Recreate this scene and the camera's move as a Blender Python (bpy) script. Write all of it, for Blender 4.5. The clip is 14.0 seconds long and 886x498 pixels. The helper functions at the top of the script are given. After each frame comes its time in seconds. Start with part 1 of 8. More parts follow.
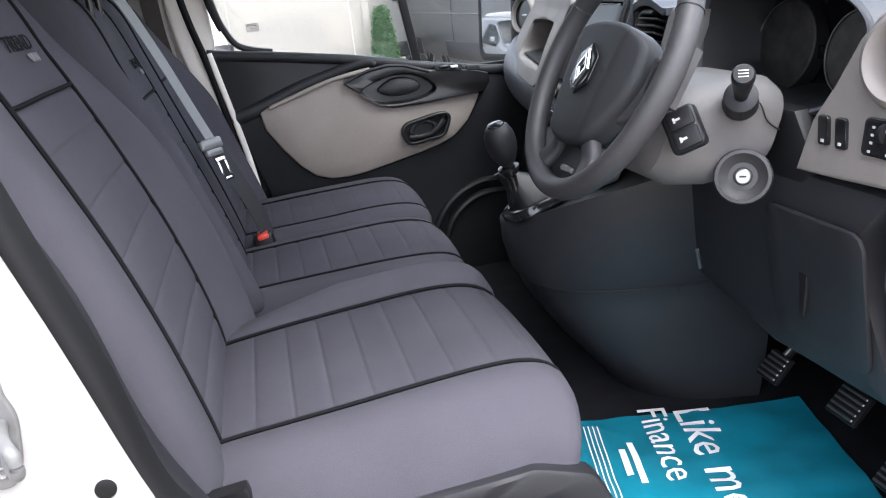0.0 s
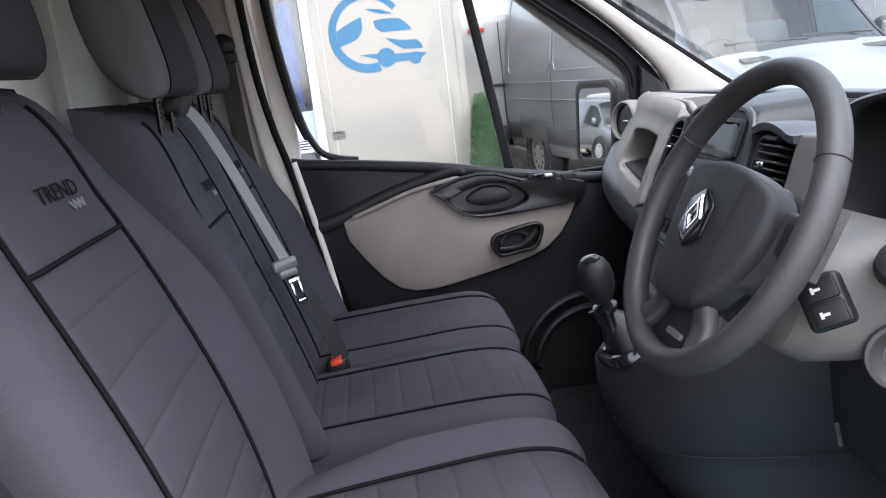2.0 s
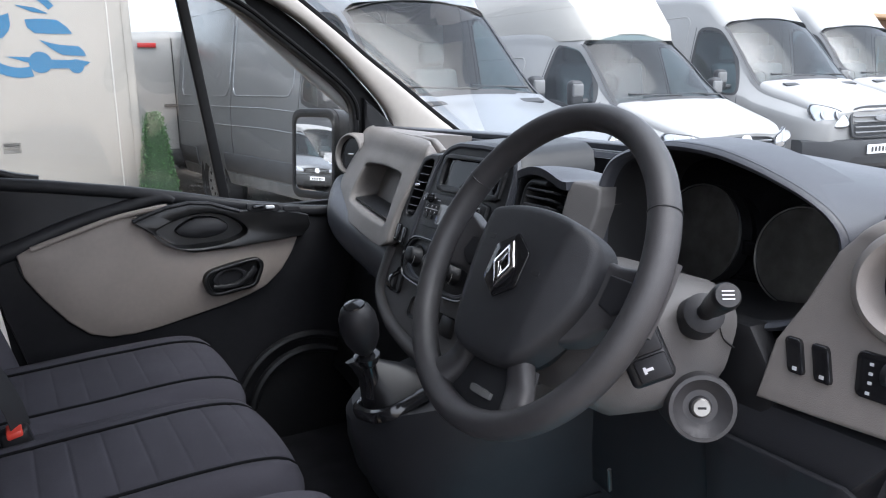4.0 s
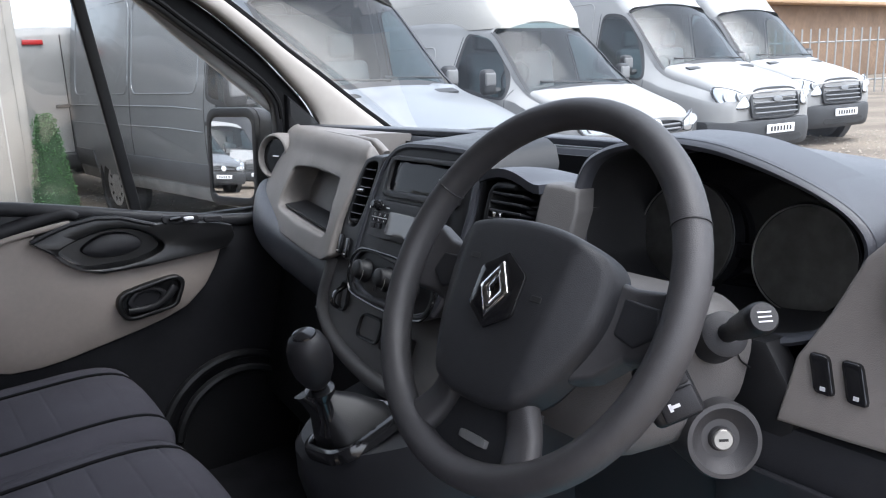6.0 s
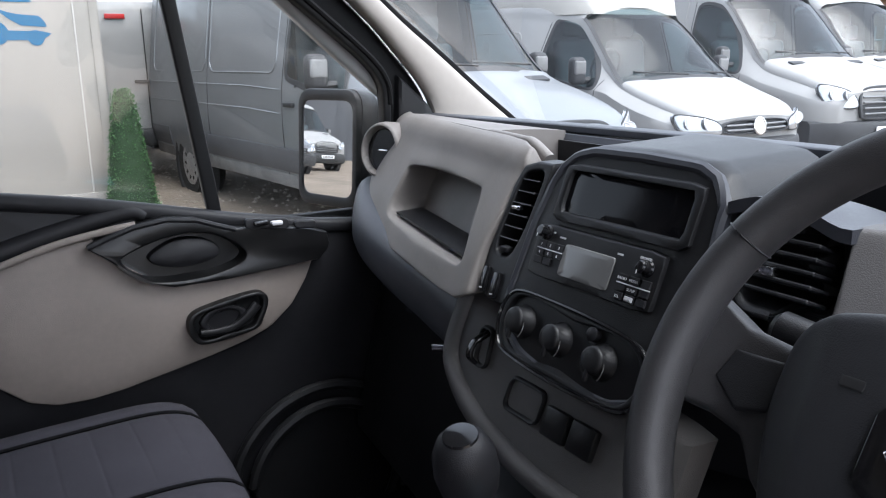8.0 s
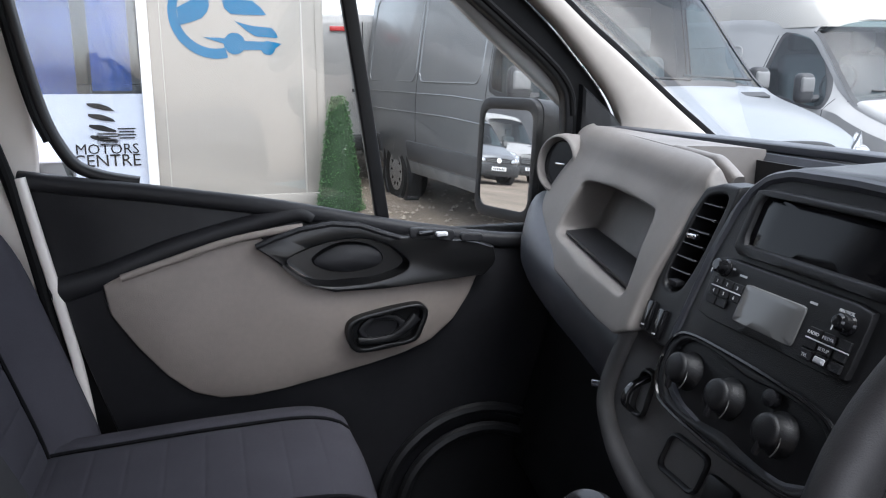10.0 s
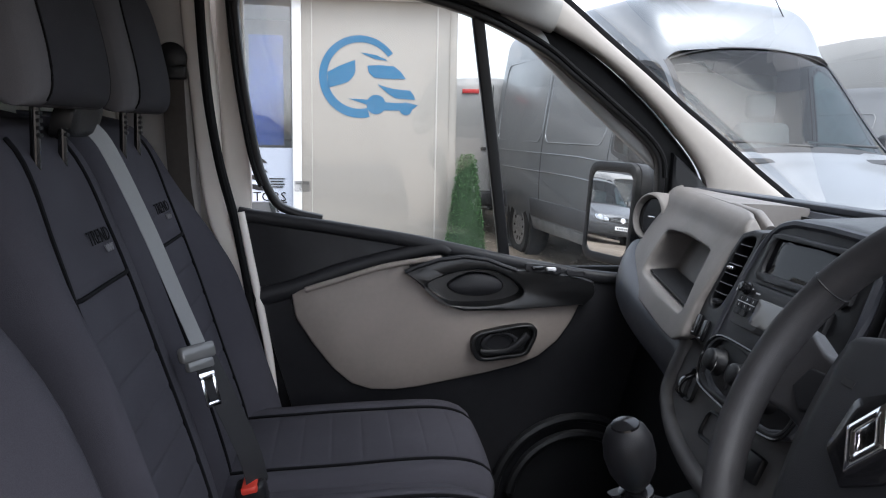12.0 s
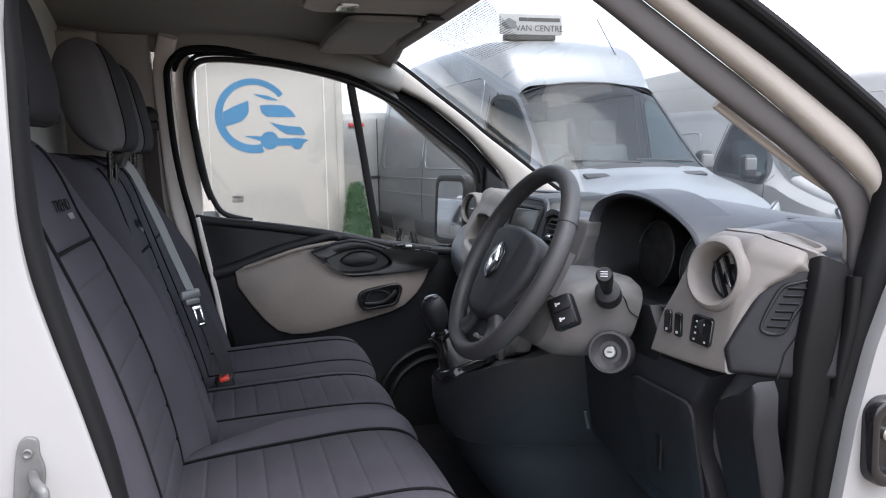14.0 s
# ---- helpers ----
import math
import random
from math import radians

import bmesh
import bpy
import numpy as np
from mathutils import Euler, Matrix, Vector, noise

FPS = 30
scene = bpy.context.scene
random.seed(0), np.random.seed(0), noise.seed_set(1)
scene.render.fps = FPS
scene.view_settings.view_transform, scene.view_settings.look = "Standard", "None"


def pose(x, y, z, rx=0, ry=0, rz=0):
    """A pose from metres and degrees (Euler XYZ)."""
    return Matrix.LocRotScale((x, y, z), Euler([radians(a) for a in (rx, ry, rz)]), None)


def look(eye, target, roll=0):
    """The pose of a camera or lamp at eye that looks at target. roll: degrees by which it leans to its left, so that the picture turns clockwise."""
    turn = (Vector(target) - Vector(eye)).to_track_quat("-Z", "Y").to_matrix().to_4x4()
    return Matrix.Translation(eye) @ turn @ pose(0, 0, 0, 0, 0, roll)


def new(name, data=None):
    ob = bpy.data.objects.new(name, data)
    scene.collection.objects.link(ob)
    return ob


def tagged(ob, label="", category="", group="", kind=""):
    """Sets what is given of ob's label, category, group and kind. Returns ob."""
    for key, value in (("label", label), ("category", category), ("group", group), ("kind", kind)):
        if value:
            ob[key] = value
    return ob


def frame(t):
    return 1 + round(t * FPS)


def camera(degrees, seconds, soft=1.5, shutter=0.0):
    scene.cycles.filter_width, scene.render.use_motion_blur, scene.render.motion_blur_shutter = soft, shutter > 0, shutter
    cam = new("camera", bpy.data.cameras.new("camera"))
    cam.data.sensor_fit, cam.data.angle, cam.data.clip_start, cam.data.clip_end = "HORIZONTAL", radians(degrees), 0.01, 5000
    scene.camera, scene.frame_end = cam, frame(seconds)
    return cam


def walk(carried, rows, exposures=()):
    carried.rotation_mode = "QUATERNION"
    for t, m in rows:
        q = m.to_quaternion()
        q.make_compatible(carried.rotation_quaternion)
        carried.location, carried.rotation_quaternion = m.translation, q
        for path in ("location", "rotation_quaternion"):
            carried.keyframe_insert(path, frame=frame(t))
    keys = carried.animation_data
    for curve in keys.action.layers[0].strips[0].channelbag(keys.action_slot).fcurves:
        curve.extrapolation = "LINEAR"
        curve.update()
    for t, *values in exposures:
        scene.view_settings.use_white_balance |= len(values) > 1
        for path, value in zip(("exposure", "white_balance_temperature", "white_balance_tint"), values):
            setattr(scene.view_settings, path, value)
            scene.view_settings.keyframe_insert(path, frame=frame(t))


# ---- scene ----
cam = camera(58.9, 14.0, 1.1)
# seconds, eye, target, roll; x: ahead along the van, y: to its passenger side, z: up
PATH = [
    (0, (-0.4562, -1.4937, 1.3402), (-0.0783, 0.3605, 0.6929), -6.51),
    (0.5, (-0.4196, -1.418, 1.3398), (-0.0797, 0.4333, 0.6635), -7.22),
    (1, (-0.4033, -1.3751, 1.3606), (-0.1725, 0.5062, 0.7222), -8.58),
    (1.5, (-0.3982, -1.3416, 1.3847), (-0.2182, 0.5807, 0.863), -8.59),
    (2, (-0.3854, -1.3158, 1.402), (-0.2223, 0.6294, 0.9665), -7.03),
    (2.5, (-0.3847, -1.2777, 1.4044), (-0.2079, 0.6716, 0.9933), -4.46),
    (3, (-0.4312, -1.2058, 1.4113), (-0.0125, 0.7086, 1.0113), -3.01),
    (3.5, (-0.4682, -1.1604, 1.4087), (0.2499, 0.6599, 0.9956), -2.02),
    (4, (-0.4828, -1.1317, 1.4004), (0.4795, 0.5704, 0.9797), -1.07),
    (4.2, (-0.4915, -1.1265, 1.4069), (0.5595, 0.5198, 0.9769), -0.88),
    (6.3, (-0.4501, -0.9256, 1.4059), (0.6938, 0.6522, 0.9564), -2.43),
    (6.5, (-0.4281, -0.8831, 1.4094), (0.663, 0.7305, 0.9557), -2.55),
    (7, (-0.4048, -0.7644, 1.4033), (0.6535, 0.8692, 0.9436), -1.64),
    (7.2, (-0.4075, -0.7219, 1.399), (0.6566, 0.9046, 0.9273), -1.21),
    (9.3, (-0.295, -0.5272, 1.3881), (0.4579, 1.2699, 0.9371), 0.13),
    (9.5, (-0.2908, -0.5268, 1.3844), (0.4063, 1.2938, 0.9374), 0.22),
    (10, (-0.285, -0.536, 1.3805), (0.2672, 1.335, 0.9392), 0.11),
    (10.5, (-0.2888, -0.5728, 1.3712), (0.1032, 1.3393, 0.9348), 1.54),
    (11, (-0.2854, -0.6225, 1.3566), (-0.0383, 1.3132, 0.9188), 2.14),
    (11.5, (-0.3161, -0.7304, 1.3712), (-0.0777, 1.2131, 0.9642), 1.57),
    (12, (-0.361, -0.8944, 1.4019), (-0.1049, 1.0658, 1.0986), 1.15),
    (12.5, (-0.4056, -1.1424, 1.4149), (-0.0616, 0.8101, 1.1515), 0.32),
    (13, (-0.504, -1.3939, 1.4039), (-0.0066, 0.5277, 1.1594), -0.17),
    (13.5, (-0.5322, -1.6108, 1.4005), (0.0059, 0.3014, 1.1681), -0.88),
    (14, (-0.4737, -1.7978, 1.3861), (0.044, 0.1205, 1.1584), -1.12),
]
EXPOSURES = [(0, 3.13), (1, 3.05), (2, 2.86), (4, 2.46), (6.5, 2.51), (9.5, 2.49), (11, 2.45), (12.5, 2.22), (14, 2.32)]
walk(cam, [(t, look(eye, target, roll)) for t, eye, target, roll in PATH], [(t, e, 6200 if t < 3 else 6150 if t < 10 else 6200, 13) for t, e in EXPOSURES])

# ---- light ----
world = bpy.data.worlds.new("overcast_evening")
scene.world = world
world.use_nodes = True
wn = world.node_tree
sky = wn.nodes.new("ShaderNodeTexSky")
sky.sky_type = "NISHITA"
sky.sun_disc = False
sky.sun_elevation = radians(64)
sky.sun_rotation = radians(150)
sky.air_density, sky.dust_density, sky.ozone_density = 1.0, 3.0, 1.0
veil = wn.nodes.new("ShaderNodeHueSaturation")  # thin cloud takes most of the blue out of the sky
veil.inputs["Saturation"].default_value = 0.3
wn.links.new(sky.outputs[0], veil.inputs["Color"])
wn.links.new(veil.outputs[0], wn.nodes["Background"].inputs[0])
wn.nodes["Background"].inputs[1].default_value = 0.15
sun_data = bpy.data.lights.new("sun", "SUN")
sun_data.energy, sun_data.angle, sun_data.color = 0.5, radians(60), (1.0, 0.95, 0.88)
sun = new("sun", sun_data)
sun.matrix_world = look((math.sin(radians(150)) * 10, math.cos(radians(150)) * 10, 20.5), (0, 0, 0))

# ---- materials ----
def mat(name, col, rough=0.5, metal=0.0, var=0.12, scale=30.0, bump=0.0, bscale=200.0, coat=0.0, spec=0.5, stain=0.0, sscale=3.0):
    """A surface with a fine grain, a coarser stain and a relief, all in metres of the object's own space."""
    m = bpy.data.materials.new(name)
    m.use_nodes = True
    nt = m.node_tree
    b = nt.nodes["Principled BSDF"]
    b.inputs["Roughness"].default_value = rough
    b.inputs["Metallic"].default_value = metal
    b.inputs["Coat Weight"].default_value = coat
    b.inputs["Specular IOR Level"].default_value = spec
    geo = nt.nodes.new("ShaderNodeNewGeometry")
    n1 = nt.nodes.new("ShaderNodeTexNoise")
    n1.inputs["Scale"].default_value = scale
    n1.inputs["Detail"].default_value = 4
    n2 = nt.nodes.new("ShaderNodeTexNoise")
    n2.inputs["Scale"].default_value = sscale
    n2.inputs["Detail"].default_value = 3
    for n in (n1, n2):
        nt.links.new(geo.outputs["Position"], n.inputs["Vector"])
    ramp = nt.nodes.new("ShaderNodeMix")
    ramp.data_type = "RGBA"
    dark = [max(0, c * (1 - var)) for c in col[:3]] + [1]
    light = [min(1, c * (1 + var)) for c in col[:3]] + [1]
    ramp.inputs[6].default_value, ramp.inputs[7].default_value = dark, light
    nt.links.new(n1.outputs["Fac"], ramp.inputs[0])
    out = ramp.outputs[2]
    if stain:
        mix = nt.nodes.new("ShaderNodeMix")
        mix.data_type = "RGBA"
        mix.blend_type = "MULTIPLY"
        cr = nt.nodes.new("ShaderNodeValToRGB")
        cr.color_ramp.elements[0].position, cr.color_ramp.elements[1].position = 0.35, 0.7
        cr.color_ramp.elements[0].color = (1 - stain, 1 - stain, 1 - stain, 1)
        cr.color_ramp.elements[1].color = (1, 1, 1, 1)
        nt.links.new(n2.outputs["Fac"], cr.inputs[0])
        mix.inputs[0].default_value = 1
        nt.links.new(out, mix.inputs[6])
        nt.links.new(cr.outputs[0], mix.inputs[7])
        out = mix.outputs[2]
        rr = nt.nodes.new("ShaderNodeMapRange")
        rr.inputs["To Min"].default_value, rr.inputs["To Max"].default_value = min(1, rough + 0.1), max(0.02, rough - 0.06)
        nt.links.new(n2.outputs["Fac"], rr.inputs["Value"])
        nt.links.new(rr.outputs[0], b.inputs["Roughness"])
    nt.links.new(out, b.inputs["Base Color"])
    if bump:
        n3 = nt.nodes.new("ShaderNodeTexNoise")
        n3.inputs["Scale"].default_value = bscale
        n3.inputs["Detail"].default_value = 2
        nt.links.new(geo.outputs["Position"], n3.inputs["Vector"])
        bp = nt.nodes.new("ShaderNodeBump")
        bp.inputs["Strength"].default_value = bump
        bp.inputs["Distance"].default_value = 0.002
        nt.links.new(n3.outputs["Fac"], bp.inputs["Height"])
        nt.links.new(bp.outputs[0], b.inputs["Normal"])
    return m


def glass(name, tint=(1, 1, 1), gloss=1.0, base=0.06):
    m = bpy.data.materials.new(name)
    m.use_nodes = True
    nt = m.node_tree
    nt.nodes.remove(nt.nodes["Principled BSDF"])
    tr, gl, lw, pw, ad, mx = (nt.nodes.new(k) for k in ("ShaderNodeBsdfTransparent", "ShaderNodeBsdfGlossy", "ShaderNodeLayerWeight", "ShaderNodeMath", "ShaderNodeMath", "ShaderNodeMixShader"))
    tr.inputs[0].default_value = (*tint, 1)
    gl.inputs[0].default_value = (gloss, gloss, gloss, 1)
    gl.inputs["Roughness"].default_value = 0.02
    lw.inputs["Blend"].default_value = 0.5
    pw.operation, ad.operation = "POWER", "MULTIPLY_ADD"
    pw.inputs[1].default_value = 5.0
    ad.inputs[1].default_value, ad.inputs[2].default_value = 0.9, base
    nt.links.new(lw.outputs["Facing"], pw.inputs[0])
    nt.links.new(pw.outputs[0], ad.inputs[0])
    nt.links.new(ad.outputs[0], mx.inputs[0])
    nt.links.new(tr.outputs[0], mx.inputs[1])
    nt.links.new(gl.outputs[0], mx.inputs[2])
    nt.links.new(mx.outputs[0], nt.nodes["Material Output"].inputs[0])
    return m


FABRIC = mat("charcoal_fabric", (0.050, 0.048, 0.058), 0.9, 0, 0.3, 900, 0.4, 1400, spec=0.2, stain=0.14, sscale=6)
FABRIC_TOP = mat("charcoal_smooth_fabric", (0.082, 0.079, 0.084), 0.85, 0, 0.2, 900, 0.25, 1400, spec=0.2, stain=0.1, sscale=5)
FOAM = mat("black_headrest_cloth", (0.03, 0.029, 0.033), 0.95, 0, 0.3, 700, 0.4, 1200, spec=0.15, stain=0.1)
PIPING = mat("black_piping", (0.006, 0.006, 0.007), 0.9, spec=0.1)
BLACK = mat("black_grained_plastic", (0.0095, 0.0096, 0.0107), 0.38, 0, 0.2, 60, 0.2, 900, spec=0.3, stain=0.15, sscale=9)
BLACK2 = mat("dark_slate_plastic", (0.013, 0.013, 0.015), 0.45, 0, 0.2, 60, 0.2, 900, spec=0.25, stain=0.12, sscale=7)
WHEELPL = mat("dark_wheel_plastic", (0.034, 0.033, 0.035), 0.5, 0, 0.2, 120, 0.2, 1100, spec=0.45, stain=0.25, sscale=14)
HUBPL = mat("black_hub_plastic", (0.019, 0.0195, 0.022), 0.5, 0, 0.2, 120, 0.2, 1100, spec=0.35, stain=0.25, sscale=14)
LOWERPL = mat("dark_lower_dash_plastic", (0.019, 0.0195, 0.0225), 0.45, 0, 0.15, 60, 0.2, 900, spec=0.35, stain=0.16, sscale=6)
# Lighter, bluer copy of BLACK2: the windscreen's sheen is put into its colour.
SLATE = mat("sheen_lifted_slate_plastic", (0.036, 0.038, 0.046), 0.4, 0, 0.15, 60, 0.2, 900, spec=0.4, stain=0.12, sscale=7)
SATIN = mat("satin_black_plastic", (0.006, 0.006, 0.0065), 0.3, 0, 0.15, 60, 0.1, 900, spec=0.4, stain=0.1, sscale=9)
GLOSS = mat("gloss_black_plastic", (0.008, 0.008, 0.009), 0.15, 0, 0.1, 50)
GREY = mat("mid_grey_dash_plastic", (0.175, 0.160, 0.149), 0.5, 0, 0.08, 80, 0.3, 900, spec=0.4, stain=0.12, sscale=8)
# Same plastic as GREY, its colour darkened to offset strong light on the column.
DIMGREY = mat("dimmed_dash_grey_plastic", (0.085, 0.081, 0.08), 0.5, 0, 0.08, 80, 0.3, 900, spec=0.35, stain=0.12, sscale=8)
TAUPE = mat("taupe_door_plastic", (0.232, 0.199, 0.178), 0.55, 0, 0.08, 90, 0.3, 1000, spec=0.4, stain=0.12, sscale=6)
TRIM = mat("pale_beige_pillar_plastic", (0.34, 0.31, 0.28), 0.55, 0, 0.06, 60, 0.15, 700, stain=0.1)
ROOF = mat("grey_headlining", (0.30, 0.293, 0.28), 0.95, 0, 0.12, 600, 0.3, 900, spec=0.1, stain=0.08)
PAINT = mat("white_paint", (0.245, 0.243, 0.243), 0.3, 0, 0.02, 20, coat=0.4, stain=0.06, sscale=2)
TRIMSHADE = mat("shaded_side_pillar_trim", (0.05, 0.045, 0.045), 0.6, 0, 0.1, 60, 0.2, 700, stain=0.12)
WEBBROWN = mat("dark_brown_webbing", (0.035, 0.029, 0.025), 0.8, 0, 0.2, 90, 0.4, 600)
WORDDARK = mat("black_stitching", (0.006, 0.006, 0.007), 0.9, spec=0.1)
STRIKER = mat("dull_zinc_steel", (0.12, 0.12, 0.119), 0.5, 0.15, 0.15, 60, stain=0.25, sscale=40)
# Same white as PAINT, lightened in colour to counter shade on the inner frame.
LIFTWHITE = mat("lightened_inner_frame_white", (0.72, 0.675, 0.63), 0.4, 0, 0.04, 30, coat=0.2, stain=0.08, sscale=4)
TRIMGREY = mat("grey_pillar_plastic", (0.27, 0.255, 0.25), 0.55, 0, 0.06, 60, 0.15, 700, stain=0.1)
BULK = mat("pale_bulkhead_panel", (0.72, 0.73, 0.69), 0.6, 0, 0.05, 20, stain=0.12, sscale=4)
RUBBER = mat("black_rubber_seal", (0.006, 0.006, 0.0065), 0.65, 0, 0.2, 90, spec=0.15, stain=0.2)
CARPET = mat("black_rubber_floor", (0.012, 0.012, 0.015), 0.9, 0, 0.4, 500, 0.5, 500, spec=0.2, stain=0.4, sscale=12)
CHROME = mat("chrome", (0.75, 0.75, 0.76), 0.12, 1.0, 0.03, 40)
STEEL = mat("zinc_steel", (0.34, 0.335, 0.32), 0.42, 1.0, 0.15, 60, stain=0.25, sscale=40)
MIRROR = mat("mirror_glass", (0.9, 0.9, 0.9), 0.01, 1.0, 0.0)
WEB = mat("grey_belt_webbing", (0.21, 0.215, 0.22), 0.75, 0, 0.2, 600, 0.3, 1500, spec=0.3)
WEBDARK = mat("black_belt_webbing", (0.012, 0.012, 0.014), 0.7, 0, 0.2, 600, 0.3, 1500)
RED = mat("red_buckle_plastic", (0.6, 0.05, 0.03), 0.4)
PAPER = mat("teal_paper", (0.0, 0.19, 0.27), 0.6, 0, 0.12, 40, 0.2, 60, stain=0.25, sscale=7)
INK = mat("white_print", (0.8, 0.8, 0.8), 0.6)
MARK = mat("pale_grey_print", (0.5, 0.5, 0.52), 0.5)
MARKSEAT = mat("grey_seat_embroidery", (0.13, 0.13, 0.14), 0.7)
MARKDARK = mat("dark_grey_print", (0.010, 0.010, 0.011), 0.6)
ORANGE = mat("red_print", (0.5, 0.05, 0.03), 0.5)
SCREEN = mat("dark_screen", (0.004, 0.004, 0.005), 0.1, 0, 0.1, 20, spec=0.2)
LCD = mat("grey_display", (0.12, 0.12, 0.12), 0.1, 0, 0.1, 20)
GLASS = glass("clear_glass", (0.78, 0.80, 0.80))
WSGLASS = glass("windscreen_glass", (0.72, 0.76, 0.77), 1.0, 0.05)
GRAVEL = mat("gravel", (0.23, 0.19, 0.15), 0.95, 0, 0.55, 25, 0.8, 40, spec=0.2, stain=0.35, sscale=0.7)
CABIN = mat("cream_steel_panel", (0.345, 0.325, 0.295), 0.5, 0, 0.02, 3, spec=0.3, stain=0.05, sscale=1.2)
WHITEPL = mat("white_upvc", (0.8, 0.8, 0.8), 0.35, 0, 0.03, 10, stain=0.06)
BLUE = mat("blue_vinyl", (0.003, 0.135, 0.285), 0.5, 0, 0.05, 10, spec=0.25, stain=0.1)
NAVY = mat("royal_blue_panel", (0.02, 0.1, 0.42), 0.5, 0, 0.15, 3, stain=0.3, sscale=1.5)
LEAF = mat("artificial_box_leaves", (0.05, 0.13, 0.04), 0.6, 0, 0.85, 25)
LEAFCORE = mat("dark_box_core", (0.02, 0.045, 0.018), 0.9, 0, 0.4, 80)
VANWHITE = mat("white_van_paint", (0.315, 0.312, 0.305), 0.5, 0, 0.03, 6, coat=0.1, spec=0.3, stain=0.1, sscale=1.5)
VANSILVER = mat("silver_metallic_van_paint", (0.235, 0.247, 0.258), 0.36, 0.45, 0.04, 300, coat=0.35, stain=0.1, sscale=1.5)
VANCREAM = mat("cream_roof_extension", (0.46, 0.44, 0.405), 0.55, 0, 0.04, 5, spec=0.3, stain=0.12, sscale=1.2)
VANGREY = mat("grey_metallic_van_paint", (0.16, 0.165, 0.175), 0.32, 0.5, 0.05, 300, coat=0.5, stain=0.1, sscale=1.5)
VANSCREEN = glass("van_windscreen", (0.45, 0.57, 0.59), 0.55, 0.08)
VANDARK = mat("black_van_bumper", (0.03, 0.031, 0.033), 0.6, 0, 0.2, 40, stain=0.2)
VANGRILLE = mat("satin_grey_grille", (0.20, 0.205, 0.21), 0.4, 0.4, 0.1, 30)
VANCLAD = mat("grey_side_cladding", (0.085, 0.088, 0.094), 0.55, 0, 0.15, 30, stain=0.2, sscale=3)
VANSILL = mat("pale_grey_sill_plastic", (0.22, 0.22, 0.22), 0.6, 0, 0.2, 8, stain=0.35, sscale=5)
VANSEAT = mat("grey_van_seat", (0.11, 0.115, 0.12), 0.9, 0, 0.2, 90)
LAMP = mat("clear_headlamp", (0.42, 0.44, 0.47), 0.18, 0.75, 0.25, 25, coat=1.0)
TAIL = mat("red_lamp", (0.5, 0.03, 0.03), 0.2)
TYRE = mat("tyre_rubber", (0.022, 0.022, 0.022), 0.85, 0, 0.25, 60, stain=0.3)
ALLOY = mat("silver_wheel_trim", (0.5, 0.5, 0.51), 0.35, 0.6, 0.1, 30, stain=0.2)
BARK = mat("bark", (0.12, 0.085, 0.06), 0.95, 0, 0.4, 30, 0.6, 60)
TWIG = mat("bare_brown_twigs", (0.2, 0.14, 0.1), 0.9, 0, 0.4, 20)
BRICKB = mat("brown_shed_cladding", (0.25, 0.16, 0.1), 0.85, 0, 0.2, 4, stain=0.3, sscale=0.5)
FENCEM = mat("galvanised_fence", (0.3, 0.3, 0.29), 0.5, 0.6, 0.2, 20)


# ---- mesh helpers ----
def build(verts, faces):
    bm = bmesh.new()
    vs = [bm.verts.new(v) for v in verts]
    for f in faces:
        try:
            bm.faces.new([vs[i] for i in f])
        except ValueError:
            pass
    return bm


def part(name, bm, material, parent=None, label="", smooth=True, sharp=35):
    """Links a bmesh as one mesh object under a thing or part."""
    bmesh.ops.remove_doubles(bm, verts=bm.verts, dist=1e-6)
    bmesh.ops.recalc_face_normals(bm, faces=bm.faces)
    for e in bm.edges:
        if len(e.link_faces) == 2 and e.calc_face_angle(0) > radians(sharp):
            e.smooth = False
    for f in bm.faces:
        f.smooth = smooth
    me = bpy.data.meshes.new(name)
    bm.to_mesh(me)
    bm.free()
    me.materials.append(material)
    ob = new(name, me)
    if parent:
        ob.parent = parent
        if not parent.parent:
            ob.matrix_parent_inverse = Matrix.Translation(parent.location).inverted()
    if label:
        tagged(ob, label)
    return ob


def thing(name, at, label, category, group="", kind=""):
    e = new(name)
    e.empty_display_size = 0.05
    e.location = at
    e.matrix_world = Matrix.Translation(at)
    return tagged(e, label, category, group, kind)


def merge(*bms):
    out = bmesh.new()
    for b in bms:
        me = bpy.data.meshes.new("tmp")
        b.to_mesh(me)
        b.free()
        out.from_mesh(me)
        bpy.data.meshes.remove(me)
    return out


def moved(bm, m):
    bmesh.ops.transform(bm, matrix=m, verts=bm.verts)
    return bm


def warp(bm, f):
    for v in bm.verts:
        v.co = f(v.co)
    return bm


def box(c, s, bev=0.004, seg=2, m=None):
    bm = bmesh.new()
    bmesh.ops.create_cube(bm, size=1, matrix=Matrix.Diagonal((*s, 1)))
    if bev:
        bmesh.ops.bevel(bm, geom=bm.edges[:], offset=min(bev, min(s) * 0.45), segments=seg, affect="EDGES", profile=0.5)
    bmesh.ops.transform(bm, matrix=Matrix.Translation(c) @ (m or Matrix()), verts=bm.verts)
    return bm


def loft(rings, cap=True, closed=True):
    n = len(rings[0])
    verts = [p for r in rings for p in r]
    faces = []
    for i in range(len(rings) - 1):
        for j in range(n if closed else n - 1):
            a, b = i * n + j, i * n + (j + 1) % n
            faces.append((a, b, b + n, a + n))
    if cap and closed:
        faces += [tuple(range(n)), tuple(range((len(rings) - 1) * n, len(rings) * n))]
    return build(verts, faces)


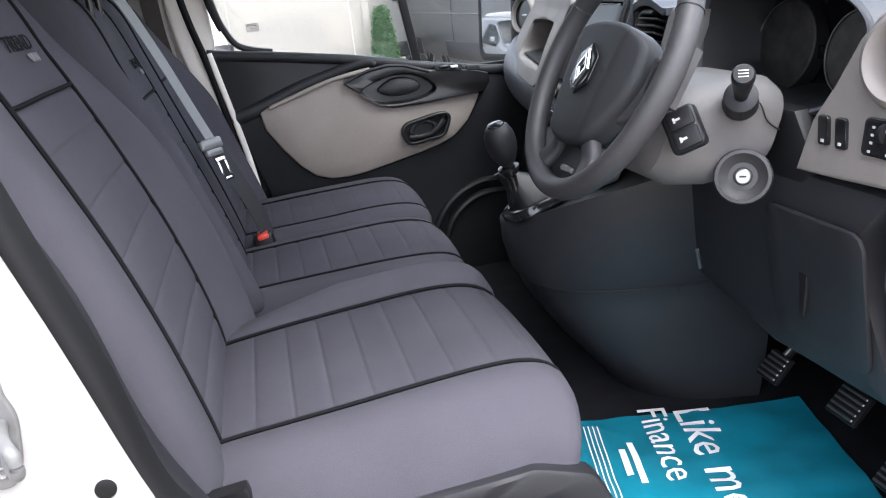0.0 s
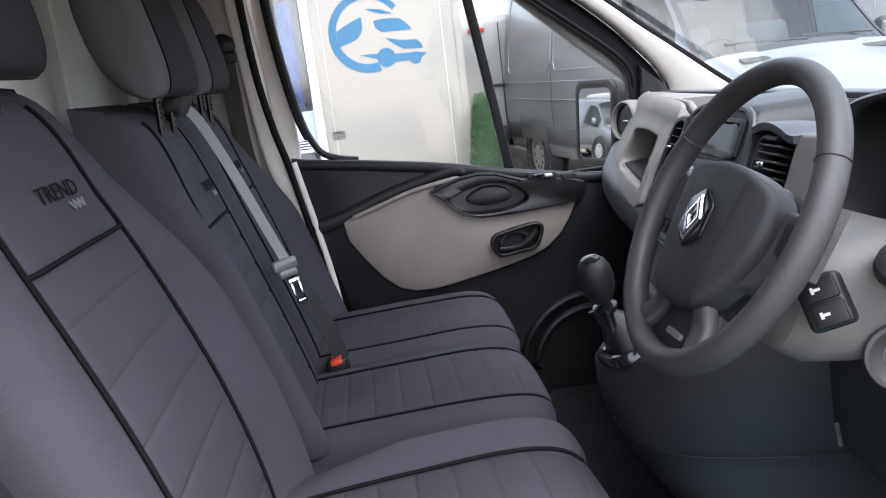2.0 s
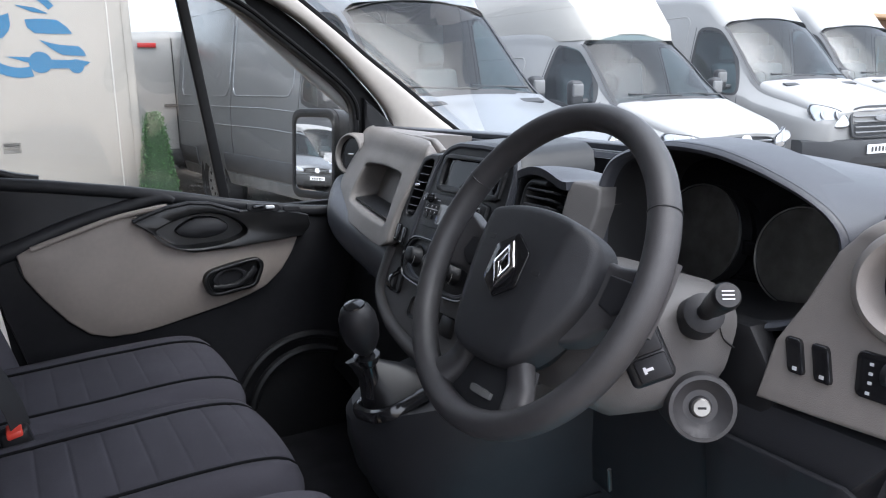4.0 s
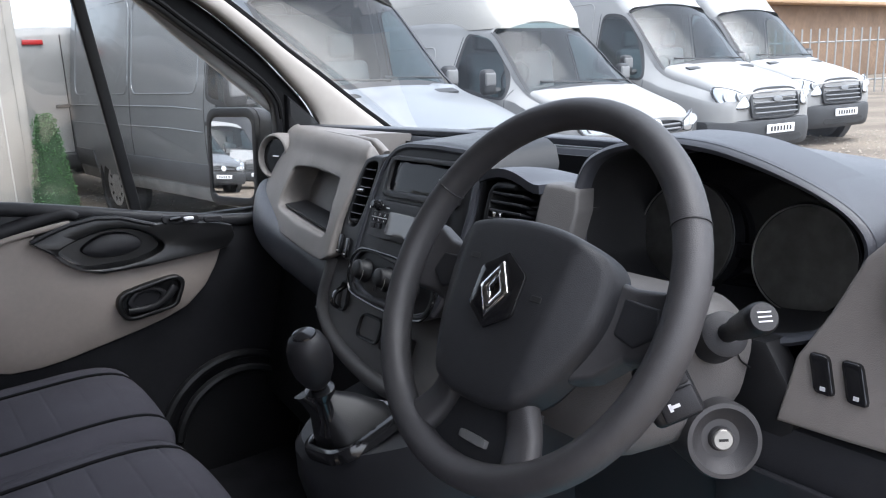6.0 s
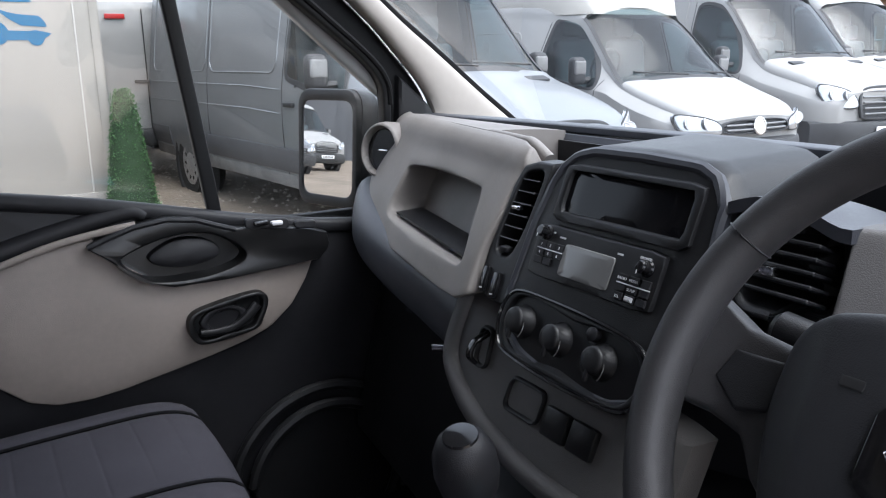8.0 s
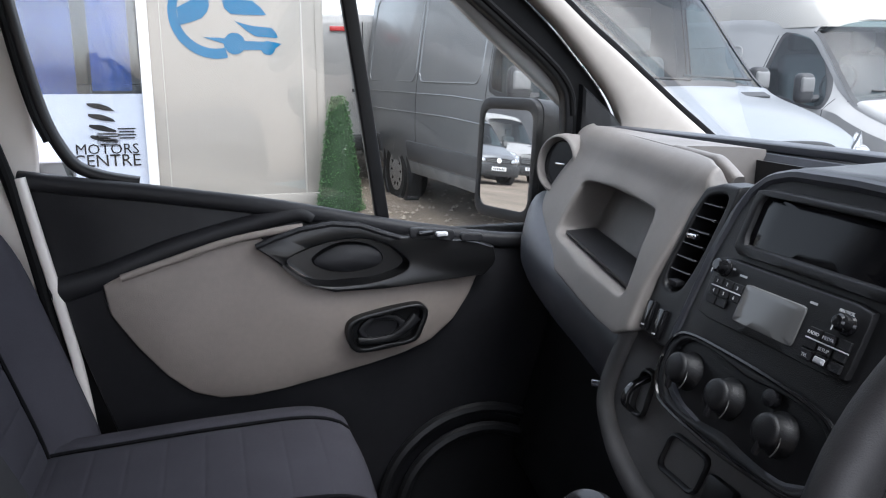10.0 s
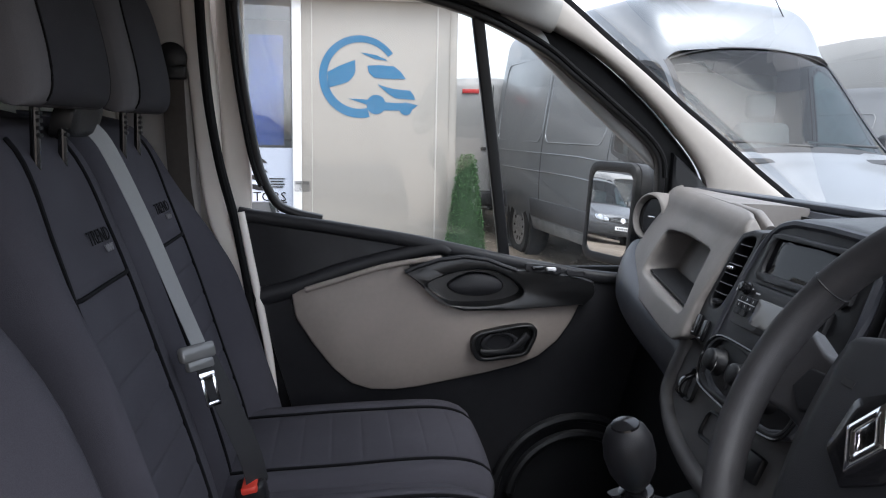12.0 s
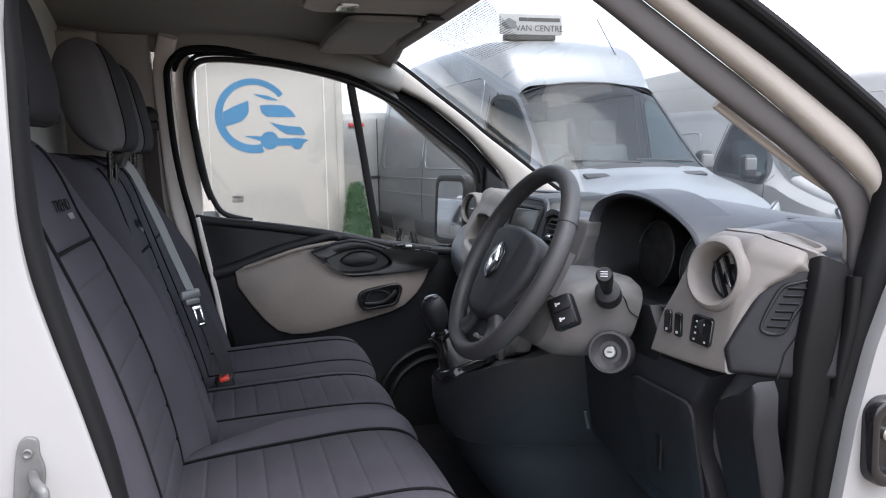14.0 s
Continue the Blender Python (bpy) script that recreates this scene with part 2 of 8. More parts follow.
def curve(pts, n=8, closed=False):
    """Catmull-Rom through points, n steps a span."""
    pts = [Vector(p) for p in pts]
    k = len(pts)
    out = []
    for i in range(k if closed else k - 1):
        g = (lambda q: pts[q % k]) if closed else (lambda q: pts[min(max(q, 0), k - 1)])
        p0, p1, p2, p3 = g(i - 1), g(i), g(i + 1), g(i + 2)
        for s in range(n):
            t = s / n
            out.append(0.5 * (2 * p1 + (p2 - p0) * t + (2 * p0 - 5 * p1 + 4 * p2 - p3) * t * t + (3 * p1 - p0 - 3 * p2 + p3) * t ** 3))
    if not closed:
        out.append(pts[-1])
    return out


def tube(pts, r, n=8, closed=False, flat=1.0, up=(0, 0, 1)):
    pts = [Vector(p) for p in pts]
    rings = []
    k = len(pts)
    for i, p in enumerate(pts):
        a, b = (pts[i - 1], pts[(i + 1) % k]) if closed else (pts[max(i - 1, 0)], pts[min(i + 1, k - 1)])
        d = (b - a).normalized()
        s = d.cross(Vector(up))
        if s.length < 1e-4:
            s = d.cross(Vector((1, 0, 0)))
        s.normalize()
        u = s.cross(d)
        rr = r(i / max(1, k - 1)) if callable(r) else r
        rings.append([p + rr * (math.cos(q) * s + flat * math.sin(q) * u) for q in (2 * math.pi * j / n for j in range(n))])
    if closed:
        rings.append(rings[0])
        return loft(rings, cap=False)
    return loft(rings)


def lathe(profile, n=32, m=None):
    """Profile of (radius, height) round the local z axis."""
    rings = [[Vector((r * math.cos(2 * math.pi * j / n), r * math.sin(2 * math.pi * j / n), h)) for j in range(n)] for r, h in profile]
    bm = loft(rings, cap=True)
    if m:
        moved(bm, m)
    return bm


def frame_at(o, z, x=(0, 0, 1)):
    """A pose at o whose z axis points along z and whose x axis leans to x."""
    z = Vector(z).normalized()
    x = Vector(x)
    x = (x - z * x.dot(z)).normalized()
    y = z.cross(x)
    return Matrix(((x.x, y.x, z.x, o[0]), (x.y, y.y, z.y, o[1]), (x.z, y.z, z.z, o[2]), (0, 0, 0, 1)))


def round2(pts, n=6):
    return [(p.x, p.y) for p in curve([(a, b, 0) for a, b in pts], n, True)]


def rrect(w, h, r, n=5, c=(0, 0)):
    out = []
    for cx, cy, a0 in ((w / 2 - r, h / 2 - r, 0), (-w / 2 + r, h / 2 - r, 90), (-w / 2 + r, -h / 2 + r, 180), (w / 2 - r, -h / 2 + r, 270)):
        for i in range(n + 1):
            a = radians(a0 + 90 * i / n)
            out.append((c[0] + cx + r * math.cos(a), c[1] + cy + r * math.sin(a)))
    return out


def polar(outline, c, n):
    """The outline seen from c, resampled at n even angles."""
    out = []
    k = len(outline)
    for i in range(n):
        a = 2 * math.pi * i / n
        d = (math.cos(a), math.sin(a))
        best = 0.0
        for j in range(k):
            x1, y1 = outline[j][0] - c[0], outline[j][1] - c[1]
            x2, y2 = outline[(j + 1) % k][0] - c[0], outline[(j + 1) % k][1] - c[1]
            ex, ey = x2 - x1, y2 - y1
            det = d[0] * -ey + d[1] * ex
            if abs(det) < 1e-12:
                continue
            t = (x1 * -ey + y1 * ex) / det
            s = (d[0] * y1 - d[1] * x1) / det
            if -1e-6 <= s <= 1 + 1e-6 and t > best:
                best = t
        out.append((c[0] + d[0] * best, c[1] + d[1] * best))
    return out


def centre(outline):
    return (sum(p[0] for p in outline) / len(outline), sum(p[1] for p in outline) / len(outline))


def shrink(outline, d, c):
    out = []
    for x, y in outline:
        l = math.hypot(x - c[0], y - c[1])
        k = max(0.05, (l - d) / l)
        out.append((c[0] + (x - c[0]) * k, c[1] + (y - c[1]) * k))
    return out


def plate(outline, f, thick, bev=0.004, n=96, c=None, hole=None, depth=0.0, dome=0.0, floor=True):
    """A slab with rounded edges on f(u, v, w), w out of the surface; with a hole, a well of the given depth."""
    c = c or centre(hole or outline)
    o = polar(outline, c, n)
    rings = [[f(u, v, 0) for u, v in o], [f(u, v, thick - bev) for u, v in o],
             [f(u, v, thick - bev * 0.3) for u, v in shrink(o, bev * 0.3, c)], [f(u, v, thick) for u, v in shrink(o, bev, c)]]
    if hole:
        h = polar(hole, c, n)
        rings += [[f(u, v, thick) for u, v in shrink(h, -bev, c)], [f(u, v, thick - bev * 0.3) for u, v in shrink(h, -bev * 0.3, c)],
                  [f(u, v, thick - bev) for u, v in h], [f(u, v, thick - depth) for u, v in shrink(h, depth * 0.12, c)]]
        if floor:
            rings += [[f(u, v, thick - depth) for u, v in shrink(h, 99, c)]]
            if depth > thick:
                return merge(loft(rings, cap=False), build(rings[-1], [tuple(range(n))]))
            return loft(rings, cap=True)
        rings += [[f(u, v, 0) for u, v in o]]
        return loft(rings, cap=False)
    for k in (0.7, 0.4, 0.1):
        rings.append([f(c[0] + (u - c[0]) * k, c[1] + (v - c[1]) * k, thick + dome * (1 - k * k)) for u, v in shrink(o, bev, c)])
    return loft(rings, cap=True)


def shell(outline, f, thick, edge, n=240, c=None, hole=None, lip=0.008, depth=0.05, lean=0.12, rings=7):
    """A moulded panel on f(u, v, w), w = 0 at its face: rolled edges and, with a hole, a well with a rolled mouth."""
    c = c or centre(hole or outline)
    o = polar(outline, c, n)
    out = [[f(u, v, -thick) for u, v in o]]
    for a in steps(0, math.pi / 2, 5):
        out.append([f(u, v, -edge * (1 - math.sin(a))) for u, v in shrink(o, edge * (1 - math.cos(a)), c)])
    inner = shrink(o, edge, c)
    if not hole:
        for k in steps(0.88, 0.04, rings):
            out.append([f(c[0] + (u - c[0]) * k, c[1] + (v - c[1]) * k, 0) for u, v in inner])
        return loft(out)
    h = polar(hole, c, n)
    mouth = shrink(h, -lip, c)
    for k in steps(0, 1, rings)[1:]:
        out.append([f(a[0] + (b[0] - a[0]) * k, a[1] + (b[1] - a[1]) * k, 0) for a, b in zip(inner, mouth)])
    for a in steps(0, math.pi / 2, 4)[1:]:
        out.append([f(u, v, -lip * (1 - math.cos(a))) for u, v in shrink(h, -lip * (1 - math.sin(a)), c)])
    for k in (0.3, 0.7, 0.93):
        out.append([f(u, v, -lip - (depth - lip) * k) for u, v in shrink(h, depth * k * lean, c)])
    foot = shrink(h, depth * lean + 0.006, c)
    for k in (1.0, 0.7, 0.35, 0.03):
        out.append([f(c[0] + (u - c[0]) * k, c[1] + (v - c[1]) * k, -depth) for u, v in foot])
    return merge(loft(out, cap=False), build(out[-1], [tuple(range(n))]))


def letters(name, text, size, m, material, parent=None, label="", depth=0.0004):
    cu = bpy.data.curves.new(name, "FONT")
    cu.body, cu.size, cu.extrude, cu.align_x, cu.align_y = text, size, depth, "CENTER", "CENTER"
    cu.resolution_u = 2
    tmp = new("tmp_text", cu)
    bpy.context.view_layer.update()
    me = bpy.data.meshes.new_from_object(tmp.evaluated_get(bpy.context.evaluated_depsgraph_get()))
    bpy.data.objects.remove(tmp)
    bm = bmesh.new()
    bm.from_mesh(me)
    bpy.data.meshes.remove(me)
    moved(bm, m)
    return part(name, bm, material, parent, label, smooth=False)

# ---- the van's shell ----
def surf(f, us, vs, thick=0.0):
    """A sheet f(u, v); with a thickness, closed downwards along the sheet's normal by f's third argument."""
    nu, nv = len(us), len(vs)
    if not thick:
        verts = [f(u, v, 0) for u in us for v in vs]
        return build(verts, [(i * nv + j, i * nv + j + 1, (i + 1) * nv + j + 1, (i + 1) * nv + j) for i in range(nu - 1) for j in range(nv - 1)])
    rings = [[f(u, v, 0) for v in vs] + [f(u, v, thick) for v in reversed(vs)] for u in us]
    return loft(rings)


def steps(a, b, n):
    return [a + (b - a) * i / n for i in range(n + 1)]


van_floor = part("floor", merge(box((0.05, 0, 0.43), (1.6, 1.84, 0.04), 0.01), box((0.62, 0.0, 0.62), (0.04, 1.74, 0.5), 0.01, m=Matrix.Rotation(radians(-18), 4, "Y"))), CARPET)
tagged(van_floor, "black rubber van cab floor with scuffs", "floor", kind="structure")

# headlining: a shallow dished sheet over the cab
def roof_f(u, v, w):
    x, y = u, v
    edge = min(1.0, (abs(y) / 0.8)) ** 4
    z = 1.80 + 0.035 * (1 - ((x + 0.4) / 0.7) ** 2) - 0.07 * edge
    z += 0.05 * max(0, (-0.5 - x) / 0.45) ** 2 - 0.075 * max(0, (x + 0.12) / 0.18) ** 2
    return Vector((x, y, z + w))


ceiling = part("ceiling", surf(roof_f, steps(-0.98, 0.055, 18), steps(-0.80, 0.80, 24), 0.03), ROOF)
tagged(ceiling, "grey fabric headlining of the cab roof", "ceiling", kind="structure")
roof_skin = part("roof_skin", surf(lambda u, v, w: roof_f(u, v * 1.06, 0.045 + w), steps(-1.0, 0.08, 14), steps(-0.80, 0.80, 20), 0.012), PAINT)
tagged(roof_skin, "white painted steel roof panel of the van", "roof", kind="structure")

bulk_outline = [(-0.90, 0.45), (0.90, 0.45), (0.90, 1.1), (0.88, 1.6), (0.84, 1.84), (0.5, 1.93), (-0.5, 1.93), (-0.84, 1.84), (-0.88, 1.6), (-0.90, 1.1)]
bulkhead = part("bulkhead", merge(plate(bulk_outline, lambda u, v, w: Vector((-0.97 + w, u, v)), 0.03, 0.004),
                                  *[plate(rrect(0.42, 0.34, 0.06, 5, (yy, 1.5)), lambda u, v, w: Vector((-0.942 + w, u, v)), 0.012, 0.01) for yy in (-0.48, 0.02, 0.52)]), BULK)
tagged(bulkhead, "pale painted steel bulkhead behind the seats", "bulkhead", kind="structure")


def strut(path, w, d, side, n=6, sq=4.0, closed=False):
    """A bar of rounded-rectangle section w by d along path; side gives the direction of d."""
    pts = curve(path, n)
    rings = []
    for i, p in enumerate(pts):
        a, b = pts[max(i - 1, 0)], pts[min(i + 1, len(pts) - 1)]
        t = (b - a).normalized()
        dd = Vector(side)
        dd = (dd - t * dd.dot(t)).normalized()
        ww = t.cross(dd)
        k = i / (len(pts) - 1)
        wk, dk = (w(k) if callable(w) else w), (d(k) if callable(d) else d)
        ring = []
        for j in range(20):
            q = 2 * math.pi * j / 20
            c, s = math.cos(q), math.sin(q)
            ring.append(p + ww * (wk / 2 * math.copysign(abs(c) ** (2 / sq), c)) + dd * (dk / 2 * math.copysign(abs(s) ** (2 / sq), s)))
        rings.append(ring)
    return loft(rings)


def strip(low, up, y, depth, n=5, sq=3.0):
    """A moulding between two edge lines given in x and z; y follows x."""
    a, b = curve([(x, 0, z) for x, z in low], n), curve([(x, 0, z) for x, z in up], n)
    rings = []
    for k in range(max(len(a), len(b))):
        t = k / (max(len(a), len(b)) - 1)
        p, q = a[min(len(a) - 1, round(t * (len(a) - 1)))], b[min(len(b) - 1, round(t * (len(b) - 1)))]
        c, h = (p + q) / 2, (q - p) / 2
        ring = []
        for j in range(20):
            e = 2 * math.pi * j / 20
            co, si = math.cos(e), math.sin(e)
            pt = c + h * math.copysign(abs(co) ** (2 / sq), co)
            ring.append(Vector((pt.x, y(pt.x) + depth / 2 * math.copysign(abs(si) ** (2 / sq), si), pt.z)))
        rings.append(ring)
    return loft(rings)


# front pillars: pale trim on the passenger side, a strip darkened for shade and white steel round the driver's opening
PILLAR_LOW = [(-0.216, 1.706), (-0.03, 1.667), (0.12, 1.607), (0.22, 1.553), (0.33, 1.466), (0.395, 1.402), (0.45, 1.342), (0.478, 1.296), (0.485, 1.255), (0.487, 1.10)]
PILLAR_UP = [(-0.05, 1.775), (0.085, 1.70), (0.225, 1.598), (0.33, 1.522), (0.41, 1.46), (0.48, 1.411), (0.55, 1.36), (0.63, 1.302), (0.72, 1.240), (0.92, 1.10)]
pillar_y = lambda x: 0.815 + 0.10 * max(-0.3, x - 0.05)
a_trim = part("pillar_trim", strip(PILLAR_LOW, PILLAR_UP, pillar_y, 0.05), TRIM)
tagged(a_trim, "pale beige plastic windscreen pillar trim", "pillar", kind="structure")
a_out = part("pillar_steel", strut([(0.95, 0.935, 0.92), (0.78, 0.93, 1.04), (0.58, 0.91, 1.185), (0.35, 0.885, 1.36), (0.18, 0.865, 1.50), (0.02, 0.835, 1.635), (-0.1, 0.815, 1.73), (-0.5, 0.80, 1.82), (-1.0, 0.79, 1.84)], 0.045, 0.03, (0, 1, 0)), PAINT)
tagged(a_out, "white painted steel windscreen pillar", "pillar", kind="structure")
D_IN = [(-0.12, 1.665), (0.003, 1.588), (0.087, 1.531), (0.176, 1.471), (0.318, 1.378), (0.39, 1.318), (0.414, 1.275), (0.42, 1.249), (0.42, 1.2)]
D_MID = [(-0.07, 1.68), (0.069, 1.592), (0.165, 1.530), (0.249, 1.475), (0.337, 1.412), (0.426, 1.344), (0.450, 1.312), (0.468, 1.274), (0.475, 1.222)]
D_OUT = [(0.0, 1.69), (0.142, 1.598), (0.247, 1.532), (0.334, 1.469), (0.416, 1.411), (0.485, 1.36), (0.50, 1.30), (0.498, 1.25), (0.496, 1.235)]
# The pillar's dark-to-pale shading is put into the colours of two strips.
d_trim = part("pillar_trim", strip(D_IN, D_MID, lambda x: -0.826, 0.022, 5, 2.6), TRIMSHADE)
tagged(d_trim, "driver's windscreen pillar trim, dark grey-brown for its shaded side", "pillar", kind="structure")
d_out = part("pillar_steel", strip(D_MID, D_OUT, lambda x: -0.838, 0.04, 5, 3.0), TRIM)
tagged(d_out, "white painted steel windscreen pillar", "pillar", kind="structure")
d_return = part("pillar_trim", strip([(0.20, 1.452), (0.33, 1.366), (0.40, 1.325), (0.425, 1.314), (0.432, 1.29), (0.434, 1.255), (0.436, 1.19)], [(0.21, 1.462), (0.34, 1.376), (0.42, 1.335), (0.446, 1.316), (0.452, 1.29), (0.456, 1.255), (0.458, 1.19)], lambda x: -0.80, 0.012, 5, 2.6), TRIM)
tagged(d_return, "pale beige inner return of the driver's windscreen pillar", "pillar", kind="structure")

# windscreen, its black edge and the mirror mount dots
def ws_f(u, v, w):
    x = 0.93 - 0.86 * v + 0.10 * (1 - (u / 0.8) ** 2) * (1 - 0.95 * v)
    return Vector((x, u * (1.02 - 0.06 * v if u < 0 else 1.13 - 0.13 * v), 1.115 + 0.62 * v + w))


windscreen = part("window_1", surf(ws_f, steps(-0.82, 0.82, 20), steps(0, 1, 10)), WSGLASS)
tagged(windscreen, "clear laminated van windscreen", "windscreen", kind="structure")
band = part("trim", surf(lambda u, v, w: ws_f(u, v, -0.004), steps(-0.82, 0.82, 20), steps(-0.02, 0.03, 2)), GLOSS)
tagged(band, "black printed band along the windscreen base", "trim", kind="structure")
header = part("trim", strut([ws_f(y, 1.0, 0.004) + Vector((-0.012, 0, 0)) for y in steps(-0.80, 0.80, 10)], 0.04, 0.022, (0, 0, 1), 3, 3), ROOF)
tagged(header, "grey headlining edge along the windscreen top", "trim", kind="structure")
for path in ([(x + 0.005, pillar_y(x) + 0.012, z + 0.009) for x, z in PILLAR_UP], [ws_f(-0.80, v, -0.006) for v in (0.0, 0.25, 0.5, 0.75, 1.0)]):
    band = part("trim", strut(path, 0.014, 0.012, (0, 1, 0)), RUBBER)
    tagged(band, "black rubber windscreen edge seal", "seal", kind="structure")

# dotted black shade band in the middle of the windscreen's top
dots = bmesh.new()
for i in range(84):
    for j in range(25):
        yy = 0.10 + (i - 42 + 0.5 * (j % 2)) * 0.0062
        v = 0.994 - j * 0.0051
        if abs(yy - 0.10) > 0.255 - 0.004 * j:
            continue
        c = ws_f(yy, v, -0.006)
        r = 0.0024 - 0.00004 * j
        ring = [dots.verts.new(c + Vector((-0.81 * r * math.sin(q), r * math.cos(q), 0.585 * r * math.sin(q)))) for q in (math.pi * k / 3 for k in range(6))]
        dots.faces.new(ring)
shade = part("dot_pattern", dots, GLOSS)
tagged(shade, "fine black printed dots on the windscreen's top edge", "dots", kind="stuff")

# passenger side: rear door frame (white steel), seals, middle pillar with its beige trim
# Takes the lightened frame white to make up for shade on the pillar.
b_trim = part("pillar_trim", strut([(-0.575, 0.862, 1.03), (-0.60, 0.862, 1.12), (-0.628, 0.858, 1.21), (-0.642, 0.85, 1.34), (-0.648, 0.84, 1.47), (-0.655, 0.80, 1.66), (-0.63, 0.745, 1.77)], lambda k: 0.034 + 0.022 * min(1, k * 1.5), 0.04, (0, 1, 0)), LIFTWHITE)
tagged(b_trim, "pale beige plastic middle pillar trim", "pillar", kind="structure")
b_dark = part("pillar_trim", strut([(-0.735, 0.875, 0.5), (-0.742, 0.872, 1.2), (-0.75, 0.85, 1.45), (-0.76, 0.80, 1.7), (-0.76, 0.78, 1.78)], 0.15, 0.05, (0, 1, 0)), TRIMGREY)
tagged(b_dark, "grey middle pillar trim behind the belt", "pillar", kind="structure")
b_mid = part("pillar_trim", strut([(-0.88, 0.85, 0.5), (-0.885, 0.85, 1.2), (-0.89, 0.82, 1.5), (-0.89, 0.76, 1.78)], 0.12, 0.05, (0, 1, 0)), TRIM)
b_top = part("trim", strut([(-1.0, 0.80, 1.775), (-0.8, 0.80, 1.775), (-0.6, 0.80, 1.772), (-0.42, 0.80, 1.77)], 0.09, 0.04, (0, 1, 0), 4, 4), ROOF)
tagged(b_top, "grey headlining edge behind the passenger door", "trim", kind="structure")
tagged(b_mid, "pale pillar panel beside the bulkhead", "pillar", kind="structure")
b_frame = part("door_frame", strut([(-0.535, 0.905, 0.5), (-0.572, 0.905, 0.95), (-0.585, 0.90, 1.2), (-0.592, 0.878, 1.45), (-0.592, 0.838, 1.66), (-0.57, 0.815, 1.72)], lambda k: 0.02 + 0.038 * min(1, max(0, (k - 0.32) / 0.12)), 0.03, (0, 1, 0)), LIFTWHITE)
head_line = [(-0.628, 0.815, 1.60), (-0.626, 0.80, 1.675), (-0.602, 0.79, 1.715), (-0.556, 0.786, 1.734), (-0.43, 0.785, 1.731), (-0.256, 0.788, 1.708), (-0.075, 0.793, 1.668), (0.09, 0.803, 1.612), (0.234, 0.818, 1.534), (0.36, 0.84, 1.435), (0.45, 0.86, 1.33), (0.49, 0.875, 1.20)]
b_head = part("trim", strut([(x * 1.04, y - 0.004, z + 0.03) for x, y, z in head_line[2:8]], lambda k: 0.07, 0.05, (0, 1, 0), 6, 3), ROOF)
tagged(b_head, "grey headlining edge over the passenger door", "trim", kind="structure")
b_seal = part("trim", merge(strut(head_line[1:7], 0.024, 0.03, (0, 1, 0), 6, 3), strip([(-0.25, 1.69), (-0.075, 1.648), (0.07, 1.584), (0.15, 1.529), (0.235, 1.467), (0.325, 1.397), (0.366, 1.348), (0.376, 1.30), (0.379, 1.25), (0.379, 1.10)], [(-0.25, 1.716), (-0.03, 1.671), (0.125, 1.610), (0.22, 1.557), (0.33, 1.470), (0.395, 1.406), (0.452, 1.345), (0.482, 1.296), (0.490, 1.255), (0.492, 1.10)], lambda x: pillar_y(x) + 0.028, 0.03)), RUBBER)
tagged(b_seal, "black rubber seal over the passenger door", "seal", kind="structure")
tagged(b_frame, "white painted steel door frame in a lightened copy of the paint", "door frame", kind="structure")
seal = part("trim", tube(curve([(-0.50, 0.838, 0.55), (-0.55, 0.835, 0.95), (-0.572, 0.833, 1.10), (-0.590, 0.83, 1.2), (-0.616, 0.812, 1.32), (-0.634, 0.791, 1.46), (-0.641, 0.768, 1.627), (-0.636, 0.76, 1.678), (-0.606, 0.756, 1.718), (-0.556, 0.755, 1.735), (-0.43, 0.768, 1.735), (-0.25, 0.778, 1.712), (-0.08, 0.79, 1.67)], 8), 0.010, 10), RUBBER)
tagged(seal, "black rubber door seal round the passenger opening", "seal", kind="structure")
rear_side = part("wall_west", box((0.15, 0.925, 0.75), (2.3, 0.02, 0.66), 0.005), BLACK2)
b_strip = part("trim", strut([(-0.578, 0.836, 1.215), (-0.560, 0.832, 1.12), (-0.545, 0.83, 1.04), (-0.52, 0.832, 0.89), (-0.506, 0.835, 0.74), (-0.49, 0.84, 0.56)], 0.017, 0.02, (0, 1, 0), 6, 3), LIFTWHITE)
tagged(b_strip, "white painted edge of the passenger door beside its lining, paint lightened", "door edge", kind="structure")
sill_fill = part("door_frame", box((-0.575, 0.928, 1.1), (0.13, 0.02, 0.26), 0.005), PAINT)
tagged(sill_fill, "white painted steel below the window corner", "door frame", kind="structure")
rear_up = part("wall_west", box((-0.83, 0.925, 1.5), (0.42, 0.02, 1.0), 0.005), TRIM)
tagged(rear_up, "pale trim panel behind the passenger door", "wall", kind="structure")
tagged(rear_side, "dark lower side panel of the cab", "wall", kind="structure")

# driver's side opening: middle pillar in white steel with its striker, seals, front pillar foot
jamb_edge = [(-0.30, 0.40), (-0.44, 0.66), (-0.575, 0.90), (-0.60, 0.964), (-0.62, 1.04), (-0.643, 1.13), (-0.663, 1.20), (-0.68, 1.267), (-0.687, 1.326), (-0.688, 1.384), (-0.688, 1.47), (-0.685, 1.553), (-0.66, 1.68), (-0.58, 1.78), (-0.58, 1.86)]
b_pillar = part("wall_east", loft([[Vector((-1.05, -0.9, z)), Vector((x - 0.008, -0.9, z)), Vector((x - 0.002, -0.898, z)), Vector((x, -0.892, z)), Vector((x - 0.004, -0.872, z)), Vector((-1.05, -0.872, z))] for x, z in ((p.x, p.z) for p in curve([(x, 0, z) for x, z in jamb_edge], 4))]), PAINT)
tagged(b_pillar, "white painted steel driver's door jamb", "door frame", kind="structure")
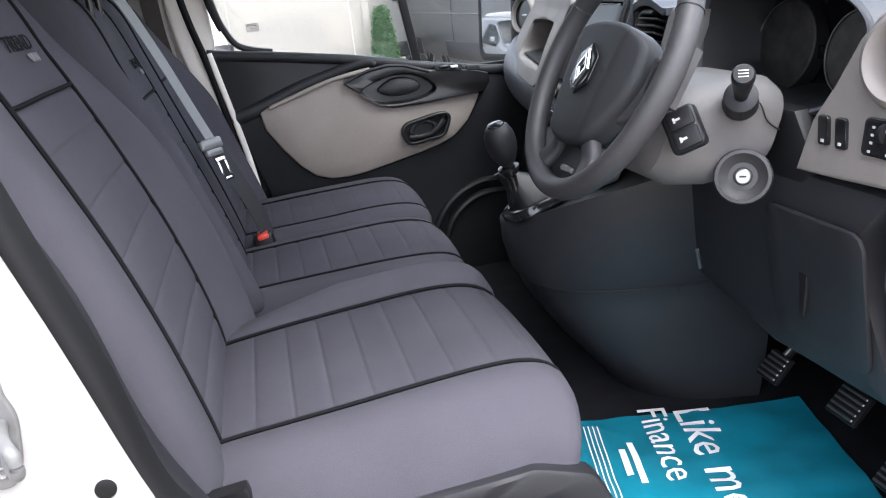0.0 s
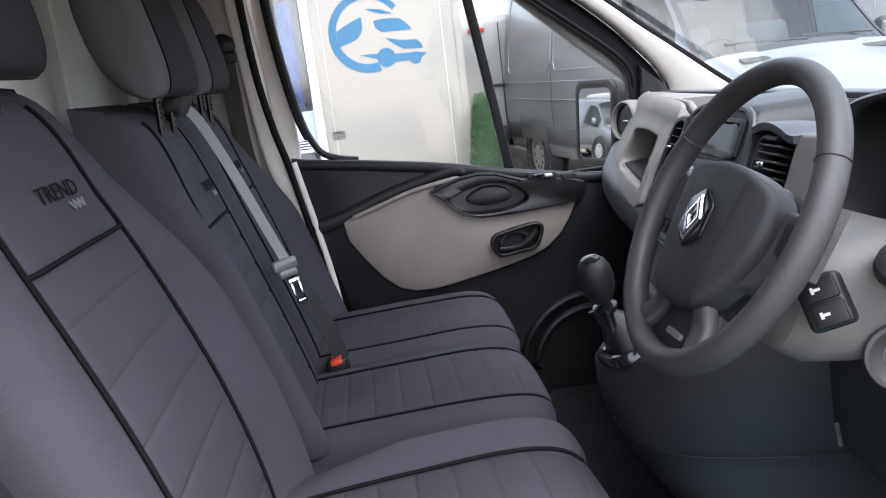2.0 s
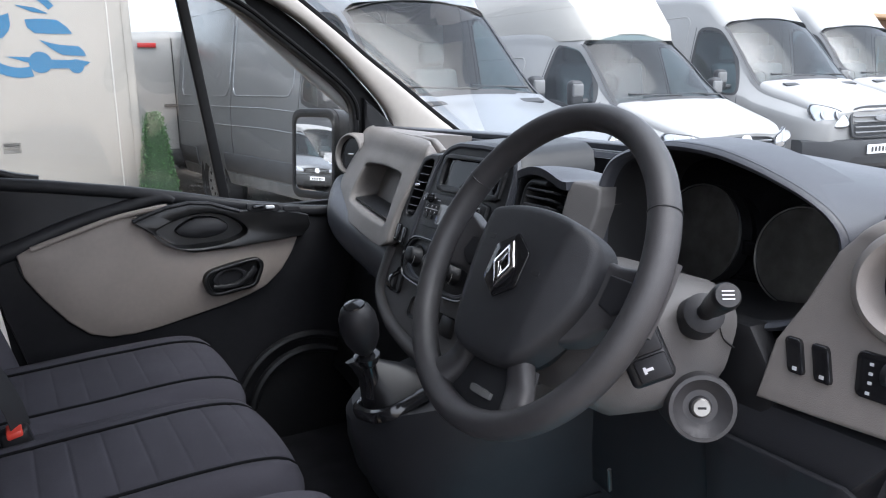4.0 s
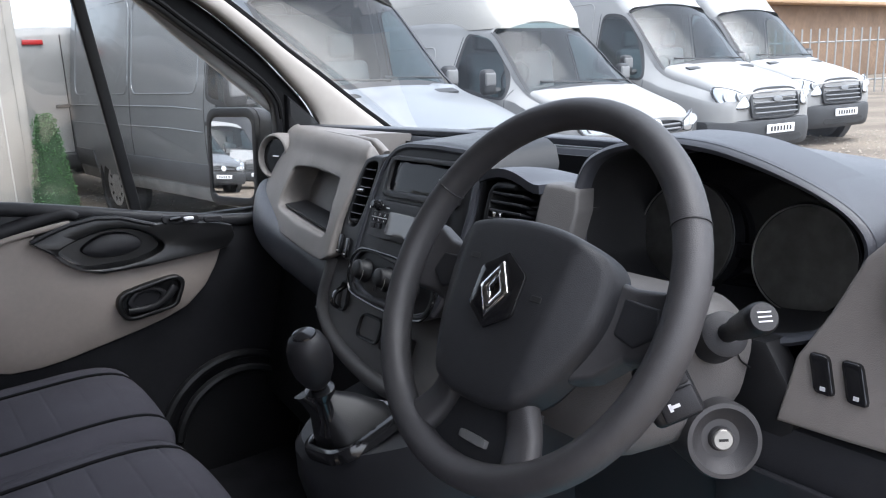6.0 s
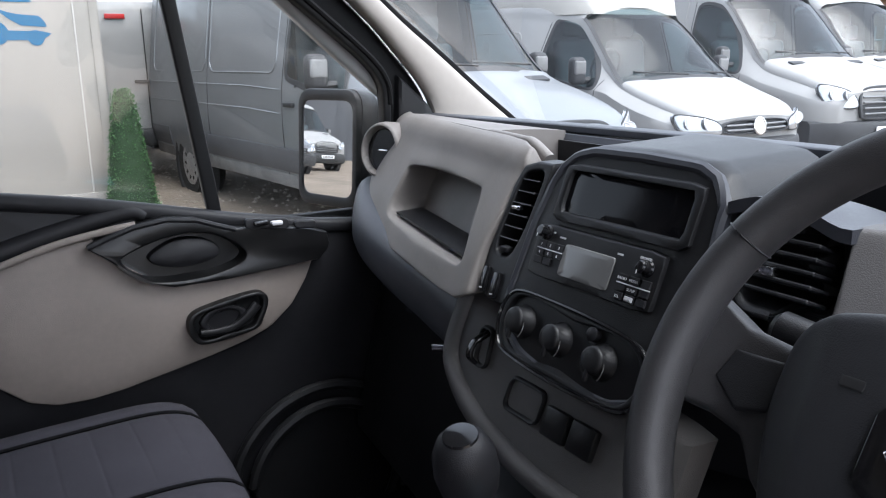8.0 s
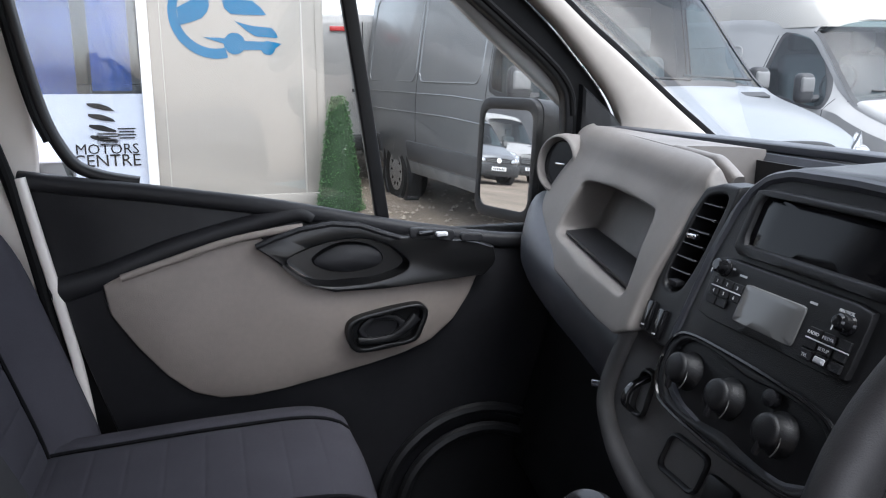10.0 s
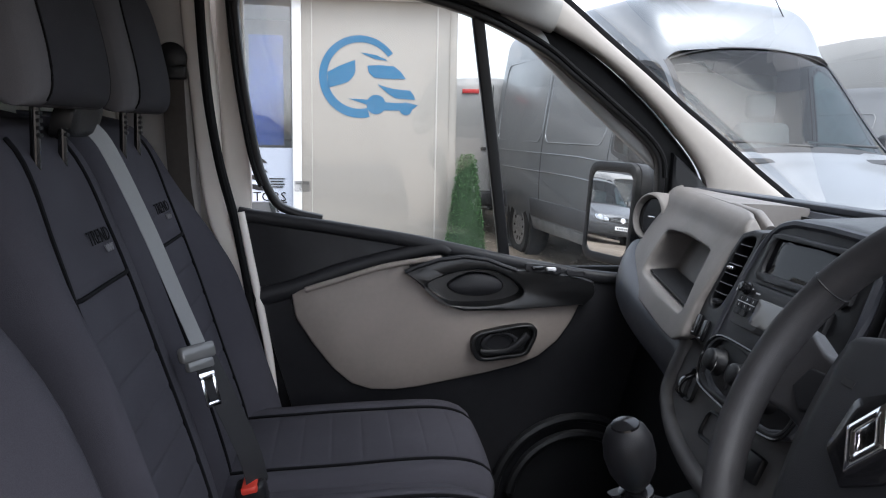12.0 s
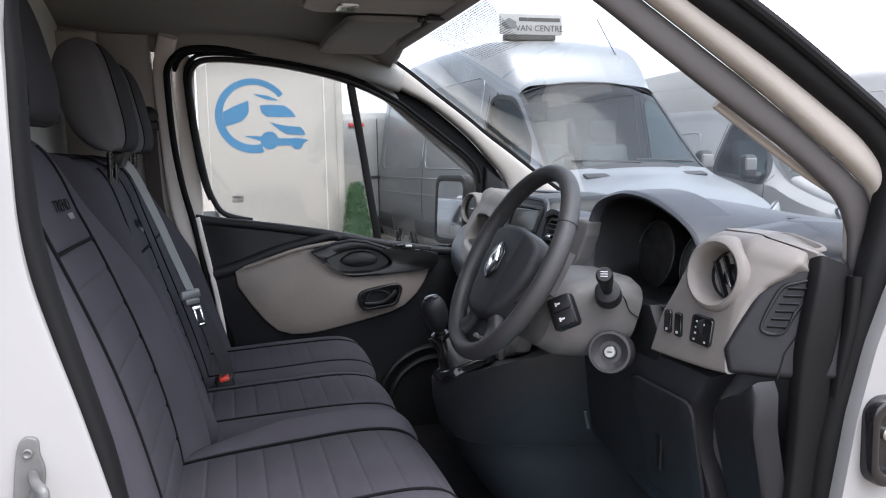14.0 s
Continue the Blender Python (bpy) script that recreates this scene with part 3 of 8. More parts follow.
b_inner = part("pillar_trim", strut([(-0.42, -0.79, 0.42), (-0.57, -0.80, 0.75), (-0.655, -0.805, 0.94), (-0.69, -0.81, 1.10), (-0.73, -0.815, 1.22), (-0.755, -0.81, 1.35), (-0.765, -0.79, 1.56), (-0.72, -0.75, 1.76)], 0.10, 0.06, (0, 1, 0)), BLACK2)
tagged(b_inner, "dark grey trim inside the driver's door jamb", "pillar", kind="structure")
seal_d = part("trim", strut([(-0.30, -0.872, 0.42), (-0.45, -0.872, 0.70), (-0.565, -0.872, 0.89), (-0.603, -0.872, 0.958), (-0.625, -0.872, 1.07), (-0.655, -0.872, 1.19), (-0.673, -0.872, 1.265), (-0.683, -0.872, 1.325), (-0.687, -0.872, 1.40), (-0.687, -0.87, 1.49), (-0.689, -0.865, 1.57), (-0.67, -0.85, 1.68), (-0.63, -0.82, 1.75), (-0.42, -0.79, 1.785), (-0.1, -0.815, 1.74), (0.05, -0.845, 1.655), (0.15, -0.852, 1.596), (0.25, -0.852, 1.537), (0.35, -0.852, 1.472), (0.425, -0.852, 1.418), (0.467, -0.853, 1.36), (0.46, -0.856, 1.29), (0.432, -0.86, 1.2), (0.402, -0.862, 1.08), (0.377, -0.862, 0.998), (0.358, -0.862, 0.89), (0.32, -0.862, 0.45)], lambda k: 0.022 + 0.026 * min(1, max(0, (k - 0.5) / 0.1)), 0.046, (0, 1, 0), 6, 2.6), RUBBER)
seal_r = part("trim", tube(curve([(-0.1, -0.84, 1.745), (0.05, -0.87, 1.668), (0.165, -0.876, 1.603), (0.265, -0.876, 1.543), (0.362, -0.876, 1.478), (0.438, -0.876, 1.422), (0.48, -0.876, 1.36), (0.472, -0.878, 1.29), (0.444, -0.88, 1.2), (0.414, -0.882, 1.08), (0.388, -0.882, 0.998), (0.366, -0.882, 0.89), (0.328, -0.882, 0.45)], 6), 0.010, 10), RUBBER)
tagged(seal_r, "outer lip of the black rubber door seal", "seal", kind="structure")
tagged(seal_d, "black rubber door seal round the driver's opening", "seal", kind="structure")
a_foot = part("wall_south", plate([(0.29, 0.40), (1.2, 0.40), (1.2, 1.06), (0.86, 1.17), (0.62, 1.26), (0.49, 1.29), (0.435, 1.2), (0.398, 1.109), (0.37, 1.008), (0.348, 0.888)], lambda u, v, w: Vector((u, -0.91 + w, v)), 0.03, 0.008, 140, c=(0.8, 0.85)), PAINT)
tagged(a_foot, "white painted steel front door pillar", "door frame", kind="structure")
dash_gasket = part("trim", merge(strut([(0.378, -0.835, 1.222), (0.366, -0.846, 1.19), (0.349, -0.852, 1.13), (0.338, -0.852, 1.06), (0.328, -0.852, 0.9), (0.28, -0.852, 0.5)], 0.056, 0.03, (0, 1, 0), 6, 5), strut([(0.396, -0.866, 1.205), (0.388, -0.868, 1.13), (0.374, -0.868, 1.06), (0.352, -0.868, 0.9), (0.30, -0.868, 0.5)], 0.016, 0.02, (0, 1, 0), 6, 3)), RUBBER)
tagged(dash_gasket, "black trim strip between dashboard and door seal", "trim", kind="structure")
sill = part("door_sill", box((0.12, -0.88, 0.42), (1.0, 0.1, 0.06), 0.015, 3), BLACK2)
tagged(sill, "dark plastic door step", "sill", kind="structure")
nose = part("wall_north", merge(box((1.05, 0, 0.8), (0.03, 1.8, 0.62), 0.01), box((0.9, 0, 1.09), (0.3, 1.7, 0.02), 0.006)), BLACK)
tagged(nose, "dark scuttle closing the cab's front", "wall", kind="structure")

striker = thing("door_striker", (-0.704, -0.92, 1.0), "zinc steel door striker with a square loop on the white jamb", "door striker")
part("plate", shell(round2([(-0.008, -0.046), (0.008, -0.046), (0.015, -0.03), (0.017, -0.008), (0.017, 0.012), (0.011, 0.03), (0.008, 0.046), (-0.006, 0.048), (-0.012, 0.03), (-0.013, -0.03)], 4), lambda u, v, w: Vector((-0.697 + u + 0.1 * v, -0.9055 - w, 1.052 + v)), 0.005, 0.002, 120, (0, 0)), STRIKER, striker, sharp=60)
part("loop", tube(curve([(-0.692, -0.9, 1.060), (-0.683, -0.93, 1.060), (-0.673, -0.950, 1.060), (-0.670, -0.954, 1.056), (-0.670, -0.954, 1.044), (-0.673, -0.950, 1.040), (-0.683, -0.93, 1.040), (-0.692, -0.9, 1.040)], 4), 0.0052, 12), STRIKER, striker, "square steel loop")
for xx, zz in ((-0.694, 1.084), (-0.699, 1.020)):
    part("bolt", lathe([(0.0055, 0), (0.0055, 0.002), (0.004, 0.003), (0.002, 0.001)], 14, frame_at((xx, -0.906, zz), (0, -1, 0))), STRIKER, striker)
plug = part("rubber_plug", lathe([(0.0085, 0), (0.0085, 0.002), (0.006, 0.003), (0.004, 0.003)], 20, frame_at((-0.633, -0.9, 0.983), (0, -1, 0))), RUBBER)
tagged(plug, "small dark rubber plug in the white door jamb", "plug")
check = thing("door_check", (0.412, -0.93, 0.95), "black door check strap holder on the white pillar", "door check")
part("housing", plate(rrect(0.07, 0.13, 0.03, 6), lambda u, v, w: Vector((0.412 + u, -0.91 - w, 0.975 + v)), 0.022, 0.006, hole=rrect(0.04, 0.09, 0.018, 6), depth=0.015), GLOSS, check)
part("bolt", lathe([(0.009, 0), (0.009, 0.006), (0.005, 0.008)], 14, frame_at((0.412, -0.917, 0.985), (0, -1, 0))), STEEL, check)


# sun visor, overhead lamp console
visor = thing("sun_visor", (-0.07, 0.46, 1.73), "grey fabric sun visor folded up to the headlining", "sun visor")
part("panel", plate(rrect(0.47, 0.20, 0.035, 6, (0.46, -0.08)), lambda u, v, w: Vector((v - 0.06 * u + 0.03, u, 1.752 - 0.16 * max(0, v) - 0.10 * max(0, u - 0.5) - w)), 0.016, 0.007), ROOF, visor)
part("pivot", tube([(0.02, 0.22, 1.742), (0.02, 0.16, 1.742)], 0.006, 10), BLACK2, visor)
lampc = thing("overhead_console", (-0.15, 0.03, 1.75), "pale grey overhead console with clear courtesy lamp", "courtesy lamp")
part("housing", plate(rrect(0.20, 0.36, 0.05, 6, (0.05, -0.11)), lambda u, v, w: Vector((v, u, 1.772 - 0.16 * max(0, v) - w)), 0.03, 0.012), TRIM, lampc)
part("lens", plate(rrect(0.07, 0.05, 0.012, 4, (0.06, -0.19)), lambda u, v, w: Vector((v, u, 1.743 - w)), 0.008, 0.004), LAMP, lampc, "clear ribbed lens")
part("microphone", plate(rrect(0.03, 0.045, 0.006, 3, (0.12, 0.035)), lambda u, v, w: Vector((v, u, 1.735 - w)), 0.012, 0.003), BLACK, lampc, "small black microphone")
# ---- seats ----
def pillow(us, vs, f):
    """A cushion: rings along u, over the top and back underneath."""
    rings = []
    for u in us:
        rings.append([f(u, v, True) for v in vs] + [f(u, v, False) for v in reversed(vs)])
    return loft(rings)


def dense(extra, n=26, w=0.012):
    """Samples of -1..1, close at the ends and round the grooves."""
    s = {round(math.copysign(1 - (1 - abs(k)) ** 1.7, k), 5) for k in steps(-1, 1, n)}
    s |= {-1.0, -0.999, -0.995, -0.985, 1.0, 0.999, 0.995, 0.985}
    for e in extra:
        s |= {round(e + d * w, 5) for d in (-1.6, -0.8, -0.35, 0, 0.35, 0.8, 1.6)}
    return sorted(k for k in s if -1 <= k <= 1)


def sup(t, p):
    return max(0.0, 1 - abs(t) ** p) ** (1 / p)


def groove(t, at, w):
    return math.exp(-((t - at) / w) ** 2)


def cushion(yc, half, seam_l, seam_r, x0, x1, z0, rise, bottom, pleats, dip=0.0035, hump=0.0):
    """The top of a seat base as f(u, v): u from back to front, v across to +y."""
    a, xc = (x1 - x0) / 2, (x0 + x1) / 2
    pl = [(x - xc) / a for x in pleats]
    vl, vr = (seam_l - yc) / half, (seam_r - yc) / half

    def f(u, v, top):
        x = xc + a * u * (1 - 0.045 * v * v * max(0, u))
        y = yc + half * v * (1 - 0.05 * max(0, u) ** 4)
        if not top:
            return Vector((x - 0.10 * max(0, u) ** 6, y * 0.97 + 0.03 * yc, bottom))
        fu = sup(u, 5.0) if u > 0 else sup(u, 9.0)
        h = (z0 - bottom) * sup(v, 4.5) * fu
        inside = 1.0 if vl < v < vr else 0.0
        h += rise * (u + 1) / 2 * fu * sup(v, 6)
        h += 0.012 * (groove(v, vl - 0.18, 0.16) + groove(v, vr + 0.18, 0.16)) * fu
        h += hump * groove(v, 0.86, 0.13) * min(1, max(0, (u + 0.95) / 0.9)) * fu
        h -= 0.006 * (groove(v, vl, 0.025) + groove(v, vr, 0.025))
        if inside:
            h -= dip * sum(groove(u, q, 0.012) for q in pl)
        h += 0.0025 * noise.noise(Vector((x * 6, y * 6, 1.3)))
        tuck = (1 - min(1, max(0, h / (z0 - bottom)))) ** 1.3
        return Vector((x - 0.10 * max(0, u) ** 6 * tuck, y + (yc - y) * 0.03 * tuck, bottom + h))

    return f, dense(pl, 24), dense([vl, vr], 24, 0.03), (vl, vr), pl


def seat_base(parent, spec, name="seat_cushion", label=""):
    f, us, vs, seams, pl = spec
    part(name, pillow(us, vs, f), FABRIC, parent, label)
    for v in seams:
        pts = [f(u, v, True) + Vector((0, 0, 0.0042)) for u in steps(-0.97, 0.9, 40)] + [f(u, v, True) + Vector((0.002, 0, 0)) for u in (0.94, 0.97, 0.985, 0.995, 0.999)]
        part("piping", tube(pts, 0.0031, 6), PIPING, parent)


def backrest(yc, half, seam_l, seam_r, x0, z0, z1, seam_z, pleats, lean=0.297, thick=0.13, topw=0.72, bl=0.0, br=0.0, bulge=0.0):
    """The front of a seat back: u from bottom to top, v across."""
    a, zc = (z1 - z0) / 2, (z0 + z1) / 2
    pl = [(z - zc) / a for z in pleats]
    us_ = (seam_z - zc) / a
    vl, vr = (seam_l - yc) / half, (seam_r - yc) / half

    def f(u, v, top):
        z = zc + a * u
        wd = 1 - (1 - topw) * max(0, (u + 0.1) / 1.1) ** 2.2 - 0.04 * max(0, -u) ** 2
        y = yc + half * v * wd
        x = x0 - lean * (z - z0) - 0.012 * math.cos(u * 1.5)
        d = (sup(v, 6.0) * sup(u, 6.0 if u > 0 else 12.0))
        if not top:
            return Vector((x - thick * (0.55 + 0.45 * sup(v, 3) * sup(u, 5)), y, z + 0.02))
        h = thick * d - thick
        k = min(1, max(0, (z1 - 0.03 - z) / 0.27))
        k = k * k * (3 - 2 * k)
        for edge, amount in ((min(1, max(0, (vl - v) / (0.75 * (1 + vl)))), bl), (min(1, max(0, (v - vr) / (0.75 * (1 - vr)))), br)):
            h += amount * k * edge * edge * (3 - 2 * edge)
        h += bulge * math.sin(math.pi * min(1, max(0, (z - z0) / (z1 - 0.12 - z0))))
        h -= 0.006 * (groove(v, vl, 0.025) + groove(v, vr, 0.025))
        if vl < v < vr:
            h -= 0.0025 * sum(groove(u, q, 0.011) for q in pl)
            h -= 0.004 * groove(u, us_, 0.012)
        h += 0.003 * noise.noise(Vector((z * 5, y * 5, 7.7 + yc)))
        return Vector((x + h, y, z - 0.25 * h))

    return f, dense(pl + [us_], 28), dense([vl, vr], 26, 0.03), (vl, vr), us_


def seat_back(parent, spec, name="backrest"):
    f, us, vs, seams, us_ = spec
    part(name, pillow(us, vs, f), FABRIC, parent)
    off = Vector((0.0042, 0, 0.0014))
    for v in seams:
        part("piping", tube([f(u, v, True) + off for u in steps(-0.97, 0.955, 48)], 0.0031, 6), PIPING, parent)
    part("piping", tube([f(us_, v, True) + off for v in steps(seams[0], seams[1], 16)], 0.0031, 6), PIPING, parent)


def badge_bars(parent, f, us_, seams, vpos):
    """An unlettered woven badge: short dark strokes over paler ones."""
    def on(u, v, h=0.0012):
        p = f(u, v, True)
        return p + Vector((h, 0, h * 0.3))
    word = letters("badge_word", "TREND", 0.036, Matrix(), WORDDARK, parent, "dark woven word")
    for vt in word.data.vertices:
        a, b = vt.co.x, vt.co.y
        vt.co = on(us_ + 0.19 + b * 2.3, vpos + 0.05 + a * 4.0, 0.0034 + vt.co.z)
    part("badge_stroke", tube(curve([on(us_ + 0.135 + 0.014 * (-1) ** k, vpos + 0.10 + 0.026 * k, 0.003) for k in range(7)], 5), 0.0014, 5), MARKSEAT, parent, "pale embroidered squiggle")


def headrest(name_parent, yc, x, z0, hw=0.145, hh=0.245, lean=0.22):
    h = thing("headrest", (x, yc, z0), "charcoal cloth headrest on two notched black posts", "headrest", "headrests above the seats")
    zc = z0 + hh / 2

    def f(u, v, top):
        z = zc + hh / 2 * u
        wd = 1 - 0.30 * max(0, u) ** 2 - 0.05 * max(0, -u) ** 2
        y = yc + hw * v * wd
        base = x - lean * (z - z0)
        d = 0.055 * sup(v, 3.2) * sup(u, 3.2)
        return Vector((base + (d if top else -0.085 * sup(v, 3) * sup(u, 2.6)), y, z))
    us = dense([], 22)
    part("pad", pillow(us, us, f), FABRIC_TOP, h)
    part("front_panel", surf(lambda u, v, w: f(u, v, True) + Vector((0.0016, 0, 0)), [u for u in us if abs(u) < 0.99], steps(-0.79, 0.79, 18)), FOAM, h, "black cloth front panel")
    for s in (-0.80, 0.80):
        part("piping", tube([f(u, s, True) + Vector((0.001, 0, 0)) for u in steps(-0.95, 0.9, 24)], 0.0016, 5), PIPING, h)
    for s in (-0.048, 0.048):
        post = part("post", tube([(x - 0.015, yc + s, z0 - 0.085), (x - 0.012, yc + s, z0 + 0.02)], 0.0062, 12), GLOSS, h)
        part("notches", merge(*[box((x - 0.008, yc + s, z0 - 0.034 + 0.009 * k), (0.006, 0.011, 0.005), 0.001, 1) for k in range(5)]), BLACK, h)
        part("collar", lathe([(0.017, 0), (0.017, 0.006), (0.012, 0.011), (0.007, 0.012)], 18, frame_at((x - 0.015, yc + s, z0 - 0.045), (0, 0, 1))), BLACK, h)
    return h


# driver's seat
dseat = thing("driver_seat", (-0.35, -0.385, 0.45), "charcoal pleated fabric driver's seat with black piping", "seat")
DC = cushion(-0.405, 0.275, -0.55, -0.225, -0.66, -0.088, 0.80, 0.045, 0.60, [-0.541, -0.488, -0.436, -0.38, -0.322, -0.265, -0.203, -0.145], 0.002, 0.045)
seat_base(dseat, DC)
DB = backrest(-0.385, 0.285, -0.548, -0.222, -0.575, 0.76, 1.43, 1.255, [0.86, 0.93, 1.0, 1.07, 1.135, 1.20], topw=0.78, bl=0.014, br=0.065, bulge=0.03)
seat_back(dseat, DB)
badge_bars(dseat, DB[0], DB[4], DB[3], 0.06)
part("seat_valance", plate([(-0.66, 0.52), (-0.10, 0.50), (-0.085, 0.64), (-0.12, 0.715), (-0.2, 0.745), (-0.4, 0.735), (-0.66, 0.76)], lambda u, v, w: Vector((u, -0.655 - w, v)), 0.03, 0.012, hole=rrect(0.34, 0.08, 0.03, 5, (-0.36, 0.655)), depth=0.012), BLACK2, dseat, "dark grey plastic side valance")
part("seat_base", box((-0.36, -0.40, 0.53), (0.5, 0.46, 0.17), 0.02, 3), BLACK, dseat)
part("recline_cover", plate(round2([(-0.70, 0.70), (-0.57, 0.745), (-0.555, 0.80), (-0.60, 0.79), (-0.66, 0.86), (-0.74, 0.84)], 5), lambda u, v, w: Vector((u, -0.645 - w, v)), 0.02, 0.005), BLACK, dseat, "black recliner cover")
headrest(None, -0.395, -0.785, 1.455)

# passenger bench: one base, two cushions in one cover, two backs
bench = thing("bench_seat", (-0.35, 0.40, 0.45), "charcoal pleated fabric double passenger bench with black piping", "seat")
BPL = [-0.541, -0.488, -0.436, -0.38, -0.322, -0.265, -0.203, -0.145]
MC = cushion(0.20, 0.205, 0.065, 0.325, -0.64, -0.065, 0.785, 0.022, 0.60, BPL, 0.0016)
seat_base(bench, MC)
PC = cushion(0.60, 0.225, 0.455, 0.715, -0.64, -0.055, 0.79, 0.03, 0.60, BPL, 0.0008)
seat_base(bench, PC)
part("seat_infill", pillow(dense([], 16), dense([], 10), cushion(0.395, 0.06, 0.36, 0.43, -0.60, -0.10, 0.772, 0.02, 0.60, [])[0]), FABRIC, bench)
MB = backrest(0.195, 0.205, 0.065, 0.30, -0.54, 0.75, 1.385, 1.185, [0.83, 0.89, 0.95, 1.01, 1.07, 1.13], topw=0.70, bl=0.045, bulge=0.01)
seat_back(bench, MB)
badge_bars(bench, MB[0], MB[4], MB[3], 0.1)
PB = backrest(0.60, 0.24, 0.46, 0.71, -0.54, 0.75, 1.385, 1.185, [0.83, 0.89, 0.95, 1.01, 1.07, 1.13], topw=0.80, br=0.075, bulge=0.012)
seat_back(bench, PB)
badge_bars(bench, PB[0], PB[4], PB[3], 0.0)
part("seat_base", box((-0.36, 0.40, 0.53), (0.48, 0.74, 0.17), 0.02, 3), BLACK, bench)
headrest(None, 0.18, -0.72, 1.418)
headrest(None, 0.575, -0.72, 1.418)

# belts: the middle lap-and-shoulder belt over the bench back, with a steel tongue and red buckle
belt = thing("seat_belt", (-0.60, 0.36, 1.04), "grey webbing seat belt with black keeper and chrome tongue", "seat belt")
def ribbon(path, w, side, n=6, t=0.0016):
    return strut(path, w, t, side, n, 8.0)
top_b = [(-0.737, 0.315, 1.40), (-0.707, 0.325, 1.37), (-0.657, 0.338, 1.25), (-0.617, 0.345, 1.14), (-0.584, 0.352, 1.05)]
part("webbing", ribbon(top_b, 0.026, (0.7, -0.68, 0.3)), WEB, belt, "grey woven webbing")
part("webbing", ribbon([(-0.580, 0.353, 1.035), (-0.545, 0.362, 0.95), (-0.512, 0.372, 0.86), (-0.50, 0.38, 0.80)], 0.046, (0.7, -0.68, 0.3)), WEBDARK, belt, "black lower webbing")
part("keeper", moved(merge(box((0, 0, 0), (0.016, 0.066, 0.026), 0.006, 3), box((0, 0, -0.02), (0.014, 0.05, 0.018), 0.005, 2)), pose(-0.588, 0.345, 1.045, 0, -18, -42)), LCD, belt, "grey plastic tongue grip")
part("tongue", moved(merge(*[box(c, s, 0.002, 2) for c, s in (((0, -0.011, -0.055), (0.003, 0.006, 0.05)), ((0, 0.011, -0.055), (0.003, 0.006, 0.05)), ((0, 0, -0.078), (0.003, 0.026, 0.008)), ((0, 0, -0.033), (0.003, 0.03, 0.012)))]), pose(-0.580, 0.343, 1.04, 0, -20, -42)), CHROME, belt, "chrome belt tongue")
part("guide", plate(rrect(0.13, 0.05, 0.02, 5), lambda u, v, w: Vector((-0.745 + w + 0.3 * v, 0.285 + u, 1.405 + v)), 0.03, 0.01), BLACK, belt, "black plastic belt guide on the bench back")
buckle = thing("belt_buckle", (-0.5, 0.37, 0.79), "black seat belt buckle with red release button", "buckle")
part("body", box((-0.51, 0.38, 0.785), (0.05, 0.045, 0.05), 0.008, 3, Matrix.Rotation(radians(-12), 4, "Y")), BLACK, buckle)
part("button", box((-0.512, 0.372, 0.807), (0.026, 0.05, 0.012), 0.003, 2, Matrix.Rotation(radians(-12), 4, "Y")), RED, buckle, "red plastic release button")
pbelt = thing("seat_belt", (-0.75, 0.82, 1.2), "dark brown seat belt hanging down the passenger pillar", "seat belt")
part("webbing", ribbon([(-0.705, 0.80, 1.53), (-0.70, 0.815, 1.3), (-0.688, 0.82, 1.15), (-0.70, 0.82, 0.9), (-0.71, 0.82, 0.7)], 0.046, (0.1, 1, 0)), WEBBROWN, pbelt)
part("anchor", merge(lathe([(0.03, 0), (0.03, 0.012), (0.018, 0.02), (0.006, 0.021)], 24, frame_at((-0.705, 0.812, 1.535), (0, -1, 0))), box((-0.705, 0.80, 1.505), (0.06, 0.015, 0.03), 0.006, 3)), BLACK, pbelt, "black belt guide on the pillar")
part("button", lathe([(0.009, 0), (0.009, 0.004), (0.006, 0.006)], 16, frame_at((-0.66, 0.79, 1.165), (-0.2, -1, 0))), STEEL, pbelt, "small metal stud")

# ---- passenger door ----
door = thing("passenger_door", (0.0, 0.88, 0.55), "closed passenger door with dark plastic lining and taupe insert", "door", kind="structure")


def dy(x, z):
    """The lining's surface: inwards in the middle, out towards the sill and the front."""
    return 0.865 - 0.022 * math.exp(-((z - 0.95) / 0.16) ** 2) + 0.02 * max(0, x - 0.1)


def df(u, v, w):
    return Vector((u, dy(u, v) - w, v))


sill_line = [(-0.585, 1.222), (-0.5, 1.208), (-0.4, 1.194), (-0.3, 1.178), (-0.197, 1.161), (-0.08, 1.137), (0.034, 1.112), (0.13, 1.095), (0.215, 1.08), (0.34, 1.07), (0.46, 1.075)]
lining_outline = sill_line + [(0.50, 0.9), (0.50, 0.5), (-0.40, 0.5), (-0.47, 0.75), (-0.53, 0.98)]
part("lining", plate(lining_outline, df, 0.012, 0.006, 160, c=(-0.05, 0.9)), BLACK2, door, "dark grey grained plastic lining")
# the sill's rounded roll and the dip below it
part("sill_roll", strut([(x, dy(x, z) - 0.008, z - 0.012) for x, z in sill_line], 0.03, 0.034, (0, 1, 0), 4, 2.6), BLACK2, door)
fold = [(-0.55, 1.025), (-0.47, 1.045), (-0.36, 1.085), (-0.25, 1.115), (-0.15, 1.135), (-0.12, 1.125)]
part("fold", strut([(x, dy(x, z) - 0.012, z) for x, z in fold], lambda k: 0.045 - 0.02 * k, 0.03, (0, 1, 0), 5, 2.2), BLACK2, door)

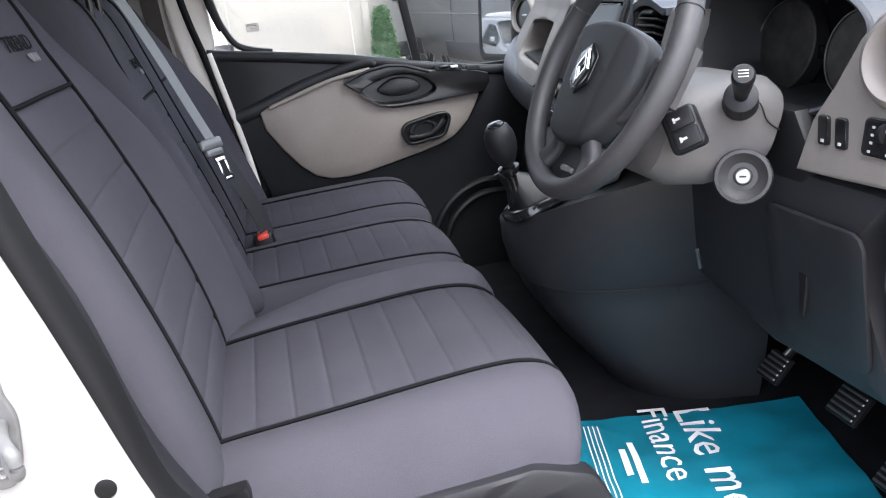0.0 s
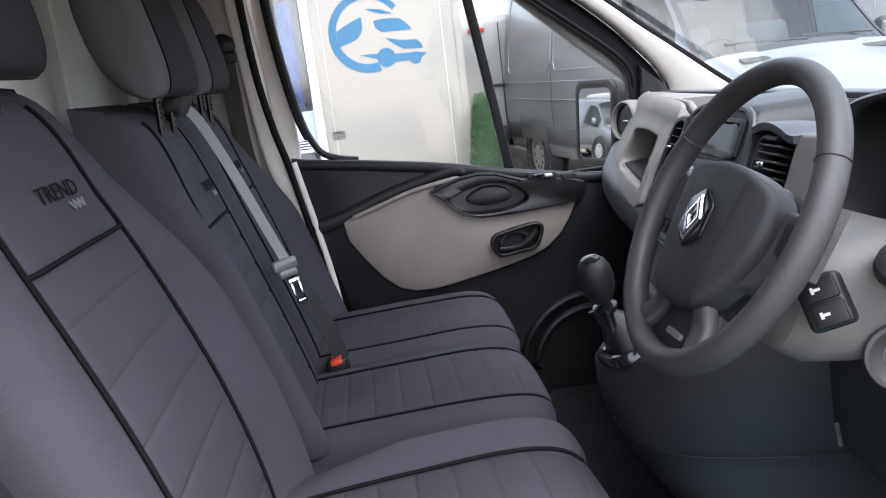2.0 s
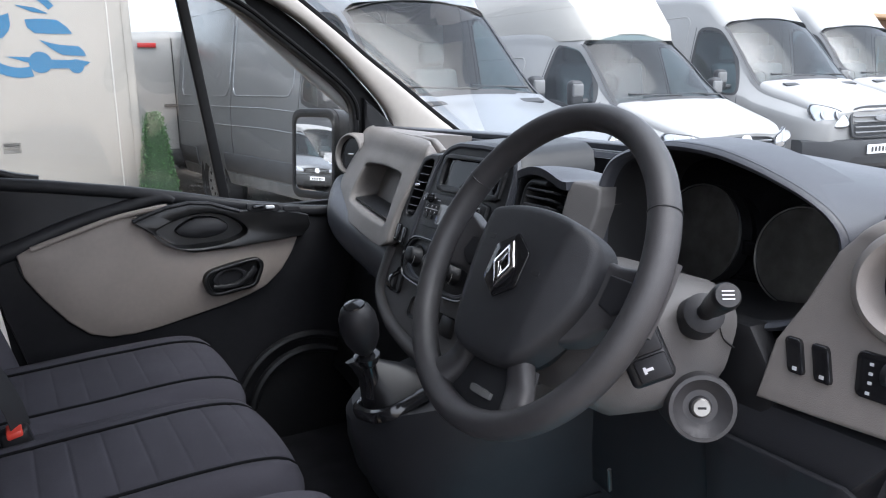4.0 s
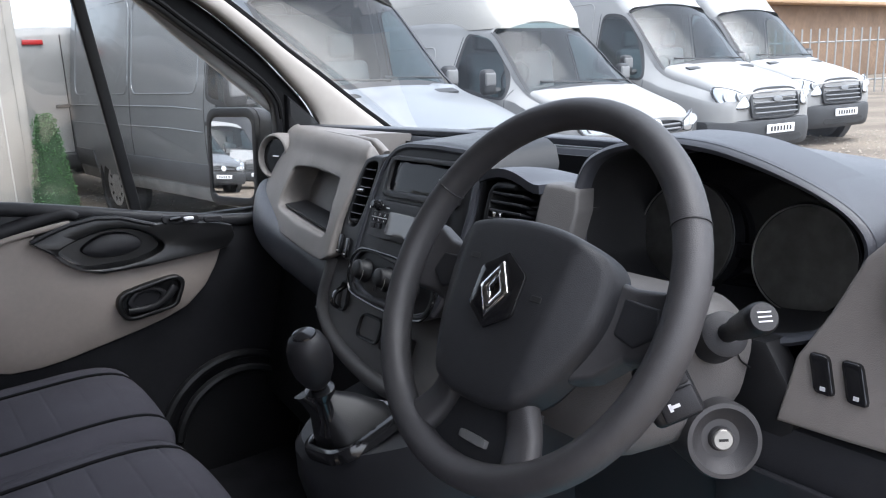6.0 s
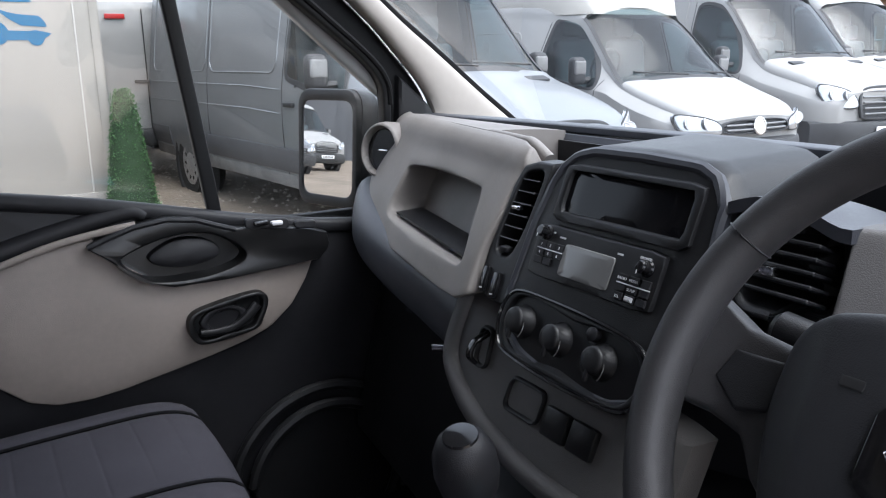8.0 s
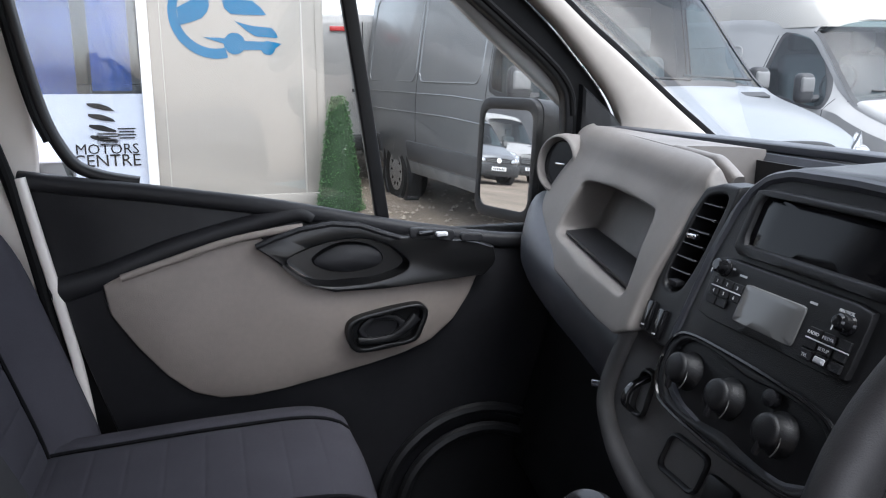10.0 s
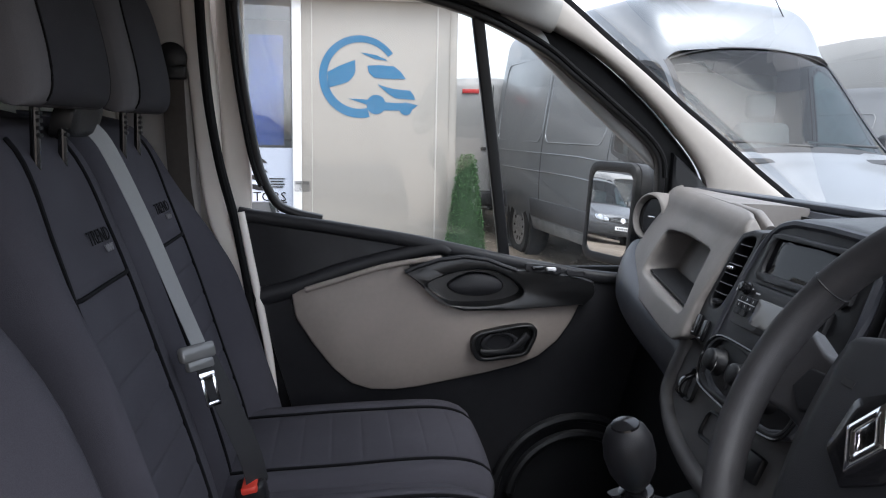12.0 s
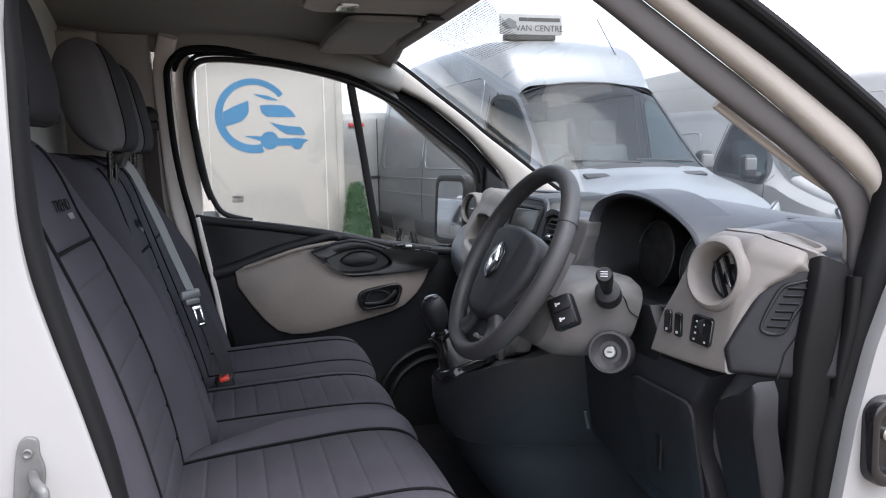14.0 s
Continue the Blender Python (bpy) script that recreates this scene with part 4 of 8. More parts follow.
insert_o = [(-0.47, 1.035), (-0.462, 0.985), (-0.425, 0.925), (-0.381, 0.866), (-0.34, 0.828), (-0.295, 0.812), (-0.24, 0.81), (-0.186, 0.816), (-0.1, 0.833), (-0.021, 0.85), (0.04, 0.866), (0.09, 0.886), (0.135, 0.925), (0.165, 0.97), (0.186, 1.013),
            (0.08, 1.012), (-0.06, 1.006), (-0.12, 1.012), (-0.158, 1.04), (-0.188, 1.068), (-0.21, 1.098), (-0.27, 1.098), (-0.38, 1.068), (-0.45, 1.046)]
part("insert", plate(insert_o, df, 0.03, 0.008, 200, c=(-0.16, 0.955), dome=0.004), TAUPE, door, "taupe grained plastic insert")
part("insert_edge", tube([df(u, v, 0.014) for u, v in polar(insert_o, (-0.16, 0.955), 120)], 0.005, 6, True), BLACK, door, "black shadow-gap edge")
part("ledge", strut([(x, dy(x, z) - 0.036, z) for x, z in ((-0.44, 1.047), (-0.36, 1.071), (-0.27, 1.097), (-0.18, 1.112), (-0.14, 1.116))], 0.012, 0.014, (0, 1, 0), 5, 2.5), TAUPE, door)

pod_o = [(-0.226, 1.088), (-0.19, 1.102), (-0.145, 1.116), (-0.09, 1.124), (-0.04, 1.118), (0.0, 1.102), (0.03, 1.092), (0.08, 1.088), (0.15, 1.078), (0.21, 1.066), (0.215, 1.035), (0.19, 1.012),
         (0.1, 1.006), (0.0, 0.999), (-0.09, 0.999), (-0.13, 1.012), (-0.165, 1.038), (-0.195, 1.065)]
pod_h = round2([(-0.172, 1.06), (-0.15, 1.03), (-0.11, 1.013), (-0.03, 1.012), (0.025, 1.024), (0.045, 1.04), (0.03, 1.062), (-0.005, 1.083), (-0.05, 1.092), (-0.11, 1.085)], 5)
part("grab_pod", plate(pod_o, df, 0.05, 0.006, 160, c=(-0.06, 1.052), hole=pod_h, depth=0.034), SATIN, door, "black armrest pod with grab recess")
part("pod_edge", tube([df(u, v, 0.05) for u, v in ((-0.222, 1.088), (-0.19, 1.1), (-0.145, 1.114), (-0.09, 1.121), (-0.04, 1.115), (0.0, 1.1), (0.03, 1.09))], 0.005, 8), BLACK2, door)
part("grab_insert", plate(round2([(-0.125, 1.055), (-0.10, 1.035), (-0.05, 1.03), (-0.005, 1.04), (0.0, 1.06), (-0.03, 1.078), (-0.08, 1.08)], 5), lambda u, v, w: df(u, v, 0.014 + w), 0.022, 0.008, dome=0.004), BLACK2, door, "soft grey grab pad")
sw = part("switch_panel", plate(rrect(0.085, 0.02, 0.008, 4, (0.09, 1.094)), lambda u, v, w: df(u, v - 0.1 * (u - 0.09), 0.048 + w), 0.008, 0.003), BLACK2, door, "window switch panel")
part("switch", box((0.075, dy(0.075, 1.1) - 0.062, 1.098), (0.028, 0.014, 0.008), 0.003, 2), GLOSS, sw)
part("switch", box((0.105, dy(0.1, 1.1) - 0.062, 1.095), (0.022, 0.014, 0.008), 0.003, 2), MARK, sw)
part("switch", plate(rrect(0.045, 0.016, 0.007, 4, (0.165, 1.084)), lambda u, v, w: df(u, v - 0.1 * (u - 0.165), 0.048 + w), 0.009, 0.004), BLACK2, door)

bez_o = [(-0.073, 0.922), (-0.062, 0.946), (-0.02, 0.958), (0.03, 0.966), (0.066, 0.967), (0.08, 0.95), (0.07, 0.918), (0.056, 0.896), (0.01, 0.886), (-0.04, 0.882), (-0.062, 0.89)]
handle = part("handle_bezel", plate(round2(bez_o, 4), df, 0.052, 0.004, 96, hole=shrink(round2(bez_o, 4), 0.012, (0.0, 0.924)), depth=0.016), SATIN, door, "gloss black door release surround")
part("handle_cup", plate(round2([(-0.05, 0.92), (-0.03, 0.945), (0.01, 0.95), (0.04, 0.93), (0.02, 0.905), (-0.02, 0.898)], 5), lambda u, v, w: df(u, v, 0.035 + w), 0.010, 0.004, hole=round2([(-0.035, 0.92), (-0.02, 0.938), (0.01, 0.94), (0.025, 0.928), (0.01, 0.91), (-0.02, 0.906)], 5), depth=0.008), BLACK2, handle)
part("release_lever", strut([df(-0.05, 0.905, 0.044), df(-0.02, 0.903, 0.046), df(0.012, 0.907, 0.048), df(0.038, 0.924, 0.05), df(0.058, 0.944, 0.048)], lambda k: 0.012 + 0.008 * k, 0.01, (0, 1, 0), 5, 2.5), BLACK, handle, "dark release lever")

# lower lining: the round loudspeaker surround in the door's foot
def spk(r, w, n=40, c=(0.195, 0.53)):
    return [Vector((c[0] + r * math.cos(2 * math.pi * j / n), dy(0.1, 0.7) - w, c[1] + r * math.sin(2 * math.pi * j / n) * 1.0)) for j in range(n)]


for r, w in ((0.20, 0.03), (0.165, 0.045)):
    part("speaker_ring", tube(spk(r, w), 0.012, 8, True), BLACK, door)
part("speaker_grille", loft([spk(0.16, 0.02), spk(0.155, 0.03), spk(0.1, 0.034), spk(0.01, 0.036)]), BLACK, door)

# upper door frame, window glass, the quarter divider and the front quarter
gy = lambda x, z: 0.905 - 0.17 * max(0, z - 1.15) ** 1.1 * 0.95
glass_edge = [(-0.40, 1.196), (-0.455, 1.208), (-0.495, 1.228), (-0.520, 1.27), (-0.536, 1.32), (-0.55, 1.40), (-0.563, 1.50), (-0.571, 1.60), (-0.571, 1.652), (-0.553, 1.69), (-0.512, 1.706), (-0.41, 1.705), (-0.25, 1.685), (-0.075, 1.642), (0.07, 1.577), (0.15, 1.522), (0.235, 1.46), (0.325, 1.39), (0.362, 1.345), (0.372, 1.30), (0.375, 1.25), (0.375, 1.10)]
part("window_frame", strut([(x * 1.012, gy(x, z) - 0.016, z + 0.004 * (z - 1.2)) for x, z in glass_edge], 0.018, 0.034, (0, 1, 0), 6, 4), BLACK, door, "black window surround")
part("window_lip", tube(curve([(x * 1.03, gy(x, z) - 0.034, z + 0.016 * max(0, z - 1.3) / 0.4) for x, z in glass_edge[3:-2]], 6), 0.006, 8), RUBBER, door)
gl = [(-0.515, 0.885, 1.19), (-0.575, 0.86, 1.47), (-0.565, 0.81, 1.68), (-0.49, 0.80, 1.71), (-0.32, 0.795, 1.70), (-0.075, 0.80, 1.65), (0.2, 0.825, 1.515), (0.39, 0.86, 1.36), (0.42, 0.89, 1.06), (0.0, 0.9, 1.09)]
pane = part("pane", plate([(p[0], p[2]) for p in gl], lambda u, v, w: Vector((u, gy(u, v) + w, v)), 0.003, 0.001, 80, c=(-0.1, 1.4)), GLASS, door, "clear door window glass")
pane.visible_shadow = False
part("divider", strut([(-0.075, gy(0, 1.65) - 0.012, 1.655), (-0.03, gy(0, 1.4) - 0.012, 1.40), (0.018, gy(0, 1.1) - 0.012, 1.10)], 0.026, 0.02, (0, 1, 0), 4, 5), BLACK, door, "black window divider")
stick = part("sticker", plate(rrect(0.036, 0.024, 0.002, 2, (-0.448, 1.268)), lambda u, v, w: Vector((u, gy(u, v) - 0.001 - w, v)), 0.0006, 0.0002), glass("clear_film", (0.85, 0.85, 0.85)), door, "clear alarm sticker with rows of unreadable print")
stick.visible_shadow = False
for k in range(5):
    part("print_bar", box((-0.448 + (0.004 if k > 1 else 0), gy(0, 1.268) - 0.0026, 1.278 - 0.0045 * k), (0.03 if k < 2 else 0.021, 0.0008, 0.0026 if k < 2 else 0.0014), 0), mat("grey_print", (0.1, 0.1, 0.1), 0.6) if k == 0 else bpy.data.materials["grey_print"], stick)
part("mirror_corner", plate([(0.39, 1.09), (0.55, 1.09), (0.56, 1.2), (0.47, 1.30), (0.40, 1.36)], lambda u, v, w: Vector((u, 0.875 - w, v)), 0.03, 0.014), BLACK, door, "black plastic mirror corner cover")
part("door_skin", plate([(-0.56, 0.45), (0.72, 0.45), (0.72, 1.045), (0.4, 1.05), (-0.55, 1.16)], lambda u, v, w: Vector((u, 0.94 + w, v)), 0.01, 0.004), PAINT, door, "white painted outer skin")

wm = thing("wing_mirror", (0.36, 1.03, 1.1), "black tall wing mirror on the passenger door", "wing mirror")
mo = rrect(0.178, 0.25, 0.035, 6)
mm = frame_at((0.335, 1.055, 1.195), (-0.93, -0.34, 0.068), (0, 0, 1))
def mf(u, v, w):
    return mm @ Vector((v, -u, w))
part("housing", plate(mo, mf, 0.0, 0.001, 64), BLACK, wm)
part("shell", loft([[mf(u, v, 0.012) for u, v in rrect(0.135, 0.25, 0.03, 6)], [mf(u, v, 0.0) for u, v in rrect(0.193, 0.265, 0.035, 6)], [mf(u, v, -0.05) for u, v in rrect(0.193, 0.26, 0.04, 6)], [mf(u, v, -0.10) for u, v in rrect(0.15, 0.2, 0.04, 6)]]), BLACK, wm, "black grained shell")
part("rim", plate(rrect(0.19, 0.262, 0.034, 6), mf, 0.016, 0.004, 72, hole=rrect(0.16, 0.212, 0.024, 6), depth=0.006, floor=False), BLACK, wm)
mg = rrect(0.164, 0.216, 0.024, 6)
flat_glass = merge(build([mf(u, v, 0.0125) for u, v in mg], [tuple(range(len(mg)))]), build([mf(u, v, 0.0095) for u, v in mg], [tuple(range(len(mg)))[::-1]]))
part("mirror_glass", flat_glass, MIRROR, wm, "mirror glass")
part("arm", strut([(0.40, 1.03, 1.13), (0.44, 0.97, 1.12), (0.47, 0.92, 1.12)], 0.10, 0.05, (0, 0, 1)), BLACK, wm)

# ---- dashboard ----
dash = thing("dashboard", (0.35, 0.0, 0.6), "two-tone dashboard, dark top and mid-grey fascia", "dashboard")


def fx(y, z):
    """The fascia's distance ahead at a place across the van, less its own thickness."""
    if y > 0.21:
        return 0.24 + 0.5 * (z - 1.18) + 0.13 * (y - 0.28) + 0.6 * max(0, y - 0.5) ** 2
    if y > -0.2:
        return 0.24 + 0.40 * (z - 1.18)
    return 0.27 + 0.15 * (z - 1.1)


def ff(u, v, w):
    k = 1.0 if u < 0.211 or w < 0 else min(1.0, 0.2 + 0.8 * max(0, u - 0.211) / 0.06)
    return Vector((fx(u, v) - w * k, u, v))


# the dark body behind everything: a profile swept across the van
def dash_ring(y):
    side = max(0, (abs(y) - 0.7) / 0.2)
    x0 = 0.285 + 0.10 * max(0, y - 0.3) + 0.25 * side
    x0 += 0.15 * min(1, max(0, (y + 0.645) / 0.03)) * min(1, max(0, (-0.225 - y) / 0.03))
    x0 += 0.085 * min(1, max(0, (y - 0.235) / 0.02)) * min(1, max(0, (0.66 - y) / 0.02))
    top = 1.268 - 0.05 * side - (0.36 * max(0, -0.765 - y) + 0.004 if y < -0.7 else 0)
    low = min(1, max(0, (0.40 - y) / 0.012)) * min(1, max(0, (y + 0.29) / 0.02))
    xa = max(0.452, x0 + 0.075)
    pts = [(x0 + 0.02, 0.80), (x0 - 0.005, 0.9), (x0, 1.0), (x0 + 0.005, 1.1), (x0 + 0.03, top - 0.05 - 0.015 * low), (x0 + 0.055, top - 0.012 - 0.05 * low), (xa - 0.008, top - 0.055 * low), (xa, top - 0.015 * low), (xa - 0.004 * low, top - 0.012 * low), (xa + 0.004, top + 0.002), (0.62, top - 0.01), (0.84 - 0.03 * side, 1.195), (0.98, 1.12), (0.98, 0.80)]
    return [Vector((x, y, z)) for x, z in pts]


part("dash_body", loft([dash_ring(y) for y in sorted(set(steps(-0.815, 0.86, 40) + [-0.646, -0.614, -0.291, -0.27, -0.256, -0.224, 0.234, 0.256, 0.387, 0.401, 0.639, 0.661]))]), SLATE, dash, "dark slate grained plastic top")
# passenger fascia: one moulding that rolls over into the dash top, with a deep cubby
def pf(u, v, w):
    r = 0.036
    k = min(1.0, max(0.0, (v - 1.248) / 0.037)) * math.pi / 2
    z = min(v, 1.248)
    x = 0.234 + 0.55 * (z - 1.213) + 0.22 * (u - 0.30) + 1.5 * max(0, u - 0.75) ** 2 + 6.0 * max(0, 0.24 - u) ** 2
    x += r * 1.15 * (1 - math.cos(k)) - 0.006 * math.sin(math.pi * min(1, max(0, (z - 1.08) / 0.168)))
    return Vector((x - w * math.cos(k), u, z + r * math.sin(k) + w * math.sin(k)))


pf_o = [(0.862, 1.20), (0.862, 1.255), (0.855, 1.285), (0.78, 1.285), (0.7, 1.285), (0.6, 1.285), (0.5, 1.285), (0.40, 1.285), (0.32, 1.284), (0.25, 1.28), (0.214, 1.272), (0.208, 1.255), (0.213, 1.232), (0.216, 1.19), (0.22, 1.15), (0.217, 1.115), (0.214, 1.095), (0.24, 1.083), (0.302, 1.079), (0.39, 1.077), (0.482, 1.077), (0.6, 1.079), (0.711, 1.083), (0.77, 1.09), (0.809, 1.102), (0.85, 1.141)]
cub = round2([(0.627, 1.185), (0.612, 1.206), (0.52, 1.213), (0.42, 1.215), (0.32, 1.215), (0.298, 1.208), (0.283, 1.175), (0.267, 1.138), (0.272, 1.122), (0.30, 1.119), (0.40, 1.118), (0.52, 1.119), (0.61, 1.121), (0.632, 1.138)], 4)
part("passenger_fascia", shell(pf_o, pf, 0.03, 0.006, 400, (0.45, 1.165), cub, 0.009, 0.075, 0.05), GREY, dash, "mid-grey grained fascia with open cubby", sharp=60)
part("cubby_mat", surf(lambda u, v, w: Vector((pf(u, 1.124, 0).x + v, u, 1.127 + 0.05 * v - w)), steps(0.285, 0.612, 8), steps(0.014, 0.066, 3), 0.004), BLACK, dash, "dark rubber mat in the cubby")
part("fascia_top", surf(lambda u, v, w: Vector((pf(v, 1.285, 0).x - 0.004 + (0.46 - pf(v, 1.285, 0).x) * u, v, 1.2835 - 0.008 * u * u - 0.02 * max(0, (v - 0.78) / 0.08) ** 2 - w)), steps(0, 1, 10), steps(0.387, 0.862, 20), 0.05), GREY, dash, "mid-grey fascia top beside the tray")
part("tray_rim", strut([(pf(y, 1.285, 0).x + 0.004, y, 1.274 - 0.5 * max(0, 0.25 - y)) for y in steps(0.215, 0.395, 8)], 0.016, 0.022, (0, 0, 1), 3, 3), GREY, dash)
part("demister_slot", plate(rrect(0.16, 0.03, 0.012, 4, (0.62, 0.505)), lambda u, v, w: Vector((v + 0.1 * (u - 0.62), u, 1.266 + w)), 0.004, 0.002), BLACK, dash, "dark demister slot")
part("dash_rear_lip", strut([(0.47 + 0.035 * (1 - (y / 0.86) ** 2), y, 1.271 + 0.006 * (1 - (y / 0.86) ** 2)) for y in steps(-0.30, 0.86, 16)], 0.045, 0.014, (0, 0, 1), 3, 5), SLATE, dash)


def deep_vent(c, r, nrm, parent):
    """A round outlet set deep in a soft funnel, with one chromed blade across its ball."""
    m = frame_at(c, nrm)
    ring = part("vent_ring", lathe([(r * 1.36, -0.035), (r * 1.35, -0.012), (r * 1.31, 0.0), (r * 1.22, 0.009), (r * 1.10, 0.012), (r * 0.99, 0.008), (r * 0.91, -0.003), (r * 0.85, -0.02), (r * 0.83, -0.05)], 64, m), GREY, parent, "mid-grey funnel round the deep vent", sharp=60)
    v = part("vent_barrel", lathe([(r * 0.87, -0.045), (r * 0.84, -0.030), (r * 0.80, -0.030), (r * 0.78, -0.046), (r * 0.66, -0.044), (r * 0.45, -0.036), (r * 0.2, -0.031), (r * 0.02, -0.030)], 48, m), GLOSS, parent, "black vent ball")
    tilt = m @ Matrix.Rotation(radians(28), 4, "Z")
    for k in (-0.42, 0.0, 0.42):
        part("vane", moved(box((0, k * r, -0.034), (2 * r * 0.74 * math.sqrt(1 - k * k), 0.004, 0.022), 0.0012, 1), tilt), BLACK, v)
    part("blade_edge", moved(box((0, 0, -0.0225), (r * 0.95, 0.0042, 0.003), 0.001, 2), tilt), CHROME, v, "chrome blade edge")
    return ring


def vent(c, r, nrm, parent, collar=0.0):
    m = frame_at(c, nrm)
    ring = part("vent_ring", lathe([(r * 1.12 + collar, -0.04), (r * 1.10 + collar, -0.004), (r * 1.04 + collar * 0.6, 0.010), (r * 0.98 + collar * 0.3, 0.015), (r * 0.93, 0.015), (r * 0.88, 0.010), (r * 0.85, 0.0), (r * 0.83, -0.045)], 56, m), GREY, parent, "mid-grey round vent ring", sharp=60)
    v = part("vent_barrel", lathe([(r * 0.835, 0.001), (r * 0.80, 0.003), (r * 0.77, -0.001), (r * 0.74, -0.03), (r * 0.02, -0.035)], 40, m), GLOSS, parent, "black vent barrel")
    for k in (-0.45, 0.0, 0.45):
        l = 2 * r * 0.72 * math.sqrt(1 - k * k)
        part("vane", moved(box((k * r, 0, -0.012), (0.003, l, 0.022), 0.001, 1, Matrix.Rotation(radians(18), 4, "Y")), m), BLACK, v)
    part("tab", moved(box((0.0, 0, 0.0), (0.004, r * 0.5, 0.006), 0.0015, 2), m), CHROME, v, "chrome vent tab")
    return ring


vent((0.335, 0.795, 1.214), 0.052, (-1, -0.28, 0.16), dash)

# slatted vents beside the stack
def slats(y0, y1, z0, z1, n, parent, tilt=0.0):
    s = part("vent_frame", plate(rrect(y1 - y0, z1 - z0, 0.02, 5, ((y0 + y1) / 2, (z0 + z1) / 2)), lambda u, v, w: ff(u + tilt * (v - (z0 + z1) / 2), v, w), 0.045, 0.006, 72, hole=rrect(y1 - y0 - 0.018, z1 - z0 - 0.02, 0.014, 5, ((y0 + y1) / 2, (z0 + z1) / 2)), depth=0.04), BLACK, parent, "black vent frame")
    for k in range(n):
        z = z0 + 0.02 + (z1 - z0 - 0.04) * k / (n - 1)
        yc = (y0 + y1) / 2 + tilt * (z - (z0 + z1) / 2)
        part("slat", box(ff(yc, z, 0.03), (0.03, (y1 - y0) - 0.022, 0.004), 0.0012, 1, Matrix.Rotation(radians(20), 4, "Y")), BLACK2, s)
    part("tab", box(ff((y0 + y1) / 2 + 0.01, (z0 + z1) / 2, 0.044), (0.012, 0.016, 0.009), 0.002, 2), CHROME, s, "chrome vent tab")
    return s


vp_o = [(0.148, 1.264), (0.180, 1.264), (0.203, 1.257), (0.212, 1.232), (0.2145, 1.19), (0.219, 1.15), (0.216, 1.115), (0.205, 1.098), (0.172, 1.092), (0.150, 1.094), (0.146, 1.18)]
vp_h = round2([(0.160, 1.250), (0.186, 1.251), (0.199, 1.238), (0.205, 1.20), (0.208, 1.168), (0.203, 1.150), (0.180, 1.148), (0.168, 1.165), (0.161, 1.21)], 4)


def vf(u, v, w):
    return Vector((0.186 + 0.42 * (v - 1.142) - w, u, v))


vpan = part("vent_panel", shell(vp_o, vf, 0.03, 0.004, 200, (0.184, 1.195), vp_h, 0.004, 0.045, 0.03), BLACK, dash, "black curved panel with a slatted vent", sharp=60)
for k in range(6):
    z = 1.163 + 0.0145 * k
    yc = 0.187 - 0.06 * (z - 1.2)
    part("slat", box(vf(yc, z, -0.016), (0.026, 0.036, 0.0028), 0.001, 1, Matrix.Rotation(radians(24), 4, "Y")), GLOSS, vpan)
part("tab", box(vf(0.189, 1.2065, 0.0), (0.008, 0.017, 0.006), 0.002, 2), CHROME, vpan, "chrome vent tab")
part("shutter", box(vf(0.188, 1.1555, -0.004), (0.012, 0.016, 0.007), 0.002, 2), BLACK2, vpan)
for yy, zz in ((0.203, 1.116), (0.178, 1.113)):
    sb = part("switch_blank", moved(box((0, 0, 0), (0.034, 0.014, 0.008), 0.003, 2), frame_at(vf(yy, zz, 0.002), (-1, 0, 0.42), (0.2, 0.12, 1))), GLOSS, dash, "black switch blank")
    part("print_mark", moved(box((-0.012, 0, 0.0042), (0.0018, 0.006, 0.0004), 0), frame_at(vf(yy, zz, 0.002), (-1, 0, 0.42), (0.2, 0.12, 1))), MARK, sb)
slats(-0.236, -0.150, 1.168, 1.252, 5, dash, 0.1)
part("centre_vent_housing", surf(lambda u, v, w: Vector((0.224 + 0.16 * u, v, 1.254 + 0.016 * math.sin(math.pi * min(1, max(0, (-0.11 - v) / 0.12))) - 0.03 * u * u - 0.35 * max(0, -0.25 - v) - w)), steps(0, 1, 6), steps(-0.244, -0.122, 12), 0.012), SLATE, dash, "slate roll above the centre vent")
part("centre_fascia", shell([(-0.240, 1.254), (-0.262, 1.253), (-0.284, 1.247), (-0.290, 1.22), (-0.290, 1.17), (-0.284, 1.13), (-0.25, 1.125), (-0.243, 1.18)], lambda u, v, w: Vector((0.212 + 0.42 * (v - 1.2) - 0.5 * (u + 0.24) - w, u, v)), 0.03, 0.005, 120, (-0.266, 1.19)), DIMGREY, dash, "mid-grey panel beside the instruments", sharp=60)
# Added black sheet over the slate body: the cavity's shade as colour.
part("tray_dark_sheet", merge(surf(lambda u, v, w: Vector((u, v, 1.2215 - w)), steps(0.27, 0.448, 4), steps(-0.285, 0.384, 12), 0.004), surf(lambda u, v, w: Vector((0.443 - w, v, u)), steps(1.222, 1.262, 3), steps(-0.285, 0.384, 12), 0.004)), BLACK, dash, "black sheet added to keep the open tray's cavity dark")

# centre stack: arched surround, screen, radio, heater panel
def sx(z):
    return 0.215 + 0.40 * (z - 1.148)


def sf(u, v, w):
    return Vector((sx(v) - w, u, v))


